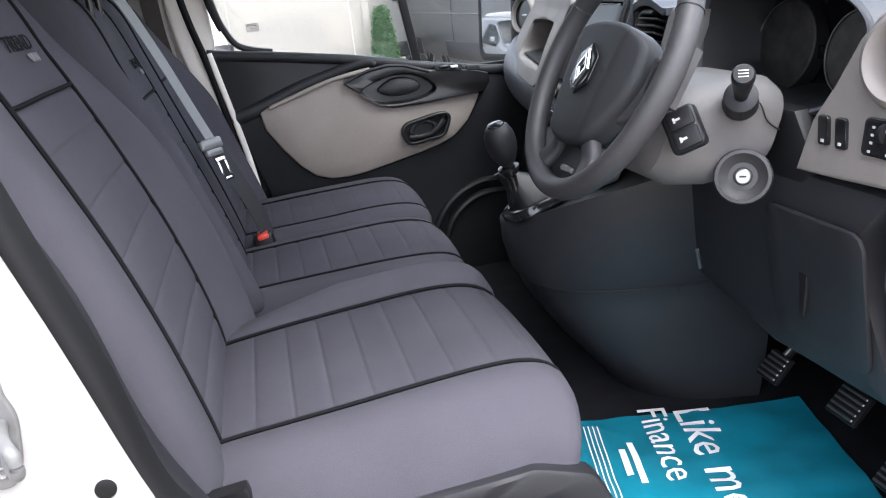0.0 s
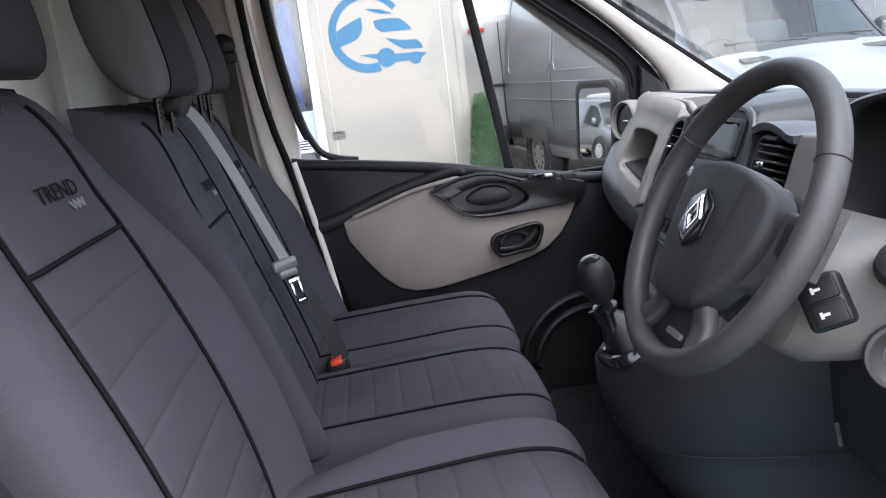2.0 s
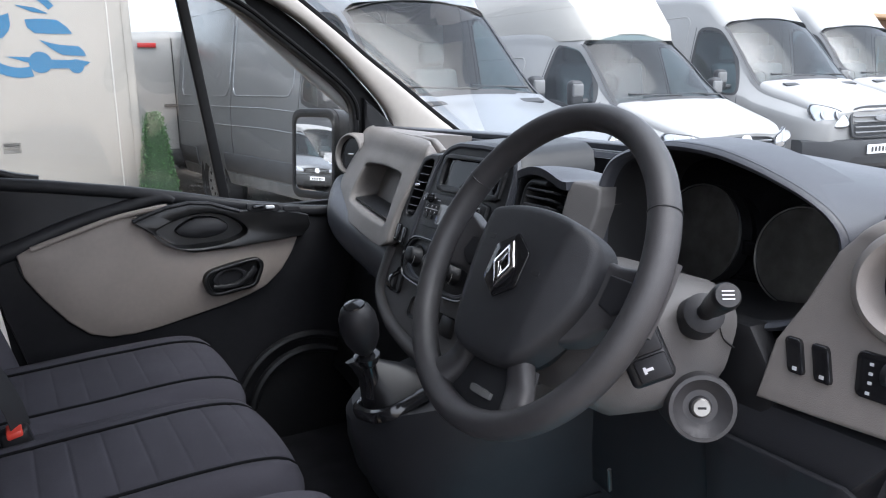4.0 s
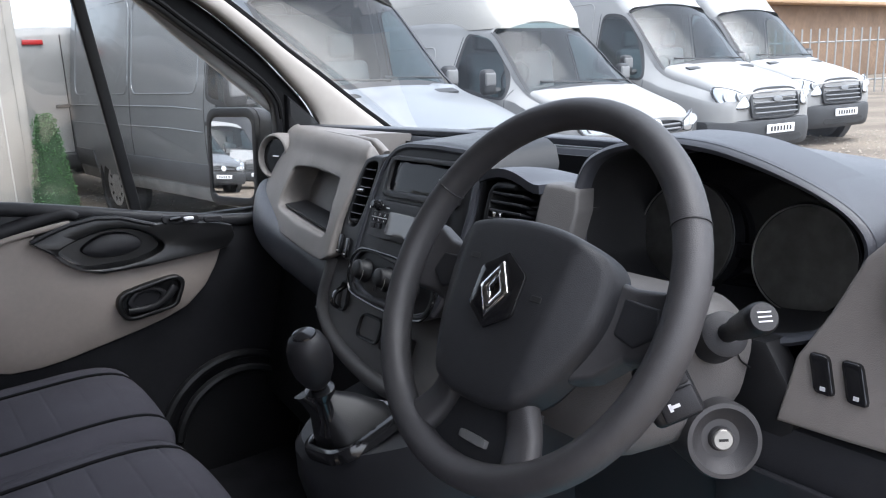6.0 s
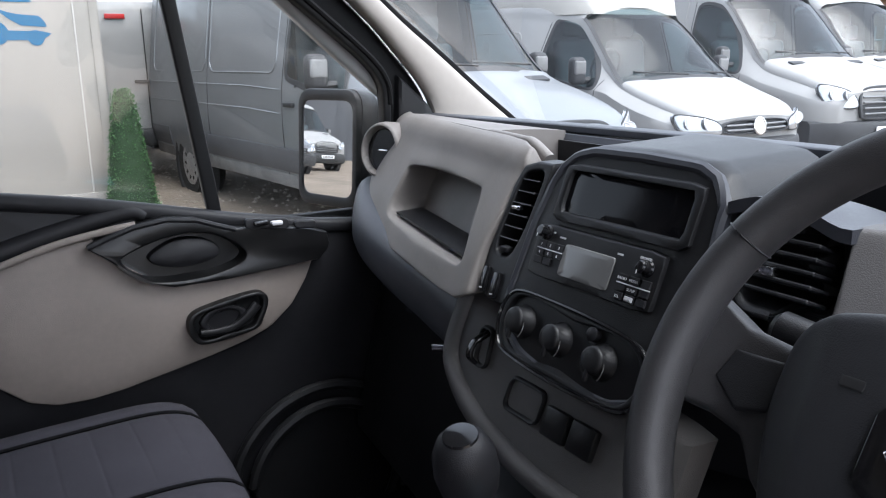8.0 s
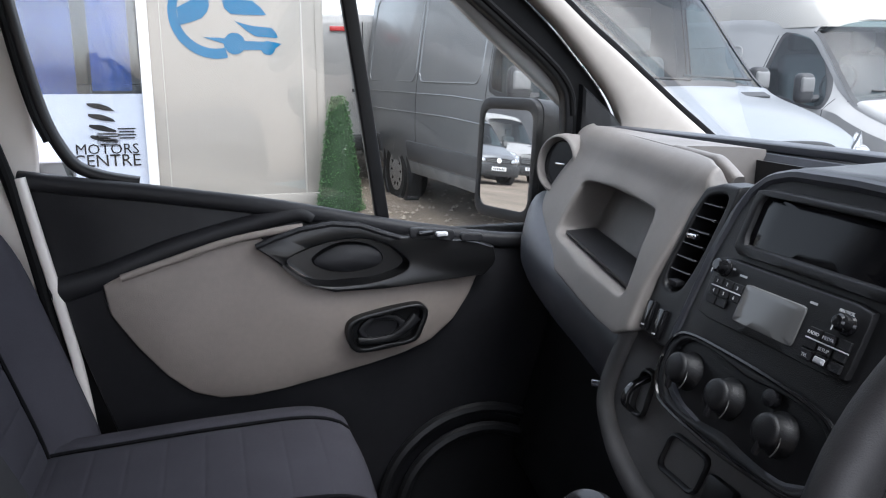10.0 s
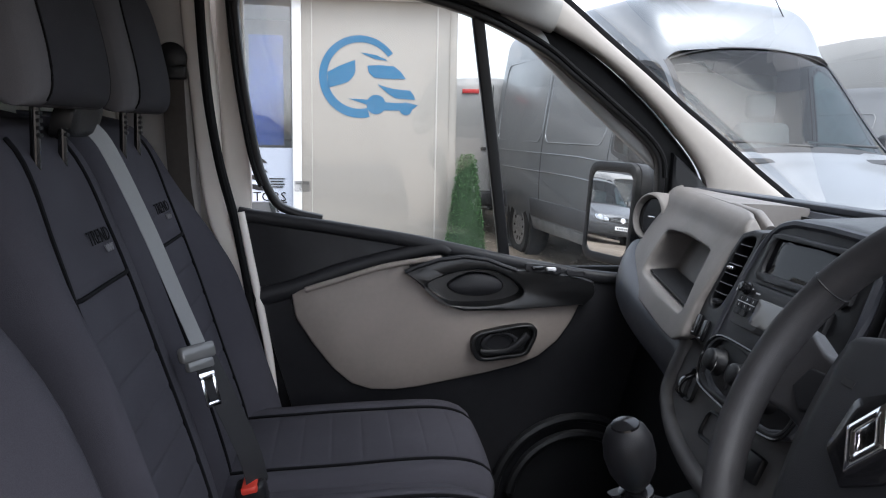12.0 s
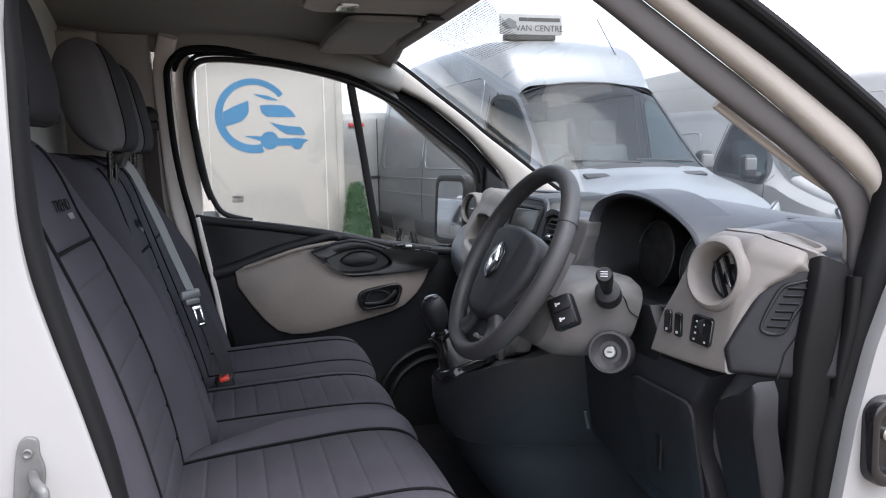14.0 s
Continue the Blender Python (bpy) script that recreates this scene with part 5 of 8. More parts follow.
st_o = [(0.155, 1.10), (0.153, 1.15), (0.15, 1.2), (0.14, 1.245), (0.129, 1.268), (0.11, 1.284), (0.08, 1.292), (0.0, 1.294), (-0.08, 1.29), (-0.105, 1.28), (-0.122, 1.255), (-0.128, 1.2), (-0.125, 1.14), (-0.115, 1.09), (-0.10, 1.055), (-0.06, 1.04), (0.03, 1.036), (0.10, 1.048), (0.145, 1.07)]
part("stack_surround", plate(st_o, sf, 0.03, 0.014, 160, c=(0.012, 1.16)), BLACK, dash, "black arched centre surround")
part("stack_body", loft([[sf(u, v, 0.0) for u, v in polar(st_o, (0.012, 1.16), 80)], [sf(u, v, 0.0) + Vector((0.12, 0, -0.0)) for u, v in polar(shrink(st_o, -0.004, (0.012, 1.16)), (0.012, 1.16), 80)]]), BLACK, dash)
part("stack_arch", tube([sf(u, v, 0.026) for u, v in polar(shrink(st_o, 0.008, (0.012, 1.16)), (0.012, 1.16), 100)], 0.007, 8, True), SLATE, dash, "satin dark arch")
scr = part("screen_frame", plate(rrect(0.205, 0.064, 0.007, 4, (0.008, 1.2385)), sf, 0.036, 0.003, 72, hole=rrect(0.182, 0.047, 0.004, 4, (0.008, 1.24)), depth=0.008), BLACK, dash, "black screen recess")
part("screen_glass", plate(rrect(0.182, 0.047, 0.004, 4, (0.008, 1.24)), sf, 0.0305, 0.0005), SCREEN, scr, "dark switched-off screen")
radio = part("radio_face", plate(rrect(0.197, 0.058, 0.005, 4, (0.024, 1.172)), sf, 0.037, 0.003, 72), BLACK, dash, "black car radio face")
def ru(u, v):
    return 0.024 + 0.88 * u, 1.172 + 0.62 * (v - 1.148)


def sm(y, z, h):
    return frame_at(sf(y, z, h), (-1, 0, 0.40), (0, -1, 0))


def on_face(bm, y, z, h):
    return moved(bm, sm(y, z, h))


def on_radio(bm, y, z, h):
    return moved(bm, sm(*ru(y, z), h) @ Matrix.Diagonal((0.85, 0.68, 1, 1)))


for yy, zz in ((0.092, 1.18), (-0.092, 1.168)):
    k = part("knob", lathe([(0.0105, 0), (0.0105, 0.002), (0.0085, 0.004), (0.008, 0.014), (0.006, 0.016), (0.002, 0.0162)], 24, sm(*ru(yy, zz), 0.037) @ Matrix.Scale(0.85, 4)), GLOSS, radio, "gloss black knob")
    part("pointer", on_radio(box((0, 0, 0), (0.001, 0.006, 0.0006), 0), yy, zz, 0.0535), MARK, k)
part("display", plate(rrect(0.08, 0.034, 0.003, 3, (0.028, 1.169)), sf, 0.039, 0.001), LCD, radio, "grey radio display reflecting the cab")
for r in range(3):
    for c in range(3):
        if r == 2 and c == 2:
            continue
        part("button", on_radio(box((0, 0, 0), (0.0155, 0.0125, 0.003), 0.001, 1), 0.093 - c * 0.0175, 1.160 - r * 0.0145, 0.0385), BLACK2, radio)
for r in range(3):
    for c in range(3):
        part("button", on_radio(box((0, 0, 0), (0.0155, 0.0125, 0.003), 0.001, 1), -0.062 - c * 0.0185, 1.145 - r * 0.0145, 0.0385), BLACK2, radio)
for txt, y, z, s in (("RADIO", -0.062, 1.145, 0.0052), ("MEDIA", -0.0805, 1.145, 0.0052), ("SETUP", -0.0805, 1.1305, 0.0052), ("TEL", -0.062, 1.116, 0.0052), ("BROWSE", -0.088, 1.1835, 0.005), ("1", 0.093, 1.16, 0.006), ("2", 0.0755, 1.16, 0.006), ("3", 0.058, 1.16, 0.006), ("4", 0.093, 1.1455, 0.006), ("5", 0.0755, 1.1455, 0.006), ("6", 0.058, 1.1455, 0.006)):
    letters("print", txt, s, sm(*ru(y, z), 0.0404) @ Matrix.Scale(0.8, 4), MARK, radio)
for y, z, wd in ((0.06, 1.178, 0.012), (-0.045, 1.178, 0.01), (0.078, 1.183, 0.004)):
    part("print_bar", on_radio(box((0, 0, 0), (wd, 0.003, 0.0004), 0), y, z, 0.0374), MARK, radio)
for y0, y1, z in ((0.1, 0.05, 1.1528), (-0.055, -0.108, 1.1378)):
    part("print_bar", tube([sf(*ru(y0, z), 0.0402), sf(*ru(y1, z), 0.0402)], 0.0007, 5), MARK, radio)
part("usb_port", on_radio(merge(box((0, 0, 0), (0.014, 0.008, 0.002), 0.001, 1), box((0, 0, 0.001), (0.009, 0.003, 0.002), 0)), -0.0805, 1.1165, 0.04), MARK, radio)

heater_o = round2([(0.143, 1.088), (0.136, 1.112), (0.11, 1.122), (0.03, 1.121), (-0.05, 1.117), (-0.086, 1.106), (-0.097, 1.082), (-0.088, 1.058), (-0.06, 1.048), (0.03, 1.047), (0.11, 1.052), (0.134, 1.064)], 6)
heater = part("heater_panel", shell(heater_o, lambda u, v, w: sf(u, v, 0.036 + w), 0.02, 0.004, 200, (0.025, 1.084), shrink(heater_o, 0.009, (0.025, 1.084)), 0.003, 0.007, 0.4), BLACK, dash, "black heater control panel in a rolled surround", sharp=60)
part("panel_glint", tube([sf(u, v, 0.036) for u, v in shrink(heater_o, -0.002, (0.025, 1.084))], 0.0022, 6, True), GLOSS, heater)
for yy, zz in ((0.103, 1.088), (0.037, 1.086), (-0.033, 1.083)):
    kn = part("knob", lathe([(0.020, 0), (0.020, 0.003), (0.0165, 0.006), (0.0155, 0.017), (0.0145, 0.020), (0.011, 0.0215), (0.004, 0.022)], 36, sm(yy, zz, 0.029)), BLACK, heater, "black rotary knob", sharp=60)
    part("grip", on_face(box((0, 0, 0), (0.006, 0.030, 0.005), 0.002, 2), yy, zz, 0.0495), BLACK2, kn)
    part("chrome_arc", tube([sf(yy + 0.0165 * math.sin(a), zz + 0.0165 * math.cos(a), 0.0455) for a in (radians(q) for q in range(-130, 10, 10))], 0.0007, 5), STEEL, kn)
part("small_knob", lathe([(0.008, 0), (0.008, 0.008), (0.005, 0.010)], 20, sm(-0.012, 1.105, 0.029)), BLACK2, heater)
for k in range(11):
    a = radians(-30 + 21 * k)
    part("print_dot", on_face(box((0, 0, 0), (0.0014 + 0.00022 * k, 0.0014 + 0.00022 * k, 0.0004), 0), -0.033 - 0.026 * math.sin(a), 1.083 + 0.026 * math.cos(a), 0.0294), ORANGE, heater)
for txt, y, z in (("1", 0.056, 1.099), ("2", 0.046, 1.109), ("3", 0.030, 1.111), ("4", 0.014, 1.106)):
    letters("print", txt, 0.008, sm(y, z, 0.0294), MARK, heater)
for y, z in ((0.086, 1.112), (0.074, 1.089), (0.086, 1.066), (0.004, 1.103), (0.006, 1.092), (-0.004, 1.084)):
    part("print_mark", on_face(box((0, 0, 0), (0.004, 0.004, 0.0004), 0.001, 1), y, z, 0.0294), MARK, heater)
part("print_arc", tube([sf(0.103 - 0.025 * math.sin(a), 1.088 + 0.025 * math.cos(a), 0.0294) for a in (radians(q) for q in list(range(-20, 60, 10)))], 0.0005, 5), MARK, heater)

# grey console below the stack
def cf(u, v, w):
    return Vector((0.21 + 0.45 * (v - 1.02) - w, u, v))


con_o = [(0.285, 1.075), (0.28, 1.03), (0.27, 1.0), (0.24, 0.965), (0.17, 0.935), (0.05, 0.915), (-0.08, 0.915), (-0.14, 0.94), (-0.14, 1.03), (0.0, 1.045), (0.13, 1.055), (0.2, 1.085), (0.25, 1.085)]
part("console_trim", plate(con_o, cf, 0.035, 0.014, 140, c=(0.07, 0.99)), DIMGREY, dash, "mid-grey lower console trim")
part("console_edge", strut([cf(u, v, 0.03) for u, v in ((0.28, 1.07), (0.275, 1.0), (0.24, 0.968), (0.17, 0.94), (0.05, 0.92), (-0.08, 0.92))], 0.03, 0.03, (1, 0, 0), 5, 2.4), DIMGREY, dash)
part("console_pocket", plate(rrect(0.07, 0.04, 0.01, 4, (0.10, 0.99)), lambda u, v, w: cf(u, v, 0.034 + w), 0.006, 0.003, 48, hole=rrect(0.06, 0.032, 0.008, 4, (0.10, 0.99)), depth=0.02), BLACK, dash)
for yy in (0.035, -0.01):
    part("hazard_switch", box(cf(yy, 0.985, 0.038), (0.012, 0.04, 0.036), 0.004, 2, Matrix.Rotation(radians(22), 4, "Y")), BLACK, dash)
sock = part("socket_cover", plate(rrect(0.03, 0.05, 0.01, 4, (0.205, 1.022)), lambda u, v, w: cf(u + 0.2 * (v - 1.02), v, 0.033 + w), 0.008, 0.003, 40, hole=rrect(0.022, 0.042, 0.008, 4, (0.205, 1.022)), depth=0.012), BLACK, dash, "black socket recess")
part("hook", strut([cf(0.207, 1.04, 0.035), cf(0.207, 1.03, 0.056), cf(0.205, 1.015, 0.058), cf(0.204, 1.004, 0.046)], 0.012, 0.006, (1, 0, 0), 5), GLOSS, sock)

# dark roll and glove box under the passenger fascia
part("knee_roll", strut([(0.245, 0.285, 1.01), (0.255, 0.42, 1.03), (0.272, 0.58, 1.045), (0.295, 0.72, 1.065), (0.33, 0.80, 1.085), (0.36, 0.85, 1.10)], 0.12, 0.12, (1, 0, 0), 5, 2.6), SLATE, dash, "dark soft knee roll")
part("glove_box", plate([(0.27, 0.98), (0.85, 1.06), (0.85, 0.62), (0.27, 0.62)], lambda u, v, w: Vector((0.30 + 0.12 * (u - 0.3) - w + 0.25 * (v - 0.9), u, v)), 0.03, 0.02, 80), BLACK, dash, "black glove box lid")
part("glove_latch", strut([(0.26, 0.43, 0.93), (0.245, 0.46, 0.925)], 0.012, 0.01, (1, 0, 0)), CHROME, dash)

# instrument binnacle: hooded black bowl
bin_o = round2([(-0.283, 1.19), (-0.279, 1.241), (-0.289, 1.276), (-0.31, 1.292), (-0.34, 1.301), (-0.385, 1.307), (-0.445, 1.302), (-0.49, 1.292), (-0.53, 1.280), (-0.57, 1.265), (-0.602, 1.248), (-0.622, 1.228), (-0.626, 1.205), (-0.610, 1.165), (-0.588, 1.128), (-0.5, 1.108), (-0.36, 1.108), (-0.298, 1.14)], 4)
bin_c = (-0.44, 1.2)


def bf(u, v, w):
    return Vector((0.25 - 0.1 * (u + 0.28) + 0.2 * (v - 1.2) - w, u, v))


bowl = polar(bin_o, bin_c, 140)
part("binnacle_hood", merge(loft([[bf(u, v, w) for u, v in shrink(bowl, d, bin_c)] for d, w in ((-0.012, -0.10), (-0.012, -0.012), (-0.010, -0.003), (-0.005, 0.001), (0.0, -0.002), (0.002, -0.010), (0.004, -0.03))], cap=False)), SLATE, dash, "dark instrument hood", sharp=60)
part("instrument_bowl", loft([[bf(u, v, w) for u, v in shrink(bowl, d, bin_c)] for d, w in ((0.003, -0.02), (0.012, -0.08), (0.018, -0.115), (0.022, -0.135))], cap=False), BLACK, dash, "black bowl round the instruments", sharp=60)
hood_e = [p for p in shrink(round2(bin_o, 1), -0.011, bin_c) if p[1] > 1.19]
hood_e.sort(key=lambda p: math.atan2(p[0] + 0.44, p[1] - 1.17))


def hood_pt(p, k):
    a = bf(p[0], p[1], -0.004)
    return Vector((a.x + (0.64 - a.x) * k, p[0] - 0.05 * k * max(0, -0.44 - p[0]) / 0.2, a.z + (min(a.z, 1.258) - a.z) * k ** 1.5))


part("hood_top", build([hood_pt(p, k) for p in hood_e for k in steps(0, 1, 8)], [(i * 9 + j, i * 9 + j + 1, (i + 1) * 9 + j + 1, (i + 1) * 9 + j) for i in range(len(hood_e) - 1) for j in range(8)]), SLATE, dash, "slate hood top sloping to the windscreen", sharp=60)
face = part("dial_face", plate(shrink(bin_o, 0.018, bin_c), lambda u, v, w: bf(u, v, -0.135 + w), 0.004, 0.001, 90, c=bin_c), SCREEN, dash, "black instrument face")
for yy, zz, r in ((-0.365, 1.180, 0.072), (-0.525, 1.176, 0.064)):
    dm = frame_at((0.377, yy, zz), (-1, 0, 0.2), (0.2, 0, 1))
    d = part("dial", lathe([(r, -0.01), (r, 0.012), (r * 0.95, 0.014), (r * 0.92, 0.004), (r * 0.02, 0.003)], 48, dm), BLACK, dash, "dark instrument dial with satin ring")
    part("dial_ring", lathe([(r * 0.985, 0.012), (r * 0.975, 0.0155), (r * 0.955, 0.0155), (r * 0.945, 0.012)], 48, dm), STEEL, d)
    for k in range(25):
        a = radians(-120 + 10 * k)
        part("tick", moved(box((r * 0.80 * math.cos(a), r * 0.80 * math.sin(a), 0.0048), (0.006 if k % 3 == 0 else 0.003, 0.001, 0.0006), 0, 1, Matrix.Rotation(a, 4, "Z")), dm), MARK, d)
    for k in range(7):
        a = radians(110 - 36 * k)
        letters("print", str(k + 1 if yy > -0.4 else 20 * k), 0.009, dm @ Matrix.Translation((r * 0.63 * math.cos(a), r * 0.63 * math.sin(a), 0.006)) @ Matrix.Rotation(radians(-90), 4, "Z"), MARK, d)
    part("pointer", moved(box((-0.02, 0.012, 0.009), (0.05, 0.002, 0.001), 0, 1, Matrix.Rotation(radians(150), 4, "Z")), dm), ORANGE, d)
part("odometer", box((0.372, -0.447, 1.175), (0.004, 0.03, 0.02), 0.002, 1), SCREEN, dash, "dark trip display")

# driver's outer fascia: grey panel with round vent, switch row, side vent
dr_o = [(-0.578, 1.043), (-0.586, 1.109), (-0.611, 1.157), (-0.634, 1.215), (-0.655, 1.24), (-0.68, 1.265), (-0.73, 1.268), (-0.79, 1.268), (-0.825, 1.266), (-0.834, 1.248), (-0.822, 1.222), (-0.806, 1.197), (-0.796, 1.168), (-0.789, 1.131), (-0.784, 1.099), (-0.785, 1.065), (-0.795, 1.055), (-0.733, 1.049), (-0.65, 1.045)]


def end_dip(y):
    """How far the dash top falls towards the driver's door."""
    return 0.36 * max(0, -0.765 - y)


def gf(u, v, w):
    k = min(1.0, max(0.0, (v - 1.232) / 0.036)) * math.pi / 2
    z = min(v, 1.232)
    z -= end_dip(u) * max(0, (z - 1.10) / 0.13)
    return Vector((0.243 + 0.25 * (z - 1.09) + 0.95 * max(0, -0.775 - u) * max(0, (z - 1.09) / 0.14) + 0.04 * (1 - math.cos(k)) - w * math.cos(k), u, z + 0.03 * math.sin(k) + w * math.sin(k)))


part("driver_fascia", shell(dr_o, gf, 0.03, 0.007, 300, (-0.728, 1.196), [(-0.728 + 0.046 * math.cos(a), 1.196 + 0.046 * math.sin(a)) for a in (2 * math.pi * k / 48 for k in range(48))], 0.004, 0.075, 0.0), GREY, dash, "mid-grey driver's fascia", sharp=60)
part("fascia_top", surf(lambda u, v, w: Vector((gf(v, 1.268, 0).x - 0.004 + (0.385 + 0.4 * max(0, v + 0.80) - gf(v, 1.268, 0).x) * u, v, 1.2625 - 0.01 * u * u - end_dip(v) - w)), steps(0, 1, 8), steps(-0.836, -0.672, 12), 0.03), GREY, dash, "mid-grey dash end with demister outlet")
part("demister_outlet", plate(rrect(0.09, 0.045, 0.02, 5, (-0.775, 0.40)), lambda u, v, w: Vector((v - 0.045 - 0.5 * (u + 0.775), u, 1.2575 - 0.012 * max(0, v - 0.36) - end_dip(u) + w)), 0.004, 0.002, 60, hole=rrect(0.078, 0.034, 0.015, 5, (-0.775, 0.40)), depth=0.012), GREY, dash, "oval side demister outlet")
part("column_gap", plate([(-0.24, 1.12), (-0.56, 1.12), (-0.60, 1.06), (-0.58, 0.97), (-0.3, 0.95), (-0.22, 1.0)], lambda u, v, w: Vector((0.27 - w, u, v)), 0.03, 0.01), BLACK, dash)
deep_vent((0.262, -0.728, 1.198), 0.046, (-1, -0.22, 0.16), dash)
EM = frame_at((0.30, -0.82, 1.15), (-0.55, -0.83, 0.2), (0.83, -0.55, 0))


def ef(u, v, w):
    """The dark end of the dash, turned towards the door."""
    return EM @ Vector((u, v, w - 3.0 * max(0, u - 0.02) ** 2 - 2.0 * max(0, -0.03 - u) ** 2))


end_o = [(-0.072, -0.058), (-0.057, -0.028), (-0.026, 0.028), (0.013, 0.062), (0.058, 0.082), (0.092, 0.086), (0.104, 0.07), (0.10, -0.02), (0.09, -0.094), (0.045, -0.097), (-0.016, -0.097), (-0.066, -0.093)]
part("corner_cover", shell(end_o, ef, 0.06, 0.01, 200, (0.02, -0.01)), BLACK2, dash, "dark slate end cover", sharp=60)
sv_o = round2([(-0.013, -0.034), (-0.022, -0.019), (0.004, 0.036), (0.030, 0.048), (0.052, 0.050), (0.046, 0.030), (0.023, -0.012), (0.010, -0.032)], 4)
side_v = part("side_vent", shell(sv_o, lambda u, v, w: ef(u, v, 0.004 + w), 0.01, 0.003, 120, (0.016, 0.006), shrink(sv_o, 0.006, (0.016, 0.006)), 0.002, 0.02, 0.05), BLACK, dash, "black slatted side vent", sharp=60)
for k in range(6):
    v = -0.022 + 0.0115 * k
    part("slat", moved(box((0, 0, 0), (0.026, 0.0022, 0.012), 0.0008, 1, Matrix.Rotation(radians(-20), 4, "X")), EM @ Matrix.Translation((0.001 + 0.48 * (v + 0.022), v, 0.0))), BLACK2, side_v)
part("cover_seam", tube([ef(u, v, 0.001) for u, v in ((0.062, 0.078), (0.055, 0.03), (0.03, -0.03), (0.012, -0.06), (0.003, -0.098))], 0.0012, 5), BLACK, dash)
for yy, hh in ((-0.618, 0.036), (-0.650, 0.037)):
    s = part("switch_blank", plate(rrect(0.02, hh, 0.004, 3, (yy, 1.102)), lambda u, v, w: gf(u + 0.35 * (v - 1.1), v, -0.001 + w), 0.006, 0.002, 40), GLOSS, dash, "black switch blank")
    part("print_mark", box(gf(yy - 0.004, 1.09, 0.0056), (0.001, 0.005, 0.004), 0), MARK, s)
lev = part("headlamp_leveller", plate(rrect(0.056, 0.044, 0.006, 3, (-0.716, 1.106)), lambda u, v, w: gf(u + 0.15 * (v - 1.1), v, -0.001 + w), 0.006, 0.002, 48), GLOSS, dash, "black switch pack with small thumbwheel")
for yy, zz in ((-0.702, 1.118), (-0.703, 1.109), (-0.704, 1.100), (-0.704, 1.090), (-0.733, 1.090), (-0.722, 1.116)):
    part("print_mark", box(gf(yy, zz, 0.0056), (0.001, 0.004, 0.003), 0), MARK, lev)
part("thumbwheel", lathe([(0.012, -0.003), (0.012, 0.003)], 20, frame_at(gf(-0.719, 1.112, 0.002), (0, 1, 0))), BLACK, lev)

# lower dash on the driver's side and the fuse lid
part("lower_dash", plate([(-0.20, 1.02), (-0.50, 1.04), (-0.75, 1.04), (-0.71, 1.0), (-0.693, 0.95), (-0.695, 0.88), (-0.71, 0.80), (-0.72, 0.72), (-0.62, 0.715), (-0.45, 0.71), (-0.2, 0.78)], lambda u, v, w: Vector((0.285 - w + 0.22 * max(0, 0.98 - v) + 0.06 * max(0, v - 0.98), u, v)), 0.05, 0.022, 140, c=(-0.55, 0.85)), LOWERPL, dash, "dark slate lower dash panel")
part("fuse_lid", plate(rrect(0.20, 0.22, 0.02, 4, (-0.60, 0.875)), lambda u, v, w: Vector((0.233 - w + 0.22 * max(0, 0.98 - v), u - 0.1 * (v - 0.84), v)), 0.006, 0.003, 60), LOWERPL, dash)
part("fuse_grip", plate([(-0.008, 0.05), (0.012, 0.05), (0.006, -0.04), (-0.004, -0.04)], lambda u, v, w: Vector((0.252 - w, -0.585 + u, 0.86 + v)), 0.005, 0.002, 30), BLACK, dash)
part("knee_side_panel", plate([(-0.742, 0.98), (-0.752, 1.0), (-0.775, 1.014), (-0.805, 1.026), (-0.83, 1.046), (-0.85, 1.06), (-0.85, 0.45), (-0.765, 0.45), (-0.745, 0.86)], lambda u, v, w: Vector((0.285 - w + 0.2 * max(0, 0.98 - v), u, v)), 0.04, 0.012, 120, c=(-0.80, 0.8)), BLACK2, dash, "dark side panel at the door end")
part("bonnet_lever", strut([(0.205, -0.372, 0.868), (0.217, -0.362, 0.828)], 0.006, 0.004, (0, 1, 0)), STEEL, dash, "bare metal strip")

# the tunnel cover between the footwells: plan curves at rising heights
levels = ((0.45, [(0.44, 0.18), (0.30, 0.12), (0.225, 0.06), (0.205, -0.01), (0.215, -0.08), (0.255, -0.135), (0.32, -0.18), (0.44, -0.215)]),
          (0.52, [(0.44, 0.18), (0.26, 0.13), (0.17, 0.07), (0.15, -0.01), (0.158, -0.09), (0.20, -0.155), (0.29, -0.20), (0.44, -0.23)]),
          (0.60, [(0.44, 0.18), (0.22, 0.14), (0.11, 0.08), (0.085, 0.0), (0.095, -0.10), (0.14, -0.165), (0.25, -0.21), (0.44, -0.24)]),
          (0.70, [(0.44, 0.18), (0.18, 0.15), (0.05, 0.09), (0.02, 0.0), (0.03, -0.11), (0.09, -0.175), (0.22, -0.225), (0.44, -0.25)]),
          (0.742, [(0.44, 0.18), (0.17, 0.15), (0.035, 0.095), (0.005, 0.0), (0.018, -0.115), (0.08, -0.18), (0.22, -0.23), (0.44, -0.26)]),
          (0.748, [(0.44, 0.18), (0.17, 0.15), (0.03, 0.095), (-0.004, 0.0), (0.01, -0.115), (0.075, -0.184), (0.22, -0.235), (0.44, -0.265)]),
          (0.80, [(0.44, 0.18), (0.16, 0.155), (0.02, 0.10), (-0.015, 0.01), (0.0, -0.12), (0.07, -0.20), (0.22, -0.26), (0.44, -0.29)]),
          (0.845, [(0.44, 0.18), (0.16, 0.155), (0.02, 0.10), (-0.016, 0.012), (0.006, -0.12), (0.08, -0.22), (0.22, -0.29), (0.44, -0.33)]),
          (0.86, [(0.44, 0.17), (0.16, 0.15), (0.03, 0.095), (-0.006, 0.012), (0.016, -0.115), (0.09, -0.22), (0.22, -0.29), (0.44, -0.33)]))
tr = []
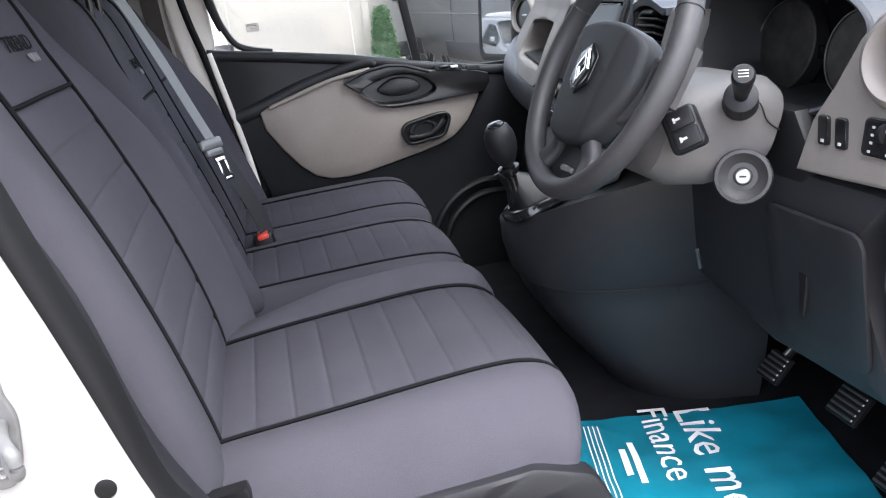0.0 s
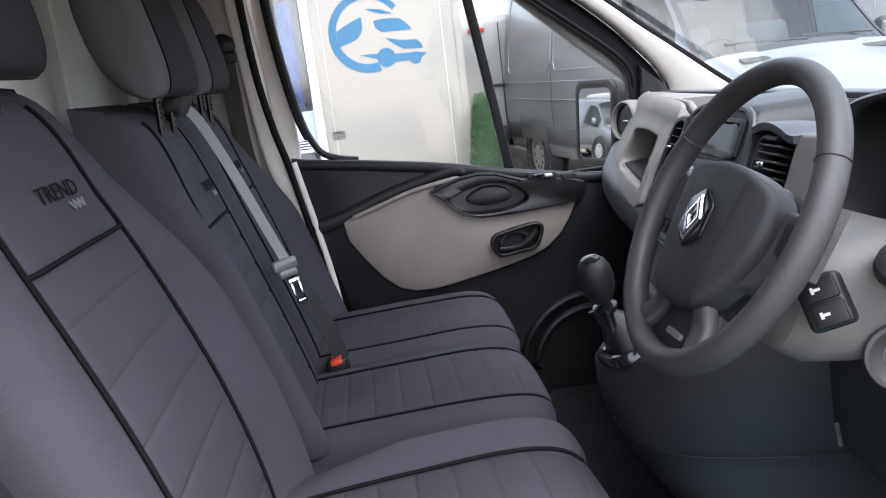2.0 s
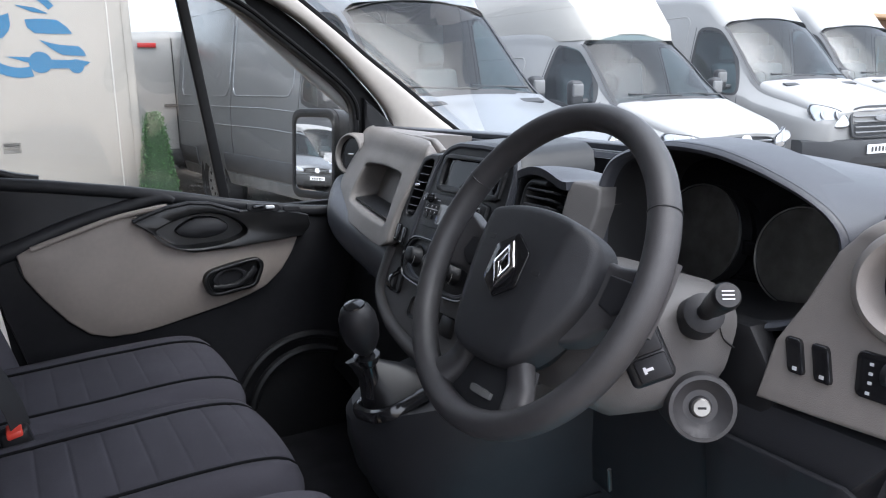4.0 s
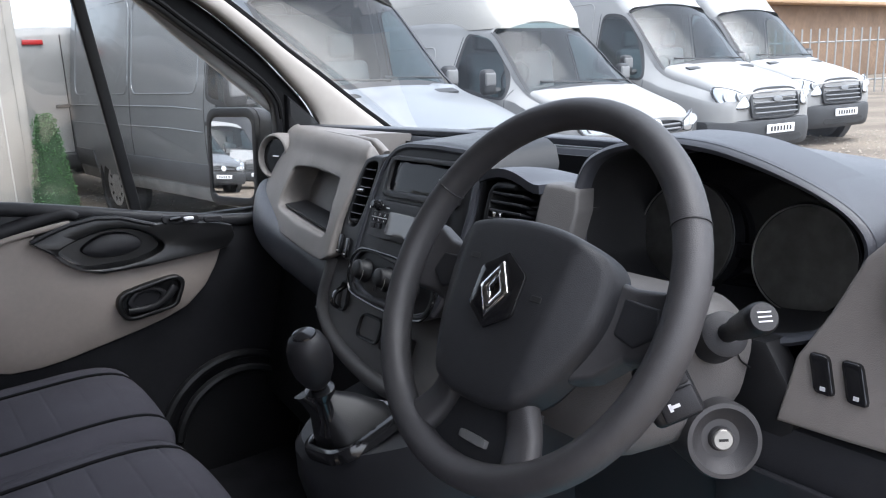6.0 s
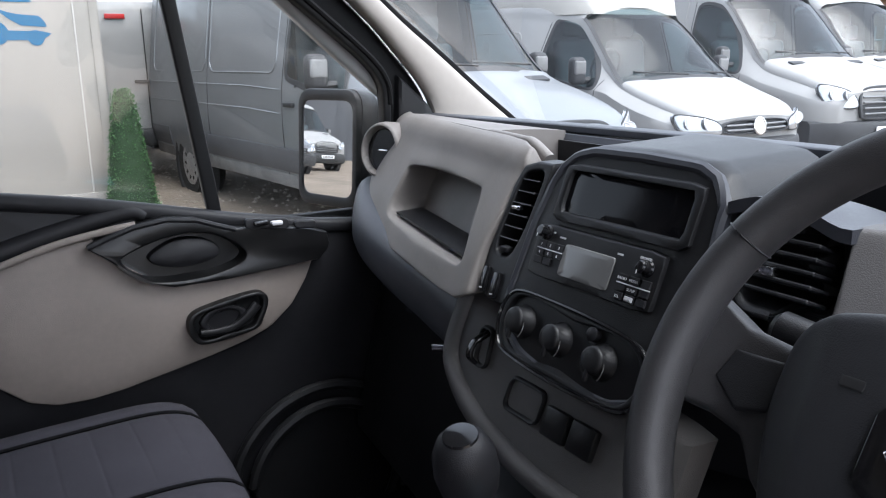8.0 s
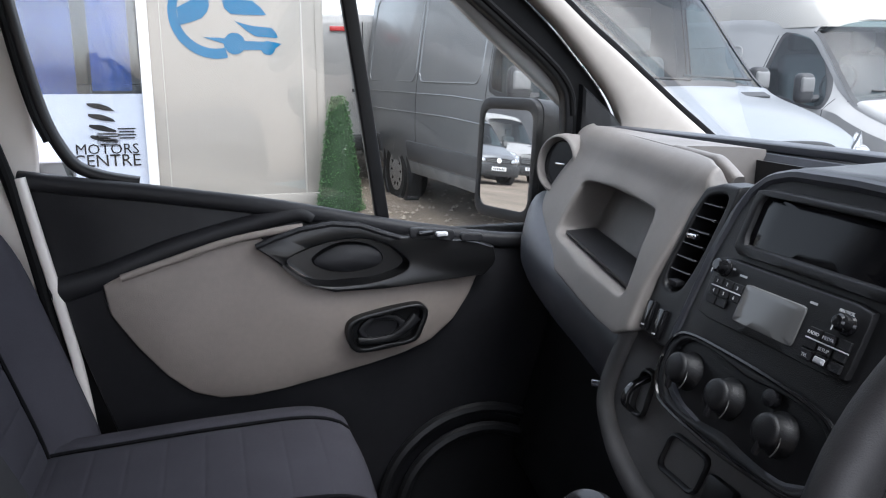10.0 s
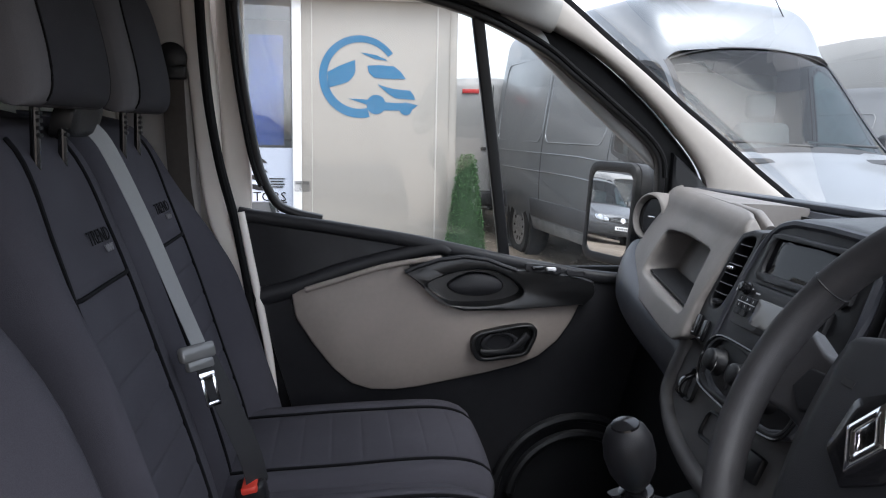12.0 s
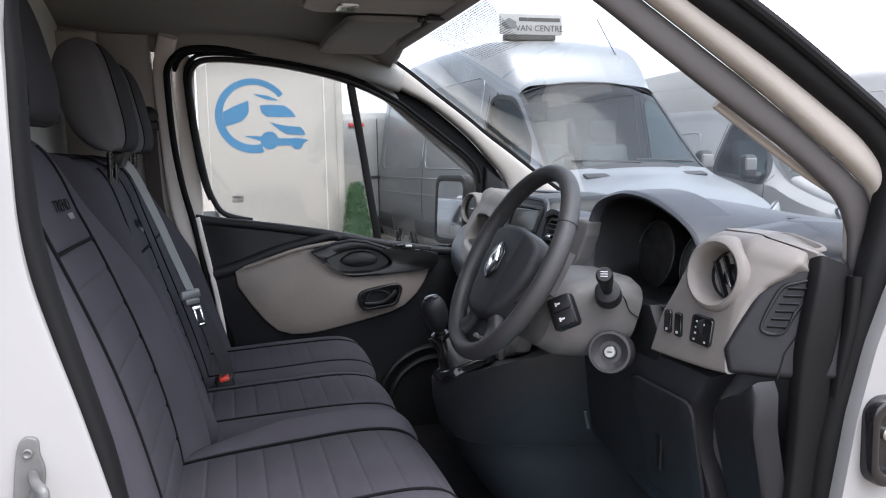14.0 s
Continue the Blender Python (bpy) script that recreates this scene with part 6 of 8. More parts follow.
for z, pl in levels:
    tr.append([Vector((p.x, p.y, z + 0.35 * max(0, -0.02 - p.y) * max(0, (z - 0.75) / 0.11) + 0.12 * max(0, p.x) * max(0, (z - 0.75) / 0.11))) for p in curve([(x, y, 0) for x, y in pl], 6)])
part("tunnel_cover", loft(tr), LOWERPL, dash, "dark moulded tunnel cover")
part("tunnel_seam", tube(curve([(0.005, -0.06, 0.746), (0.012, -0.117, 0.746), (0.075, -0.186, 0.746), (0.22, -0.2365, 0.746), (0.30, -0.25, 0.746)], 6), 0.0015, 5), BLACK2, dash)
part("tunnel_seam", tube(curve([(0.245, -0.236, 0.746), (0.262, -0.225, 0.68), (0.285, -0.205, 0.58), (0.31, -0.185, 0.50)], 5), 0.0015, 5), BLACK, dash)

# ---- steering wheel, column, stalks ----
WC, WN, WU = Vector((0.024, -0.43, 1.196)), Vector((-0.87, 0.0, 0.493)), Vector((0.493, 0, 0.87))
WS = Vector((0, 1, 0))
def wf(u, v, w):
    """u to the passenger side, v up the wheel, w towards the driver."""
    return WC + WS * u + WU * v + WN * w


wheel = thing("steering_wheel", (0.028, -0.43, 1.0), "dark grey three-spoke plastic steering wheel, straight ahead", "steering wheel")
rim_pts = [wf(0.184 * math.cos(a), 0.184 * math.sin(a), 0) for a in (2 * math.pi * k / 96 for k in range(96))]
part("rim", tube(rim_pts, 0.0158, 16, True, flat=1.12, up=WN), WHEELPL, wheel, "dark moulded rim")
for a in (28, 152):
    c, s = math.cos(radians(a)), math.sin(radians(a))
    part("rim_joint", tube([wf(0.184 * c + 0.0163 * math.cos(q) * c, 0.184 * s + 0.0163 * math.cos(q) * s, 0.018 * math.sin(q)) for q in (2 * math.pi * k / 24 for k in range(24))], 0.0007, 4, True, up=(c * 0.1, 1, s)), BLACK, wheel)
hub_o = round2([(0.105, -0.02), (0.107, 0.012), (0.103, 0.036), (0.085, 0.050), (0.045, 0.060), (0, 0.063), (-0.045, 0.060), (-0.085, 0.050), (-0.103, 0.036), (-0.107, 0.012), (-0.105, -0.02), (-0.09, -0.062), (-0.068, -0.098), (-0.04, -0.115), (0, -0.119), (0.04, -0.115), (0.068, -0.098), (0.09, -0.062)], 4)
hub_c = (0, -0.02)


def hubf(u, v, w):
    """A flat middle face with broad bevelled sides."""
    d = max(0.0, abs(u) - 0.066 - 0.12 * (v + 0.02))
    return wf(u, v, 0.026 + w - 0.55 * d - 0.6 * v * v - 0.25 * u * u)


part("airbag_cover", shell(hub_o, hubf, 0.03, 0.010, 200, hub_c, rings=14), HUBPL, wheel, "dark domed airbag cover with bevelled sides", sharp=60)
part("hub_back", loft([[wf(hub_c[0] + u * k, hub_c[1] + (v - hub_c[1]) * k, w) for u, v in hub_o] for k, w in ((0.985, -0.002), (0.99, -0.016), (0.93, -0.034), (0.6, -0.06))]), BLACK, wheel, "black hub shell behind the cover")
for s in (-1, 1):
    so = [(s * u, v) for u, v in ((0.085, 0.034), (0.115, 0.030), (0.150, 0.034), (0.182, 0.050), (0.184, 0.02), (0.182, -0.03), (0.155, -0.030), (0.128, -0.036), (0.105, -0.06), (0.085, -0.07), (0.08, -0.02))]
    part("spoke", shell(so, lambda u, v, w: wf(u, v, -0.006 - 0.012 * math.sin(math.pi * min(1, max(0, (abs(u) - 0.085) / 0.1))) + w), 0.022, 0.008, 140, (s * 0.128, 0.0)), WHEELPL, wheel, "broad side spoke", sharp=60)
    part("switch_field", shell([(s * u, v) for u, v in ((0.112, 0.018), (0.15, 0.016), (0.158, -0.006), (0.135, -0.022), (0.112, -0.016))], lambda u, v, w: wf(u, v, -0.014 + w), 0.006, 0.003, 60, (s * 0.132, 0.0)), HUBPL, wheel)
    part("spoke", strut([wf(s * 0.050, -0.098, -0.004), wf(s * 0.060, -0.128, -0.012), wf(s * 0.074, -0.155, -0.006), wf(s * 0.086, -0.172, 0.0)], lambda k: 0.030 + 0.016 * k, 0.024, WN, 8, 2.6), WHEELPL, wheel, "lower spoke")
part("lower_bridge", shell([(-0.062, -0.105), (0.062, -0.105), (0.078, -0.16), (0.05, -0.178), (0, -0.184), (-0.05, -0.178), (-0.078, -0.16)], lambda u, v, w: wf(u, v, -0.014 + w), 0.012, 0.004, 100, (0, -0.145)), HUBPL, wheel, "recessed web between the lower spokes", sharp=60)
part("trim_bar", plate(rrect(0.040, 0.010, 0.003, 3, (0.0, -0.152)), lambda u, v, w: wf(u, v, -0.014 + w), 0.005, 0.002, 32), LCD, wheel, "grey trim bar in the lower web")
for s in (-1, 1):
    part("cover_mark", plate(rrect(0.014, 0.006, 0.001, 2, (s * 0.05, 0.016 if s > 0 else -0.01)), lambda u, v, w: hubf(u, v, w), 0.0006, 0.0002, 16), MARKDARK, wheel)
bd = [(0, 0.038), (0.031, 0.02), (0.031, -0.02), (0, -0.038), (-0.031, -0.02), (-0.031, 0.02)]
lp = lambda u, v, w: wf(u, v - 0.012, 0.0262 + w)
logo = part("badge_plate", plate(bd, lp, 0.003, 0.001, 48, c=(0, 0)), GLOSS, wheel, "black six-sided badge plate")
part("badge", plate([(0, 0.028), (0.02, 0), (0, -0.028), (-0.02, 0)], lambda u, v, w: lp(u, v, 0.003 + w), 0.004, 0.002, 48, c=(0, 0), hole=[(0, 0.013), (0.009, 0), (0, -0.013), (-0.009, 0)], depth=0.004), CHROME, logo, "chrome diamond badge")
part("column_sleeve", lathe([(0.055, 0), (0.06, 0.03), (0.05, 0.05)], 32, frame_at(wf(0, -0.0, -0.09), WN)), BLACK, wheel)

column = thing("steering_column", (0.16, -0.46, 1.0), "mid-grey steering column cowl with ignition and switches", "steering column")
cr = []
for x, y0, y1, z0, z1, r in ((0.045, -0.515, -0.34, 1.075, 1.15, 0.03), (0.06, -0.535, -0.325, 1.05, 1.16, 0.04), (0.10, -0.545, -0.315, 1.03, 1.168, 0.045), (0.16, -0.545, -0.315, 1.022, 1.17, 0.045), (0.205, -0.55, -0.315, 1.03, 1.165, 0.045), (0.225, -0.55, -0.315, 1.04, 1.15, 0.04)):
    cr.append([Vector((x + 0.35 * (zz - 1.1), yy, zz)) for yy, zz in rrect(y1 - y0, z1 - z0, r, 6, ((y0 + y1) / 2, (z0 + z1) / 2))])
part("cowl", loft(cr), DIMGREY, column, "mid-grey plastic cowl")
part("cowl_split", tube(curve([(0.15, -0.547, 1.15), (0.19, -0.551, 1.14), (0.205, -0.553, 1.11), (0.225, -0.552, 1.095)], 5), 0.0012, 5), BLACK, column)
km = frame_at((0.163, -0.562, 1.041), (-0.55, -0.8, 0.22))
part("ignition_ring", lathe([(0.038, -0.06), (0.0385, 0.008), (0.0365, 0.014), (0.032, 0.0145), (0.028, 0.009), (0.019, 0.002), (0.0125, 0.002), (0.011, 0.006)], 48, km), WHEELPL, column, "grey ring round the ignition lock")
lock = part("ignition_lock", lathe([(0.0105, -0.004), (0.0105, 0.009), (0.009, 0.0105), (0.003, 0.0105)], 28, km), STEEL, column, "steel ignition lock")
part("key_slot", moved(box((0, 0, 0.011), (0.0025, 0.009, 0.001), 0), km), BLACK, lock)
smx = frame_at((0.072, -0.568, 1.12), (-0.72, -0.62, 0.25), (-0.3, 0.3, 0.9))
sp = part("audio_switch", moved(box((0, 0, 0), (0.058, 0.046, 0.026), 0.007, 3), smx), BLACK, column, "black audio switch block")
for k in (-0.0135, 0.0135):
    part("button", moved(box((k, -0.004, 0.013), (0.025, 0.034, 0.007), 0.003, 2), smx), BLACK2, sp)
    part("print_arrow", moved(merge(box((k, 0.004, 0.0168), (0.007, 0.003, 0.0004), 0), box((k, 0.0, 0.0168), (0.003, 0.009, 0.0004), 0)), smx), MARK, sp)
st0, st1 = Vector((0.148, -0.578, 1.158)), Vector((0.115, -0.632, 1.193))
sdir = (st1 - st0).normalized()
part("stalk", lathe([(0.009, -0.05), (0.009, 0.01), (0.0115, 0.02), (0.0135, 0.045), (0.0145, 0.062), (0.014, 0.068), (0.012, 0.071), (0.003, 0.0715)], 28, frame_at(st0, sdir)), BLACK, column, "black indicator stalk with ribbed end")
part("stalk_boot", lathe([(0.024, -0.03), (0.022, 0.0), (0.014, 0.004)], 24, frame_at(st0 - sdir * 0.01, sdir)), BLACK2, column)
for a in (0, 1, 2):
    part("print_bar", moved(box((-0.004 + 0.004 * a, 0, 0.0722), (0.0012, 0.012, 0.0004), 0), frame_at(st0, sdir)), MARK, column)
part("wiper_stalk", lathe([(0.009, 0), (0.009, 0.06), (0.014, 0.075), (0.015, 0.12), (0.011, 0.125)], 20, frame_at((0.16, -0.36, 1.17), (-0.1, 1, 0.12))), BLACK, column, "black wiper stalk")

# ---- gear lever ----
gear = thing("gear_lever", (0.0, -0.02, 0.86), "black gear lever with round knob and leather gaiter", "gear lever")
gb = rrect(0.14, 0.145, 0.045, 6)
gmx = frame_at((0.05, -0.035, 0.884), (-0.30, 0.24, 1), (1, 0, 0))
gfz = lambda u, v, w: gmx @ Vector((u, v, w))
part("bezel", plate(gb, gfz, 0.02, 0.008, 72, hole=rrect(0.108, 0.113, 0.035, 6), depth=0.015), GLOSS, gear, "gloss black gaiter surround")
part("gaiter", loft([[gfz(c[0] + (u - c[0]) * k, v * k, h) for u, v in rrect(0.106, 0.111, 0.03, 6)] for c, k, h in (((0, 0), 1.0, 0.008), ((-0.01, 0), 0.92, 0.03), ((-0.03, 0), 0.62, 0.06), ((-0.05, 0), 0.36, 0.085), ((-0.06, 0), 0.26, 0.098))]), BLACK, gear, "creased leather gaiter")
kt = Vector((-0.032, -0.062, 1.05))
k0 = Vector((0.004, -0.043, 0.91))
kd = (kt - k0).normalized()
part("shaft", lathe([(0.018, 0), (0.014, 0.012), (0.011, 0.02), (0.011, 0.055), (0.016, 0.06), (0.016, 0.066), (0.012, 0.068), (0.011, 0.09)], 24, frame_at(k0, kd)), GLOSS, gear)
part("knob", lathe([(0.012, 0.08), (0.019, 0.088), (0.027, 0.105), (0.0305, 0.125), (0.029, 0.145), (0.023, 0.159), (0.014, 0.166), (0.003, 0.168)], 36, frame_at(k0, kd)), BLACK2, gear, "dark rounded knob")
part("reverse_collar", lathe([(0.012, 0.066), (0.021, 0.068), (0.021, 0.074), (0.012, 0.078)], 24, frame_at(k0, kd)), GLOSS, gear)
part("knob_cap", lathe([(0.017, 0.1625), (0.016, 0.1665), (0.003, 0.169)], 28, frame_at(k0, kd)), GLOSS, gear)

# ---- pedals ----
for yy, xx, zz, w in ((-0.293, 0.42, 0.558, 0.06), (-0.483, 0.43, 0.575, 0.07), (-0.59, 0.43, 0.50, 0.05)):
    pedal = thing("pedal", (xx, yy, zz), "worn metal pedal with ribbed rubber pad", "pedal", "driver's pedals")
    pm = frame_at((xx, yy, zz), (-0.75, 0, 0.66), (0.66, 0, 0.75))
    part("pad", moved(box((0, 0, 0), (0.06, w, 0.012), 0.004, 2), pm), BLACK, pedal)
    for k in range(5):
        part("rib", moved(box((-0.022 + 0.011 * k, 0, 0.0075), (0.005, w * 0.86, 0.004), 0.001, 1), pm), STEEL, pedal)
    part("arm", strut([pm @ Vector((0.02, 0, -0.006)), (xx + 0.09, yy, zz + 0.1), (xx + 0.12, yy, zz + 0.3)], 0.02, 0.01, (0, 1, 0)), STEEL, pedal)

# ---- paper mat on the driver's floor ----
mat_c = Vector((0.20, -0.42, 0.462))
def pm_f(u, v, w):
    x, y = mat_c.x + 0.97 * u + 0.23 * v, mat_c.y - 0.23 * u + 0.97 * v
    z = 0.456 + 0.02 * max(0, x - 0.28) * 8 * max(0, x - 0.28) + 0.007 * noise.noise(Vector((x * 16, y * 16, 2))) + 0.006 * abs(noise.noise(Vector((x * 5, y * 7, 5)))) + w
    return Vector((x, y, z))


paper = thing("paper_floor_mat", mat_c, "crumpled teal paper floor mat with white print on the driver's floor", "paper mat")
part("sheet", surf(pm_f, steps(-0.27, 0.25, 40), steps(-0.40, 0.21, 44), 0.0012), PAPER, paper)
def words(txt, size, u, v, rot=-90):
    ob = letters("print", txt, size, Matrix(), INK, paper)
    me = ob.data
    ca, sa = math.cos(radians(rot)), math.sin(radians(rot))
    for vt in me.vertices:
        a, b = vt.co.x, vt.co.y
        vt.co = pm_f(u + a * ca - b * sa, v + a * sa + b * ca, 0.003 + vt.co.z)
    return ob


words("Like me", 0.105, 0.025, 0.052)
words("Finance", 0.082, -0.052, 0.108 - 0.0)
for k, (u, l) in enumerate(((-0.118, 0.13), (-0.138, 0.08))):
    ob = part("print_bar", surf(lambda a, b, w: pm_f(u + a, 0.05 + b, 0.0035), steps(-0.006, 0.006, 2), steps(-l / 2, l / 2, 16)), INK, paper, "white printed bar")
for k in range(4):
    ob = part("print_bar", surf(lambda a, b, w: pm_f(-0.195 + 0.009 * k + a, -0.06 + b, 0.0035), steps(-0.0012, 0.0012, 1), steps(-0.22, 0.24, 30)), INK, paper, "thin line of unreadable print")
# ---- yard ----
ground = part("ground", surf(lambda u, v, w: Vector((u, v, 0.012 * noise.noise(Vector((u * 0.4, v * 0.4, 0))) if abs(u) < 40 and abs(v) < 40 else 0)), sorted(set(steps(-14, 26, 60) + [-900, -300, -100, -50, 60, 120, 300, 900])), sorted(set(steps(-10, 24, 50) + [-900, -300, -100, -40, 60, 120, 300, 900]))), GRAVEL)
tagged(ground, "brown gravel yard with darker damp patches", "ground", kind="structure")
gr = bmesh.new()
rg = random.Random(4)
for k in range(5200):
    x, y = rg.uniform(-3, 14), rg.uniform(1.6, 11)
    r = rg.uniform(0.012, 0.035)
    c = Vector((x, y, 0.012 * noise.noise(Vector((x * 0.4, y * 0.4, 0))) + r * 0.25))
    vs = [gr.verts.new(c + Vector((r * dx * rg.uniform(0.7, 1.2), r * dy_ * rg.uniform(0.7, 1.2), r * dz * 0.7))) for dx, dy_, dz in ((1, 0, 0), (0, 1, 0), (-1, 0, 0), (0, -1, 0), (0, 0, 1))]
    for a, b in ((0, 1), (1, 2), (2, 3), (3, 0)):
        gr.faces.new((vs[a], vs[b], vs[4]))
stones = part("gravel_stones", gr, mat("gravel_stone", (0.3, 0.26, 0.21), 0.9, 0, 0.5, 20), smooth=False)
tagged(stones, "loose gravel stones on the yard", "gravel", kind="stuff")

# ---- site cabin with the round vehicle sign ----
cabin = thing("site_cabin", (-1.5, 8.5, 0), "cream steel site cabin with glazed entrance and round sign", "cabin")
CY = 7.3
part("wall", box((0.02, CY + 0.04, 1.36), (1.6, 0.08, 2.6), 0.008), CABIN, cabin, "cream steel front wall")
part("wall", box((0.78, CY + 1.35, 1.36), (0.08, 2.6, 2.6), 0.008), CABIN, cabin)
part("wall", box((-2.2, CY + 2.65, 1.36), (6.0, 0.08, 2.6), 0.008), CABIN, cabin)
part("wall", box((-5.16, CY + 1.35, 1.36), (0.08, 2.6, 2.6), 0.008), CABIN, cabin)
part("corner_post", box((0.775, CY - 0.004, 1.36), (0.07, 0.012, 2.6), 0.004), CABIN, cabin)
part("panel_joint", box((0.61, CY - 0.002, 1.36), (0.014, 0.01, 2.6), 0.002), mat("joint_grey", (0.5, 0.48, 0.45), 0.6), cabin)
part("panel_joint", box((-0.66, CY - 0.002, 1.36), (0.008, 0.008, 2.6), 0.002), bpy.data.materials["joint_grey"], cabin)
part("base_rail", box((0.0, CY - 0.012, 0.13), (1.66, 0.05, 0.14), 0.006), CABIN, cabin)
part("roof", box((-2.2, CY + 1.3, 2.72), (6.2, 2.9, 0.12), 0.02), WHITEPL, cabin)
part("door_post", box((-0.81, CY, 1.36), (0.09, 0.10, 2.6), 0.008), WHITEPL, cabin, "white plastic door post")
part("door_post", box((-2.6, CY, 1.36), (0.09, 0.10, 2.6), 0.008), WHITEPL, cabin, "white plastic door post")
part("wall", box((-3.9, CY + 0.04, 1.36), (2.5, 0.08, 2.6), 0.008), CABIN, cabin)
pane2 = part("glazing", box((-1.7, CY + 0.03, 1.36), (1.75, 0.012, 2.6), 0.002), glass("cabin_glass", (0.8, 0.85, 0.9), 1.0, 0.12), cabin, "tall entrance glazing")
pane2.visible_shadow = False
part("film", box((-1.7, CY + 0.018, 0.60), (1.74, 0.004, 1.15), 0), mat("frosted_film", (0.42, 0.46, 0.55), 0.5, 0, 0.05, 6), cabin, "frosted film on the lower glazing")
# Plain blue panels that give the upper glazing its blue.
part("blue_panel", box((-1.12, CY + 0.10, 1.75), (0.34, 0.01, 1.1), 0.002), NAVY, cabin, "blue panel inside the glazing")
part("blue_panel", box((-1.9, CY + 0.30, 1.6), (0.9, 0.02, 1.0), 0.002), NAVY, cabin, "wider blue panel further inside the glazing")
part("inner_wall", box((-1.7, CY + 1.4, 1.36), (1.7, 0.05, 2.5), 0.01), mat("cabin_lining", (0.35, 0.32, 0.28), 0.8, 0, 0.2, 3), cabin)
part("counter", box((-1.6, CY + 0.9, 0.8), (1.4, 0.5, 0.9), 0.02), mat("dark_counter", (0.06, 0.05, 0.045), 0.6, 0, 0.2, 3), cabin)


def cab_f(cx, cz, k, lift=0.0):
    return lambda u, v, w: Vector((cx + k * u, CY - lift - w, cz + k * v))


def arc_band(r0, r1, a0, a1, n=30, taper=0.0):
    out, inn = [], []
    for i in range(n + 1):
        t = i / n
        a = radians(a0 + (a1 - a0) * t)
        d = (r1 - r0) * (1 - taper * t)
        out.append((r1 * math.cos(a), r1 * math.sin(a)))
        inn.append(((r1 - d) * math.cos(a), (r1 - d) * math.sin(a)))
    return out, inn


def band(out, inn, f, thick):
    rings = []
    for (a, b), (c, d) in zip(out, inn):
        rings.append([f(a, b, 0), f(a, b, thick), f(c, d, thick), f(c, d, 0)])
    return loft(rings)


sign = thing("wall_sign", (-0.1, CY, 1.9), "blue round sign of a stylised vehicle on the cabin wall", "sign")
SF = cab_f(-0.177, 1.904, 0.412, 0.001)
part("ring", band(*arc_band(0.77, 1.0, 284, 36, 40, 0.35), SF, 0.004), BLUE, sign, "blue broken ring")
for sh in ([(-0.8, 0.1), (-0.5, 0.26), (-0.12, 0.41), (-0.11, 0.15), (-0.16, 0.02), (-0.28, -0.12), (-0.5, -0.2), (-0.78, -0.28)],
           [(0.17, 0.28), (0.5, 0.3), (0.84, 0.28), (1.02, 0.14), (1.14, -0.03), (0.7, -0.03), (0.36, -0.02), (0.22, 0.1)],
           [(0.42, -0.16), (0.6, -0.22), (0.84, -0.27), (1.24, -0.30), (1.33, -0.40), (1.38, -0.53), (0.88, -0.5), (0.68, -0.38)],
           [(-0.04, 0.6), (0.4, 0.54), (0.72, 0.40), (0.36, 0.44)],
           [(-0.44, -0.48), (0.2, -0.55), (0.6, -0.60), (1.5, -0.62), (1.34, -0.74), (1.2, -0.80), (0.5, -0.80), (0.2, -0.68)],
           [(0.40 + 0.24 * math.cos(k * math.pi / 12), -0.66 + 0.24 * math.sin(k * math.pi / 12)) for k in range(24)],
           [(1.14 + 0.16 * math.cos(k * math.pi / 12), -0.75 + 0.16 * math.sin(k * math.pi / 12)) for k in range(24)]):
    part("shape", plate(sh, SF, 0.004 if len(sh) < 12 else 0.0046, 0.001, 90, c=centre(sh)), BLUE, sign)
decal = thing("window_decal", (-1.2, CY, 0.8), "dark swoosh decal with lettering on the glazing", "decal")
DF = cab_f(-1.28, 0.9, 0.23, -0.012)
for k in range(4):
    y0 = 0.85 - 0.42 * k
    sh = [(-0.4, y0), (0.2, y0 - 0.02), (0.55, y0 - 0.16), (0.75 + 0.1 * k, y0 - 0.34), (0.3, y0 - 0.28), (-0.1, y0 - 0.18)]
    part("shape", plate(sh, DF, 0.003, 0.001, 40), BLACK, decal)
tm = lambda x, z: frame_at((x, CY + 0.008, z), (0, -1, 0), (1, 0, 0))
letters("lettering", "MOTORS", 0.135, tm(-1.20, 0.672), GLOSS, decal)
letters("lettering", "CENTRE", 0.16, tm(-1.21, 0.565), GLOSS, decal)
for k in range(4):
    part("print_bar", box((-1.02, CY + 0.01, 0.86 - 0.028 * k), (0.16 - 0.03 * (k % 2), 0.003, 0.012), 0), BLACK, decal)

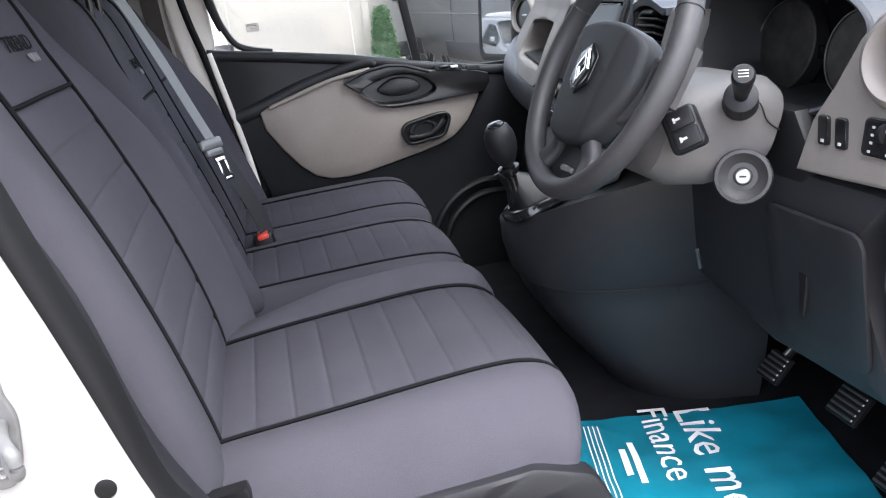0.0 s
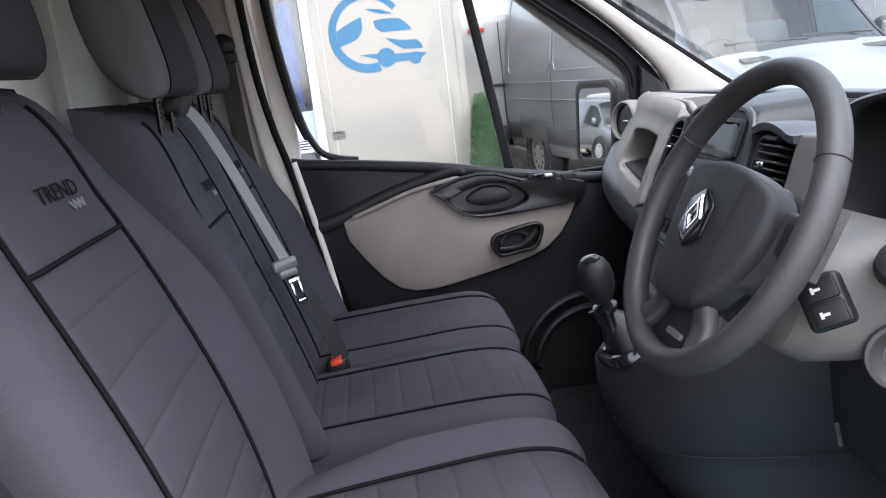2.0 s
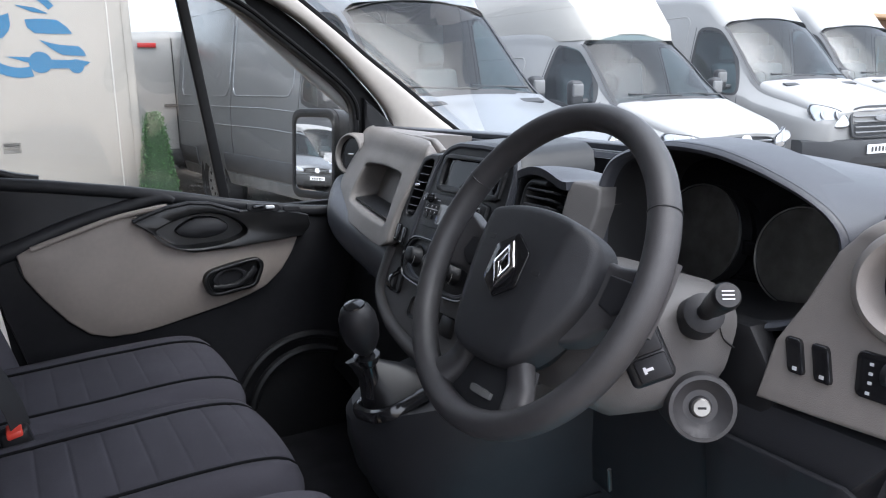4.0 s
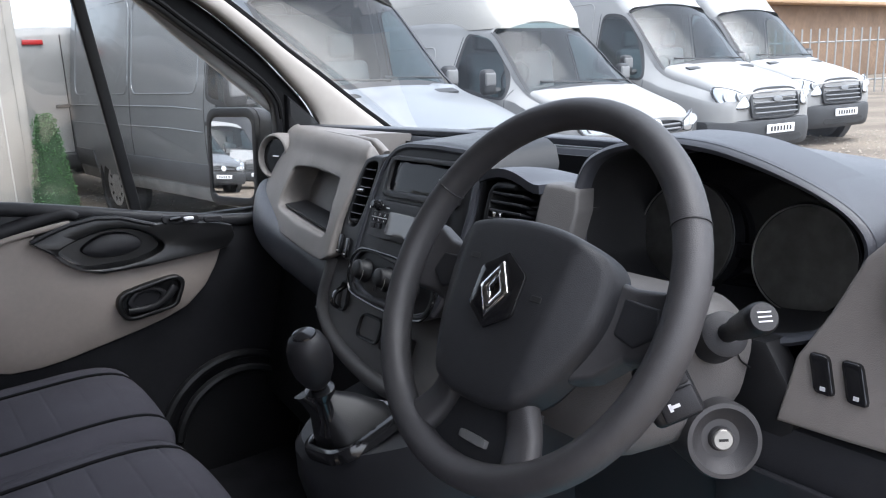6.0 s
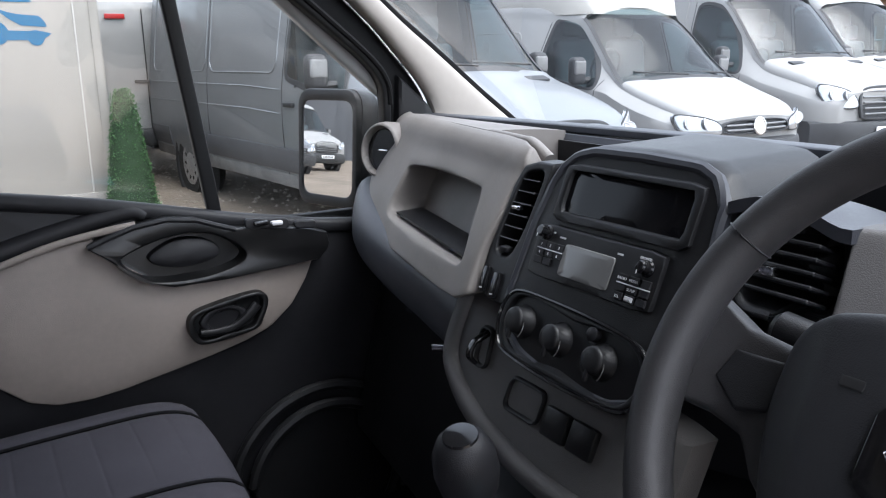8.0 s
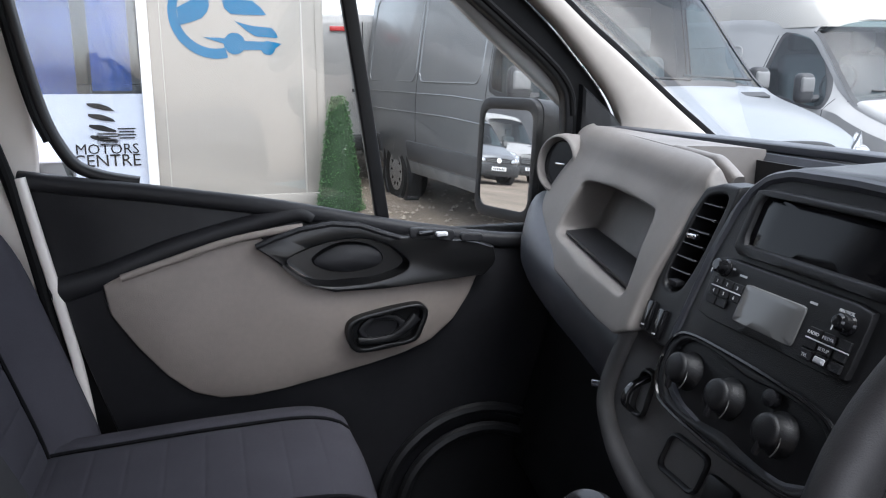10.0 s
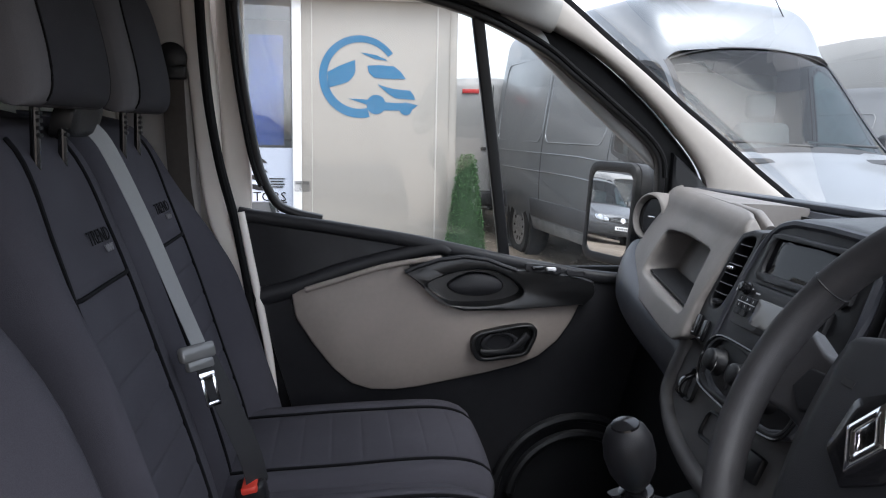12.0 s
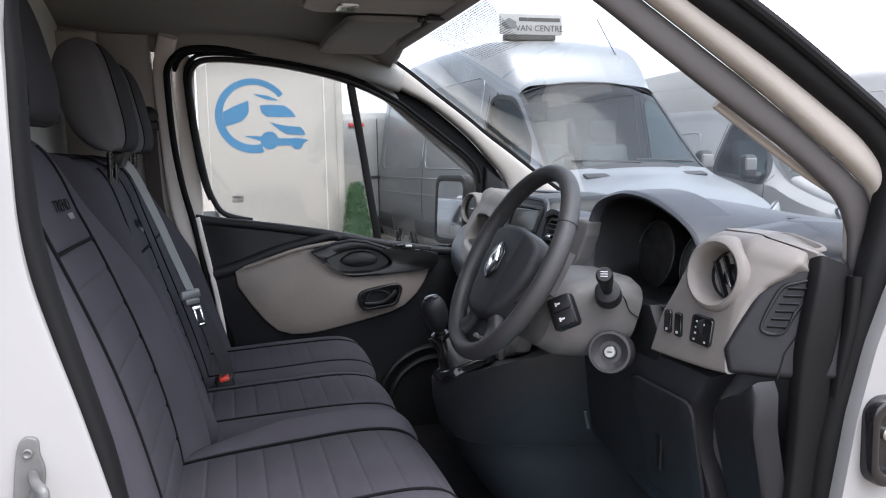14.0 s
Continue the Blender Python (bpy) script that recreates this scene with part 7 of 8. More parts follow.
# ---- clipped topiary cone beside the cabin ----
cone = thing("topiary", (0.90, 7.02, 0), "clipped artificial box topiary cone beside the cabin", "topiary")
part("core", lathe([(0.21, 0.06), (0.205, 0.2), (0.15, 0.62), (0.085, 1.02), (0.05, 1.12), (0.01, 1.15)], 18, Matrix.Translation((0.90, 7.02, 0))), LEAFCORE, cone)
part("pot", lathe([(0.10, 0), (0.13, 0.08), (0.12, 0.085), (0.02, 0.08)], 18, Matrix.Translation((0.90, 7.02, 0))), BLACK, cone)
lf = bmesh.new()
for k in range(5200):
    h = rg.random() ** 1.25
    a = rg.uniform(0, 2 * math.pi)
    r = (0.215 - 0.145 * h) * (1 if h < 0.96 else 0.7) + rg.gauss(0.004, 0.010)
    c = Vector((0.90 + r * math.cos(a), 7.02 + r * math.sin(a), 0.06 + 1.09 * h))
    d = Vector((math.cos(a), math.sin(a), 0.35)) + Vector((rg.gauss(0, 0.6), rg.gauss(0, 0.6), rg.gauss(0, 0.6)))
    d.normalize()
    sd = d.cross(Vector((rg.gauss(0, 1), rg.gauss(0, 1), rg.gauss(0, 1)))).normalized()
    l, w = rg.uniform(0.012, 0.02), rg.uniform(0.005, 0.009)
    lf.faces.new([lf.verts.new(q) for q in (c, c + d * l * 0.5 + sd * w, c + d * l, c + d * l * 0.5 - sd * w)])
fol = part("foliage", lf, LEAF, cone, "small green box leaves", smooth=False)
fol["kind"] = "stuff"


# ---- parked vans ----
TRANSIT = ((0.0, 0.70, 0.62, 0.42, 0.80, 0.93), (0.05, 0.80, 0.70, 0.40, 0.82, 0.98), (0.16, 0.90, 0.78, 0.38, 0.86, 1.03), (0.5, 0.97, 0.84, 0.38, 0.95, 1.15), (0.98, 1.0, 0.86, 0.38, 1.08, 1.30), (1.02, 1.0, 0.86, 0.38, 1.1, 1.33),
           (1.25, 1.01, 0.83, 0.38, 1.15, 1.56), (1.5, 1.02, 0.80, 0.38, 1.2, 1.82), (1.80, 1.02, 0.78, 0.38, 1.22, 2.10), (1.88, 1.02, 0.78, 0.38, 1.22, 2.15))


def van(name, at, head, label, paint, roof=2.5, length=5.4, scale_w=1.0, table=TRANSIT, bump=VANDARK, front=True, group="parked vans", rear_lamp=False, badge=True, sides=(-1, 1), wheelb=3.3, clad=True):
    """A panel van: nose at `at`, pointing to `head` degrees; the table holds distance back, half widths, and heights."""
    M = pose(at[0], at[1], at[2] if len(at) > 2 else 0, 0, 0, head)
    v = thing(name, tuple(M.translation), label, "van", group)
    zws = table[-1][5]
    rows = list(table)
    rows += [(2.15, 1.02, 0.80, 0.38, 1.22, zws + (roof - zws) * 0.62), (2.5, 1.02, 0.82, 0.38, 1.22, zws + (roof - zws) * 0.93), (2.9, 1.02, 0.83, 0.38, 1.22, roof), (length - 0.25, 1.01, 0.83, 0.40, 1.22, roof - 0.015), (length - 0.06, 0.99, 0.82, 0.42, 1.22, roof - 0.04), (length, 0.95, 0.78, 0.46, 1.2, roof - 0.12)]

    def row(sv):
        """The stations, eased between the table's rows."""
        k = 0
        while k < len(rows) - 2 and rows[k + 1][0] < sv:
            k += 1
        a, b = rows[k], rows[k + 1]
        t = min(1, max(0, (sv - a[0]) / (b[0] - a[0])))
        p, q = rows[max(k - 1, 0)], rows[min(k + 2, len(rows) - 1)]
        out = [sv]
        for n in range(1, 6):
            d = b[0] - a[0]
            m0 = 0.5 * ((b[n] - a[n]) / d + (a[n] - p[n]) / max(1e-6, a[0] - p[0])) if a is not p else (b[n] - a[n]) / d
            m1 = 0.5 * ((b[n] - a[n]) / d + (q[n] - b[n]) / max(1e-6, q[0] - b[0])) if b is not q else (b[n] - a[n]) / d
            out.append((2 * t ** 3 - 3 * t * t + 1) * a[n] + (t ** 3 - 2 * t * t + t) * d * m0 + (3 * t * t - 2 * t ** 3) * b[n] + (t ** 3 - t * t) * d * m1)
        return out

    def bow(sv, y):
        return 0.13 * y * y * max(0.0, min(1.0, (2.4 - sv) / 1.0))

    def side_y(r, z):
        sv, hw, hr, zb, belt, zt = r
        rad = min(0.17, (zt - belt) * 0.5)
        if z <= belt:
            f = max(0.0, (z - zb) / (belt - zb))
            y = hw - 0.05 * (1 - f) ** 3 + 0.016 * math.sin(f * 3.1)
        else:
            y = hw + (hr - hw) * ((z - belt) / max(0.01, zt - rad - belt)) ** 1.15
        return y * scale_w

    NA, NB, NC, ND = 8, 16, 6, 8
    half = NA + NB + NC + ND

    def pt(r, k):
        sv, hw, hr, zb, belt, zt = r
        rad = min(0.17, (zt - belt) * 0.5)
        if k <= NA:
            z = zb + (belt - zb) * k / NA
            return side_y(r, z), z
        if k <= NA + NB:
            z = belt + (zt - rad - belt) * (k - NA) / NB
            return side_y(r, z), z
        y0 = side_y(r, zt - rad)
        if k <= NA + NB + NC:
            a = (k - NA - NB) / NC * math.pi / 2
            return y0 - rad * (1 - math.cos(a)), zt - rad + rad * math.sin(a)
        f = (k - NA - NB - NC) / ND
        return (y0 - rad) * (1 - f), zt + 0.035 * math.sin(f * math.pi / 2)

    ks, kz = table[8][0] / 1.80, (zws - table[8][4]) / 0.93
    win = round2([(ks * a, table[8][4] + (b - 1.22) * kz) for a, b in ((1.22, 1.20), (1.31, 1.36), (1.42, 1.54), (1.54, 1.71), (1.68, 1.86), (1.82, 1.96), (1.98, 2.02), (2.12, 2.03), (2.19, 2.00), (2.215, 1.93), (2.22, 1.7), (2.22, 1.42), (2.20, 1.31), (2.13, 1.27), (1.95, 1.24), (1.70, 1.20), (1.45, 1.165), (1.30, 1.15), (1.235, 1.155))], 3)
    win_c = (ks * 1.82, table[8][4] + 0.33 * kz)

    def inside(a, b):
        hit = False
        for (x1, y1), (x2, y2) in zip(win, win[1:] + win[:1]):
            if (y1 > b) != (y2 > b) and a < (x2 - x1) * (b - y1) / (y2 - y1) + x1:
                hit = not hit
        return hit

    ws0, ws1 = table[4][0] + 0.02, table[8][0] + 0.02
    st = sorted(set([0.0, 0.02, 0.05, 0.1, 0.16, 0.24, 0.34, 0.5, 0.66, ws0, ws1] + steps(0.8, 2.34, 38) + steps(2.45, length - 0.25, 14) + [length - 0.15, length - 0.06, length - 0.02, length]))
    st = [round(a, 4) for a in st]
    nr = 2 * half + 1
    verts, faces, yz = [], [], []
    for sv in st:
        r = row(sv)
        for j in range(nr):
            y, z = pt(r, min(j, 2 * half - j))
            yz.append((y, z))
            verts.append(M @ Vector((-(sv + bow(sv, y)), y if j <= half else -y, z)))
    for k in range(len(st) - 1):
        mid = (st[k] + st[k + 1]) / 2
        for j in range(nr - 1):
            i = min(j, 2 * half - 1 - j)
            if front and ws0 < mid < ws1 and i >= NA + NB + 2:
                continue
            if front and NA - 2 <= i < NA + NB and inside(mid, (yz[k * nr + i][1] + yz[(k + 1) * nr + i + 1][1]) / 2):
                continue
            a = k * nr + j
            faces.append((a, a + 1, a + nr + 1, a + nr))
    last = len(st) - 1
    for k in (0, last):
        faces.append(tuple(range(k * nr, k * nr + nr)))
    for k in range(last):
        faces.append((k * nr, (k + 1) * nr, (k + 1) * nr + nr - 1, k * nr + nr - 1))
    part("body", build(verts, faces), paint, v, sharp=40)

    def on_side(sv, z, sg, out=0.0):
        y = side_y(row(sv), z)
        return M @ Vector((-(sv + bow(sv, y)), sg * (y + out), z))

    def band(sg, a, b, z0, z1, out):
        """A moulding along the flank between two distances and two heights."""
        n = 14
        rings = []
        for k in range(n + 1):
            sv = a + (b - a) * k / n
            rings.append([on_side(sv, z, sg, o) for z, o in ((z0, -0.01), (z0, out * 0.6), (z0 + 0.015, out), (z1 - 0.015, out), (z1, out * 0.6), (z1, -0.01))])
        return loft(rings)
    if front:
        def wsf(u, w_, o=0.0):
            r = row(ws0 - 0.015 + (ws1 - ws0 + 0.03) * u)
            y0, z0 = pt(r, NA + NB + 2)
            y = y0 * w_
            z = z0 + (r[5] + 0.035 - z0) * (1 - abs(w_) ** 2.6) + o
            return M @ Vector((-(r[0] + bow(r[0], y)), y, z))
        g = part("windscreen", surf(lambda u, w_, o: wsf(u, w_, -0.006), steps(0, 1, 10), steps(-1, 1, 20)), VANSCREEN, v, "tinted windscreen")
        g.visible_shadow = False

        def frit(us, ws_):
            return build([wsf(a, b, 0.002) for a in us for b in ws_], [(i * len(ws_) + j, i * len(ws_) + j + 1, (i + 1) * len(ws_) + j + 1, (i + 1) * len(ws_) + j) for i in range(len(us) - 1) for j in range(len(ws_) - 1)])
        part("screen_edge", merge(frit(steps(-0.01, 1.01, 10), [-1.01, -0.985, -0.955]), frit(steps(-0.01, 1.01, 10), [0.955, 0.985, 1.01]), frit([-0.015, 0.05], steps(-0.96, 0.96, 16)), frit([0.975, 1.0], steps(-0.96, 0.96, 16))), VANDARK, v, "black screen edge")
        for sg in sides:
            glass_in = shrink(win, 0.015, win_c)
            w = part("side_window", build([on_side(a, b, sg, 0.004) for a, b in glass_in] + [on_side(*win_c, sg, 0.004)], [(k, (k + 1) % len(win), len(win)) for k in range(len(win))]), VANSCREEN, v, "tinted door window")
            w.visible_shadow = False
            part("window_edge", loft([[on_side(a, b, sg, o) for a, b in shrink(win, d, win_c)] for d, o in ((-0.018, 0.0), (-0.015, 0.006), (0.030, 0.006), (0.033, 0.001))], cap=False), VANDARK, v, "black window surround")
            mc = on_side(ks * 1.40, table[8][4] + 0.10, sg, 0.16)
            mm_ = Matrix.Translation(mc) @ Matrix.Rotation(radians(head), 4, "Z")
            mr = part("mirror", moved(box((0, 0, 0.02), (0.13, 0.17, 0.27), 0.055, 4), mm_), VANDARK, v, "black door mirror")
            part("mirror_cap", moved(box((0.045, 0, 0.05), (0.05, 0.14, 0.14), 0.024, 4), mm_), VANSILL, mr, "pale mirror cap")
            part("mirror_arm", tube([on_side(ks * 1.36, table[8][4] + 0.03, sg, -0.02), mc + Vector((0, 0, -0.08))], 0.035, 8), VANDARK, v)
        for yy in (-0.38, 0.38):
            part("seat", moved(merge(box((-2.15, yy, 1.25), (0.16, 0.5, 0.62), 0.06, 3, Matrix.Rotation(radians(-8), 4, "Y")), box((-2.22, yy, 1.70), (0.11, 0.27, 0.22), 0.05, 3)), M), VANSEAT, v, "grey cab seat")
        part("cab_dash", moved(box((-1.22, 0, 1.10 * table[4][4] / 1.08), (0.5, 1.66, 0.3), 0.08, 3), M), VANDARK, v, "dark dashboard")
        part("cab_wheel", tube([M @ Vector((-1.62 + 0.07 * math.sin(a), -0.4 + 0.19 * math.cos(a), 1.28 + 0.17 * math.sin(a))) for a in (2 * math.pi * k / 24 for k in range(24))], 0.015, 6, True), VANDARK, v)
        part("cab_bulkhead", moved(box((-2.55, 0, 1.25), (0.03, 1.5, 1.5), 0.01), M), VANSEAT, v)
        sc = table[0][5] / 0.93

        def nose(y, z, w):
            """The front face: bowed in plan and leaning back above the bumper."""
            return M @ Vector((-(0.10 * (y / 0.8) ** 2 + 0.35 * max(0, abs(y) - 0.55) ** 1.6 * 2 + 0.28 * max(0, z - 0.72) ** 1.2) + 0.02 + w, y * scale_w, z))
        if badge:
            go = round2([(-0.40, 0.64 * sc), (-0.455, 0.70 * sc), (-0.465, 0.84 * sc), (-0.43, 0.95 * sc), (-0.3, 1.0 * sc), (0, 1.015 * sc), (0.3, 1.0 * sc), (0.43, 0.95 * sc), (0.465, 0.84 * sc), (0.455, 0.70 * sc), (0.40, 0.64 * sc), (0, 0.625 * sc)], 4)
            bars = [(0.70 + 0.062 * k) * sc for k in range(5)]
        else:
            go = round2([(-0.44, 0.80 * sc), (-0.45, 0.89 * sc), (-0.3, 0.93 * sc), (0, 0.94 * sc), (0.3, 0.93 * sc), (0.45, 0.89 * sc), (0.44, 0.80 * sc), (0, 0.78 * sc)], 4)
            bars = [0.83 * sc, 0.88 * sc]
        gc = centre(go)
        gr_ = part("grille", shell(go, lambda a, b, w: nose(a, b, 0.022 + w), 0.03, 0.008, 120, gc, shrink(go, 0.035, gc), 0.006, 0.04, 0.02), VANDARK, v, "dark grille surround", sharp=60)
        for z in bars:
            part("bar", tube([nose(y, z, 0.012) for y in steps(-0.40, 0.40, 10)], 0.013, 8, flat=0.8), VANGRILLE, gr_, "satin grille bar")
        if badge:
            part("badge", moved(lathe([(0.075, 0), (0.07, 0.012), (0.02, 0.016)], 28), Matrix.Translation(nose(0, 0.86 * sc, 0.022)) @ pose(0, 0, 0, 0, 0, head) @ pose(0, 0, 0, 0, 82, 0) @ Matrix.Diagonal((0.5, 1.2, 1, 1))), VANGRILLE, gr_, "oval metal badge")
        else:
            part("badge", moved(lathe([(0.085, 0), (0.085, 0.01), (0.07, 0.014), (0.066, 0.008), (0.01, 0.008)], 32), Matrix.Translation(nose(0, 0.86 * sc, 0.022)) @ pose(0, 0, 0, 0, 0, head) @ pose(0, 0, 0, 0, 82, 0)), CHROME, gr_, "round metal badge")
        for sg in (-1, 1):
            if badge:
                ho = [(0.50, 0.78), (0.51, 0.88), (0.58, 0.95), (0.70, 1.0), (0.82, 1.03), (0.865, 1.02), (0.87, 0.94), (0.82, 0.82), (0.68, 0.77)]
            else:
                ho = [(0.47, 0.80), (0.48, 0.90), (0.60, 0.96), (0.74, 0.99), (0.84, 1.0), (0.85, 0.92), (0.80, 0.82), (0.64, 0.79)]
            ho = round2([(sg * a, b * sc) for a, b in ho], 3)
            hc = centre(ho)
            hl = part("headlamp", shell(ho, lambda a, b, w: nose(a, b, 0.026 + w), 0.05, 0.012, 80, hc), LAMP, v, "clear swept-back headlamp", sharp=60)
            part("lamp_rim", tube([nose(a, b, 0.016) for a, b in shrink(ho, -0.004, hc)], 0.008, 6, True), VANDARK, hl)
            for q, rr in ((0.62, 0.058), (0.77, 0.05)):
                part("reflector", moved(lathe([(rr, 0), (rr * 0.9, 0.004), (rr * 0.5, -0.004), (0.008, -0.006)], 24), Matrix.Translation(nose(sg * q, 0.91 * sc, 0.026)) @ pose(0, 0, 0, 0, 0, head) @ pose(0, 0, 0, 0, 72, 0) @ pose(0, 0, 0, sg * 22, 0, 0)), ALLOY, hl)
        part("bumper", loft([[nose(y, z, w) for y in steps(-0.96, 0.96, 18)] + [nose(y, z, -0.12) for y in steps(0.96, -0.96, 18)] for z, w in ((0.27, 0.0), (0.30, 0.03), (0.36, 0.045), (0.46, 0.055), (0.56, 0.05), (0.60, 0.035), (0.62, 0.0))]), bump, v, "front bumper")
        part("bumper_intake", shell(rrect(0.95, 0.09, 0.03, 4, (0, 0.37)), lambda a, b, w: nose(a, b, 0.05 + w), 0.01, 0.004, 60, (0, 0.37)), TYRE, v, "dark lower intake")
        pl_ = part("plate", moved(box((0.082, 0, 0.50), (0.012, 0.52, 0.11), 0.004), M), INK, v, "white plate with unreadable dark bars")
        for k in range(7):
            part("print_bar", moved(box((0.0895, -0.18 + 0.06 * k, 0.50), (0.002, 0.035, 0.06), 0), M), VANDARK, pl_)
        if table[4][0] > 0.9:
            zc = row(0.86)[5]
            slope = math.atan((row(0.92)[5] - row(0.80)[5]) / 0.12)
            for yy in (-0.42, 0.42):
                part("bonnet_vent", moved(box((-(0.87 + bow(0.87, yy)), yy, zc + 0.030 - 0.012), (0.085, 0.40, 0.02), 0.004, 1, Matrix.Rotation(slope, 4, "Y")), M), VANDARK, v, "black bonnet vent")
        zc = table[5][5]
        part("wiper", merge(*[moved(tube([(-(ws0 + 0.02 + bow(ws0, a)), a, zc + 0.045), (-(ws0 + 0.10 + bow(ws0, b)), b, zc + 0.075)], 0.011, 6), M) for a, b in ((0.62, 0.02), (0.02, -0.60))]), VANDARK, v)
        part("bonnet_gap", tube([M @ Vector((-(a + bow(a, b)), b, c)) for a, b, c in [(0.9 - 0.12 * k, sgb * (side_y(row(0.9 - 0.12 * k), 0) * 0.0 + 0.80 * scale_w), pt(row(0.9 - 0.12 * k), NA + NB + 3)[1] + 0.004) for sgb in (1,) for k in range(6)]], 0.005, 5), VANDARK, v)
    for sg in sides:
        for sx_ in (0.95, 0.95 + wheelb):
            if sx_ > length - 0.4:
                continue
            wc = M @ Vector((-sx_, sg * (0.86 * scale_w), 0.345))
            wm_ = Matrix.Translation(wc) @ pose(0, 0, 0, 0, 0, head) @ pose(0, 0, 0, -90 * sg, 0, 0)
            # No arch is cut; a dark disc inside the lip stands for its shade.
            part("wheel_arch", moved(lathe([(0.46, 0.0), (0.46, 0.150), (0.43, 0.158), (0.40, 0.150), (0.395, 0.128), (0.05, 0.124)], 40), wm_), VANDARK, v, "black wheel arch lip with a dark disc for the shaded hollow")
            wh = part("tyre", moved(lathe([(0.22, -0.12), (0.32, -0.12), (0.345, -0.08), (0.345, 0.13), (0.325, 0.158), (0.23, 0.152), (0.22, 0.12)], 44), wm_), TYRE, v, "black tyre")
            part("wheel_trim", moved(lathe([(0.225, 0.12), (0.222, 0.150), (0.20, 0.154), (0.15, 0.138), (0.09, 0.156), (0.06, 0.164), (0.02, 0.165)], 36), wm_), ALLOY, wh, "silver wheel trim")
            for k in range(10):
                a = 2 * math.pi * k / 10
                part("slot", moved(box((0.16 * math.cos(a), 0.16 * math.sin(a), 0.1415), (0.055, 0.028, 0.012), 0.004, 1, Matrix.Rotation(a, 4, "Z")), wm_), TYRE, wh)
        for a, b in ((1.43, 0.47 + wheelb), (wheelb + 1.43, length - 0.1)):
            if b > a and clad:
                part("side_cladding", band(sg, a, b, 0.52, 0.72, 0.016), VANCLAD, v, "dark grey side cladding")
                part("sill_moulding", band(sg, a, b, 0.385, 0.50, 0.010), VANSILL, v, "pale scuffed sill strip")
        for z in (1.215, 1.02):
            part("crease", tube([on_side(sv, z - 0.03 * max(0, 3.0 - sv), sg, 0.001) for sv in steps(2.32, length - 0.2, 16)], 0.010, 6, flat=0.6), paint, v)
        for a, b in ((2.42, 3.9), (4.0, length - 0.3)):
            if b - a > 0.5:
                zt_ = min(roof - 0.34, 2.25)
                ol = rrect(b - a, zt_ - 1.33, 0.12, 5, ((a + b) / 2, (zt_ + 1.33) / 2))
                part("panel_crease", tube([on_side(p, q, sg, 0.0) for p, q in ol], 0.009, 6, True), paint, v)
        for sv in (1.18 * ks, 2.27 * ks, 3.95):
            if sv < length - 0.5:
                zs = steps(0.45, 1.15 if sv < 1.3 else min(roof - 0.25, 2.05), 14)
                part("door_gap", tube([on_side(sv, z, sg, 0.0) for z in zs], 0.005, 5), VANDARK, v)
        part("handle", moved(box((0, 0, 0), (0.17, 0.035, 0.04), 0.012, 3), Matrix.Translation(on_side(2.10 * ks, 1.08, sg, 0.012)) @ Matrix.Rotation(radians(head), 4, "Z")), VANDARK, v, "door handle")
    if rear_lamp:
        part("brake_lamp", moved(box((-length - 0.01, 0.3, roof - 0.16), (0.03, 0.22, 0.055), 0.006), M), TAIL, v, "red high brake lamp")
        part("handle", moved(box((-length - 0.01, 0.05, 1.15), (0.03, 0.2, 0.04), 0.008), M), VANDARK, v)
        part("door_gap", moved(box((-length - 0.004, 0.0, 1.25), (0.012, 0.012, roof - 0.6), 0), M), VANDARK, v)
        part("rear_bumper", moved(box((-length - 0.03, 0, 0.5), (0.12, 1.9, 0.2), 0.04, 3), M), VANDARK, v, "black rear bumper")
        for sg in (-1, 1):
            part("tail_lamp", moved(box((-length + 0.02, sg * 0.93, 1.15), (0.06, 0.09, 0.6), 0.02, 3), M), TAIL, v, "red tail lamp")
    return v


big = van("van", (3.14, 3.50, -0.05), -84.7, "silver metallic high-roof panel van facing the cab", VANSILVER, 2.64, 5.98, wheelb=3.75)
rs = thing("roof_sign", (2.63, 6.0, 2.65), "white dealer board standing on the silver van's roof", "sign")
part("board", box((2.627, 6.015, 2.754), (0.689, 0.03, 0.211), 0.008), VANWHITE, rs)
part("foot", box((2.627, 6.07, 2.629), (0.551, 0.12, 0.06), 0.005), VANDARK, rs)
letters("lettering", "VAN CENTRE", 0.088, frame_at((2.716, 5.996, 2.712), (0, -1, 0), (1, 0, 0)), VANDARK, rs)
part("print_bar", box((2.716, 5.998, 2.803), (0.455, 0.003, 0.036), 0), VANDARK, rs, "grey bar of name lettering")
part("print_shape", plate([(-0.083, 0.0), (0.0, 0.063), (0.083, 0.021), (0.069, -0.042), (-0.034, -0.053)], lambda u, v, w: Vector((2.378 + u, 6.0 - w, 2.754 + v)), 0.004, 0.001), VANSEAT, rs)
aer = part("aerial", tube([(3.46, 5.7, 2.37), (3.22, 5.7, 2.77)], 0.005, 6), VANDARK)
tagged(aer, "thin black whip aerial on the van's roof", "aerial")

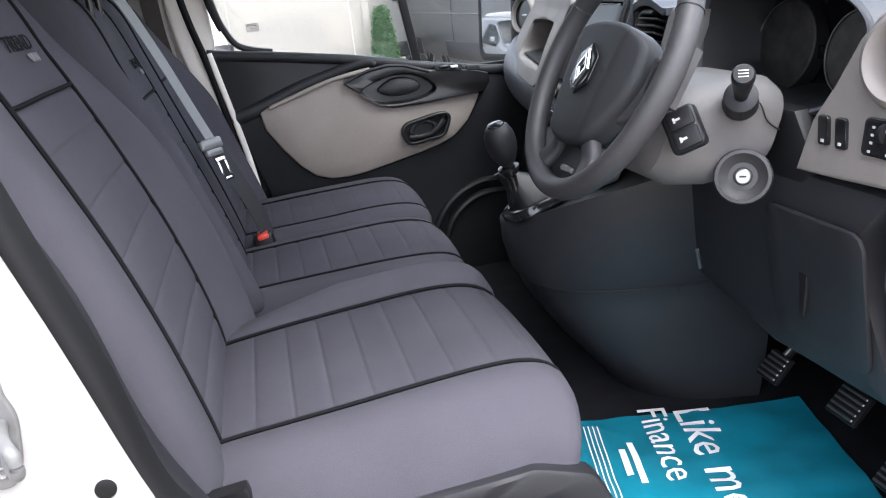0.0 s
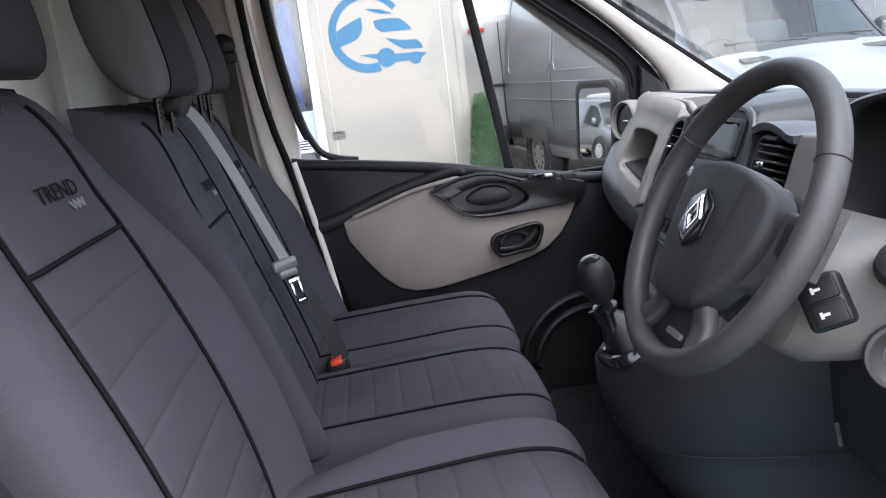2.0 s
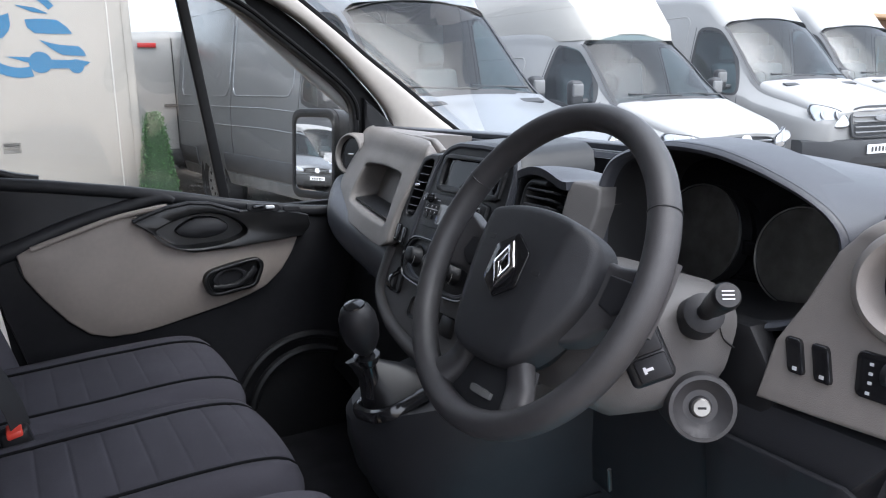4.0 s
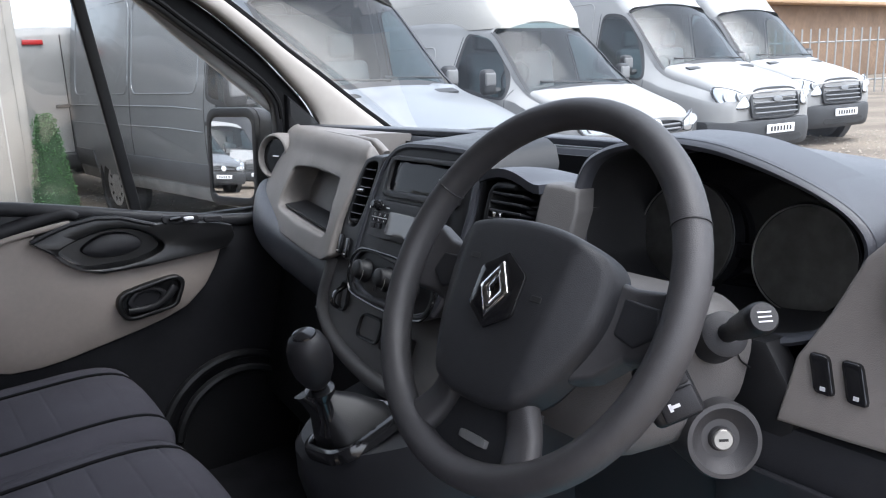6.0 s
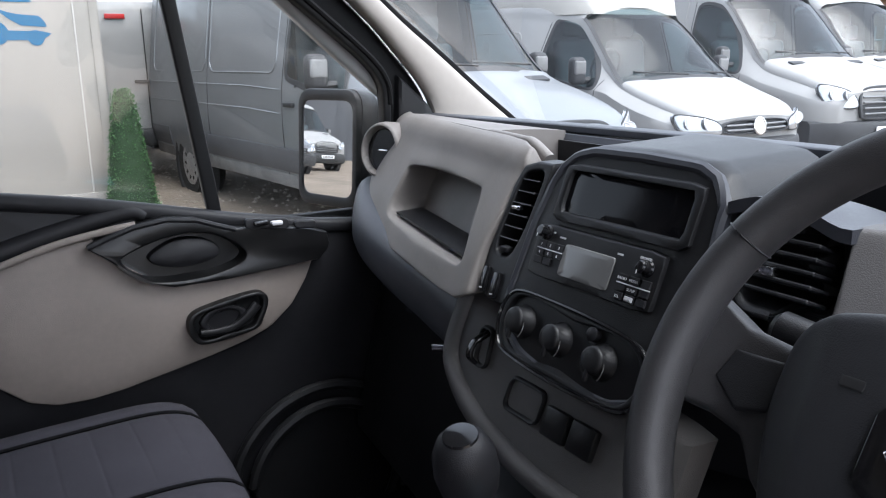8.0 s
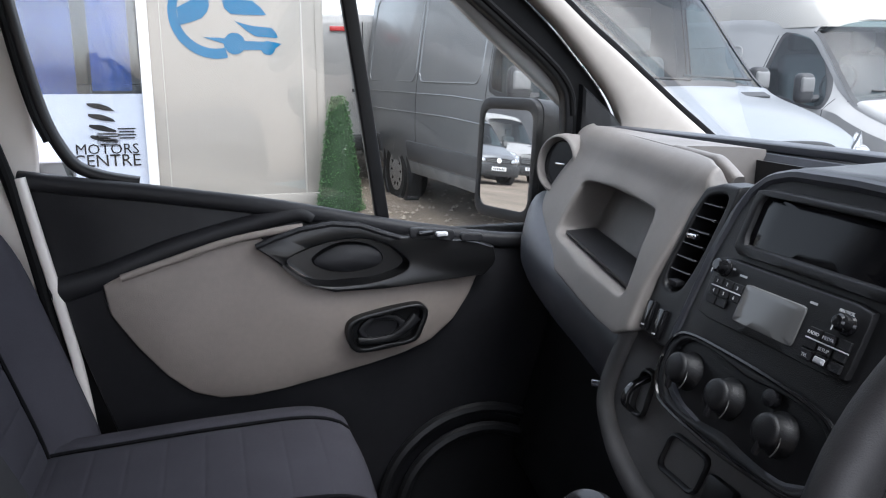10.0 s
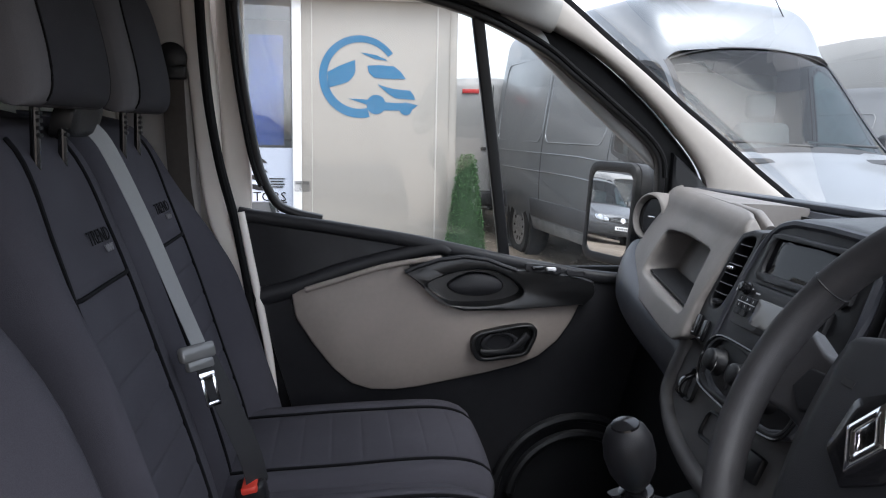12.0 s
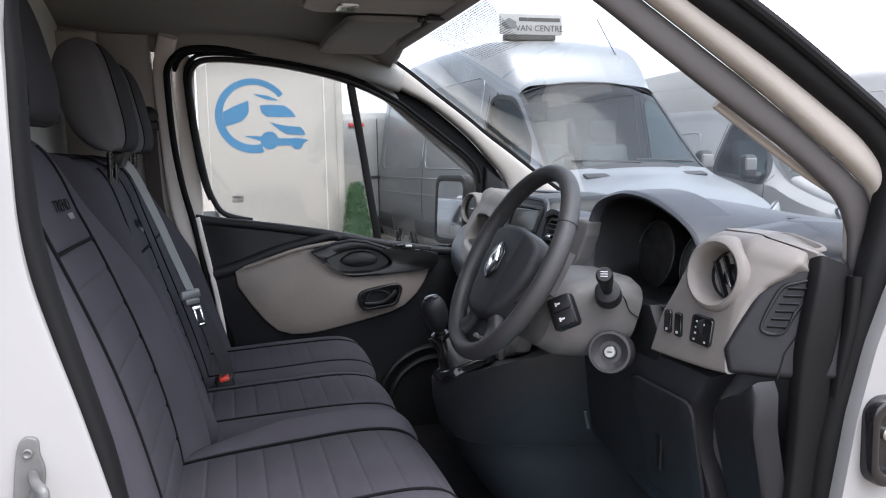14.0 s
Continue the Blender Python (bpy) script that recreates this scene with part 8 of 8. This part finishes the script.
T6 = ((0.0, 0.66, 0.58, 0.40, 0.70, 0.80), (0.05, 0.76, 0.66, 0.38, 0.72, 0.86), (0.16, 0.86, 0.74, 0.36, 0.78, 0.91), (0.5, 0.93, 0.80, 0.36, 0.88, 1.02), (0.82, 0.95, 0.82, 0.36, 1.0, 1.13), (0.86, 0.95, 0.82, 0.36, 1.02, 1.15), (1.1, 0.95, 0.78, 0.36, 1.06, 1.38), (1.35, 0.95, 0.74, 0.36, 1.1, 1.62), (1.60, 0.95, 0.70, 0.36, 1.12, 1.82), (1.68, 0.95, 0.70, 0.36, 1.12, 1.86))
vw = van("van", (5.885, 4.127), -91, "white van with a tall cream roof extension", VANWHITE, 1.98, 5.2, table=T6, wheelb=3.4, badge=False)
ext_r = []
for s_, w_, z_ in ((1.62, 0.60, 1.86), (1.72, 0.68, 2.06), (2.0, 0.76, 2.36), (2.5, 0.79, 2.52), (3.2, 0.80, 2.55), (5.0, 0.79, 2.53), (5.15, 0.74, 2.45)):
    ext_r.append([pose(5.885, 4.127, 0, 0, 0, -91) @ Vector((-s_, y * w_, z)) for y, z in ((-1, 1.80), (-0.97, 1.80 + (z_ - 1.80) * 0.6), (-0.88, 1.80 + (z_ - 1.80) * 0.88), (-0.6, z_ - 0.015), (0, z_), (0.6, z_ - 0.015), (0.88, 1.80 + (z_ - 1.80) * 0.88), (0.97, 1.80 + (z_ - 1.80) * 0.6), (1, 1.80))])
part("roof_extension", loft(ext_r), VANCREAM, vw, "tall cream moulded roof extension")
van("van", (8.83, 4.59), -96, "white high-roof panel van with dark bumper", VANWHITE, 2.55, 5.4)
van("van", (11.75, 5.25), -98, "white panel van at the row's far end", VANWHITE, 2.55, 5.4)
van("van", (1.45, 13.8), 92, "white panel van seen from behind the cabin", VANWHITE, 2.05, 4.4, rear_lamp=True, front=False)
# vans across the yard, which the wing mirror shows
for dist, az, kind in ((22.0, 151.0, 0), (25.5, 153.5, 1), (27.0, 147.5, 2)):
    px, py = 0.33 + dist * math.cos(radians(az)), 1.05 + dist * math.sin(radians(az))
    van("van", (px, py), -62, ("grey metallic van standing across the yard", "white high-roof van across the yard", "white van across the yard")[kind], (VANGREY, VANWHITE, VANWHITE)[kind], (1.95, 2.3, 2.0)[kind], 5.2, table=(T6, TRANSIT, T6)[kind], group="vans across the yard", badge=kind == 1)

# ---- far edge of the yard ----
shed = thing("shed", (-39, 24, 0), "dark grey clad gabled shed beyond the yard", "shed")
CLAD = mat("dark_grey_cladding", (0.09, 0.095, 0.105), 0.7, 0, 0.1, 3, stain=0.2, sscale=0.4)
SM = pose(-39, 24, 0, 0, 0, -28)
part("wall", moved(loft([[Vector((x, y, z)) for y, z in ((-11, 0), (-11, 4.6), (0, 7.2), (11, 4.6), (11, 0))] for x in (-8, 6)]), SM), CLAD, shed)
part("roof", moved(loft([[Vector((x, y, z)) for y, z in ((-11.4, 4.55), (0, 7.25), (11.4, 4.55), (11.4, 4.7), (0, 7.42), (-11.4, 4.7))] for x in (-8.3, 6.3)]), SM), VANSEAT, shed)
for k in range(30):
    part("rib", moved(box((6.02, -8.7 + 0.6 * k, 2.2), (0.05, 0.08, 4.4), 0), SM), CLAD, shed)
shed2 = thing("shed", (30, 20, 0), "long brown clad shed beyond the vans", "shed")
part("wall", box((36, 26, 1.9), (34, 8, 3.8), 0.05), BRICKB, shed2)
part("roof", box((36, 25.6, 3.9), (34.6, 9, 0.2), 0.05), mat("tan_roof", (0.4, 0.26, 0.15), 0.8, 0, 0.2, 2), shed2)
fence = thing("palisade_fence", (24, 14, 0), "galvanised palisade fence along the yard", "fence")
for k in range(70):
    part("pale", box((12.5 + 0.28 * k, 17.0 - 0.12 * k, 1.1), (0.08, 0.02, 2.0), 0.005, 1), FENCEM, fence)
for zz in (0.5, 1.7):
    part("rail", tube([(12.3, 17.1, zz), (32.2, 8.6, zz)], 0.03, 6), FENCEM, fence)


def bare_tree(x, y, h, seed):
    r = random.Random(seed)
    t = thing("tree", (x, y, 0), "bare brown winter tree behind the cabins", "tree", "bare trees")
    limbs, twigs = [], []

    def grow(p, d, l, rad, lev):
        q = p + d * l
        mid = p + d * l * 0.5 + Vector((r.gauss(0, 0.05), r.gauss(0, 0.05), 0)) * l
        (limbs if lev < 3 else twigs).append(tube([p, mid, q], lambda k: rad * (1 - 0.4 * k), 6 if lev < 3 else 3))
        if lev == 5:
            return
        for _ in range(3 if lev < 4 else 4):
            nd = (d + Vector((r.gauss(0, 0.5), r.gauss(0, 0.5), r.gauss(0.12, 0.3)))).normalized()
            grow(p + d * l * r.uniform(0.6, 1.0), nd, l * r.uniform(0.6, 0.8), rad * 0.55, lev + 1)
    grow(Vector((x, y, 0)), Vector((0, 0, 1)), h * 0.3, 0.16, 0)
    part("trunk", merge(*limbs), BARK, t)
    c = part("crown", merge(*twigs), TWIG, t, "crown of fine bare twigs")
    return t


bare_tree(-2.2, 15.0, 7.0, 1)
bare_tree(-52.0, 26.0, 11.0, 2)
bare_tree(-50.0, 33.0, 11.0, 3)
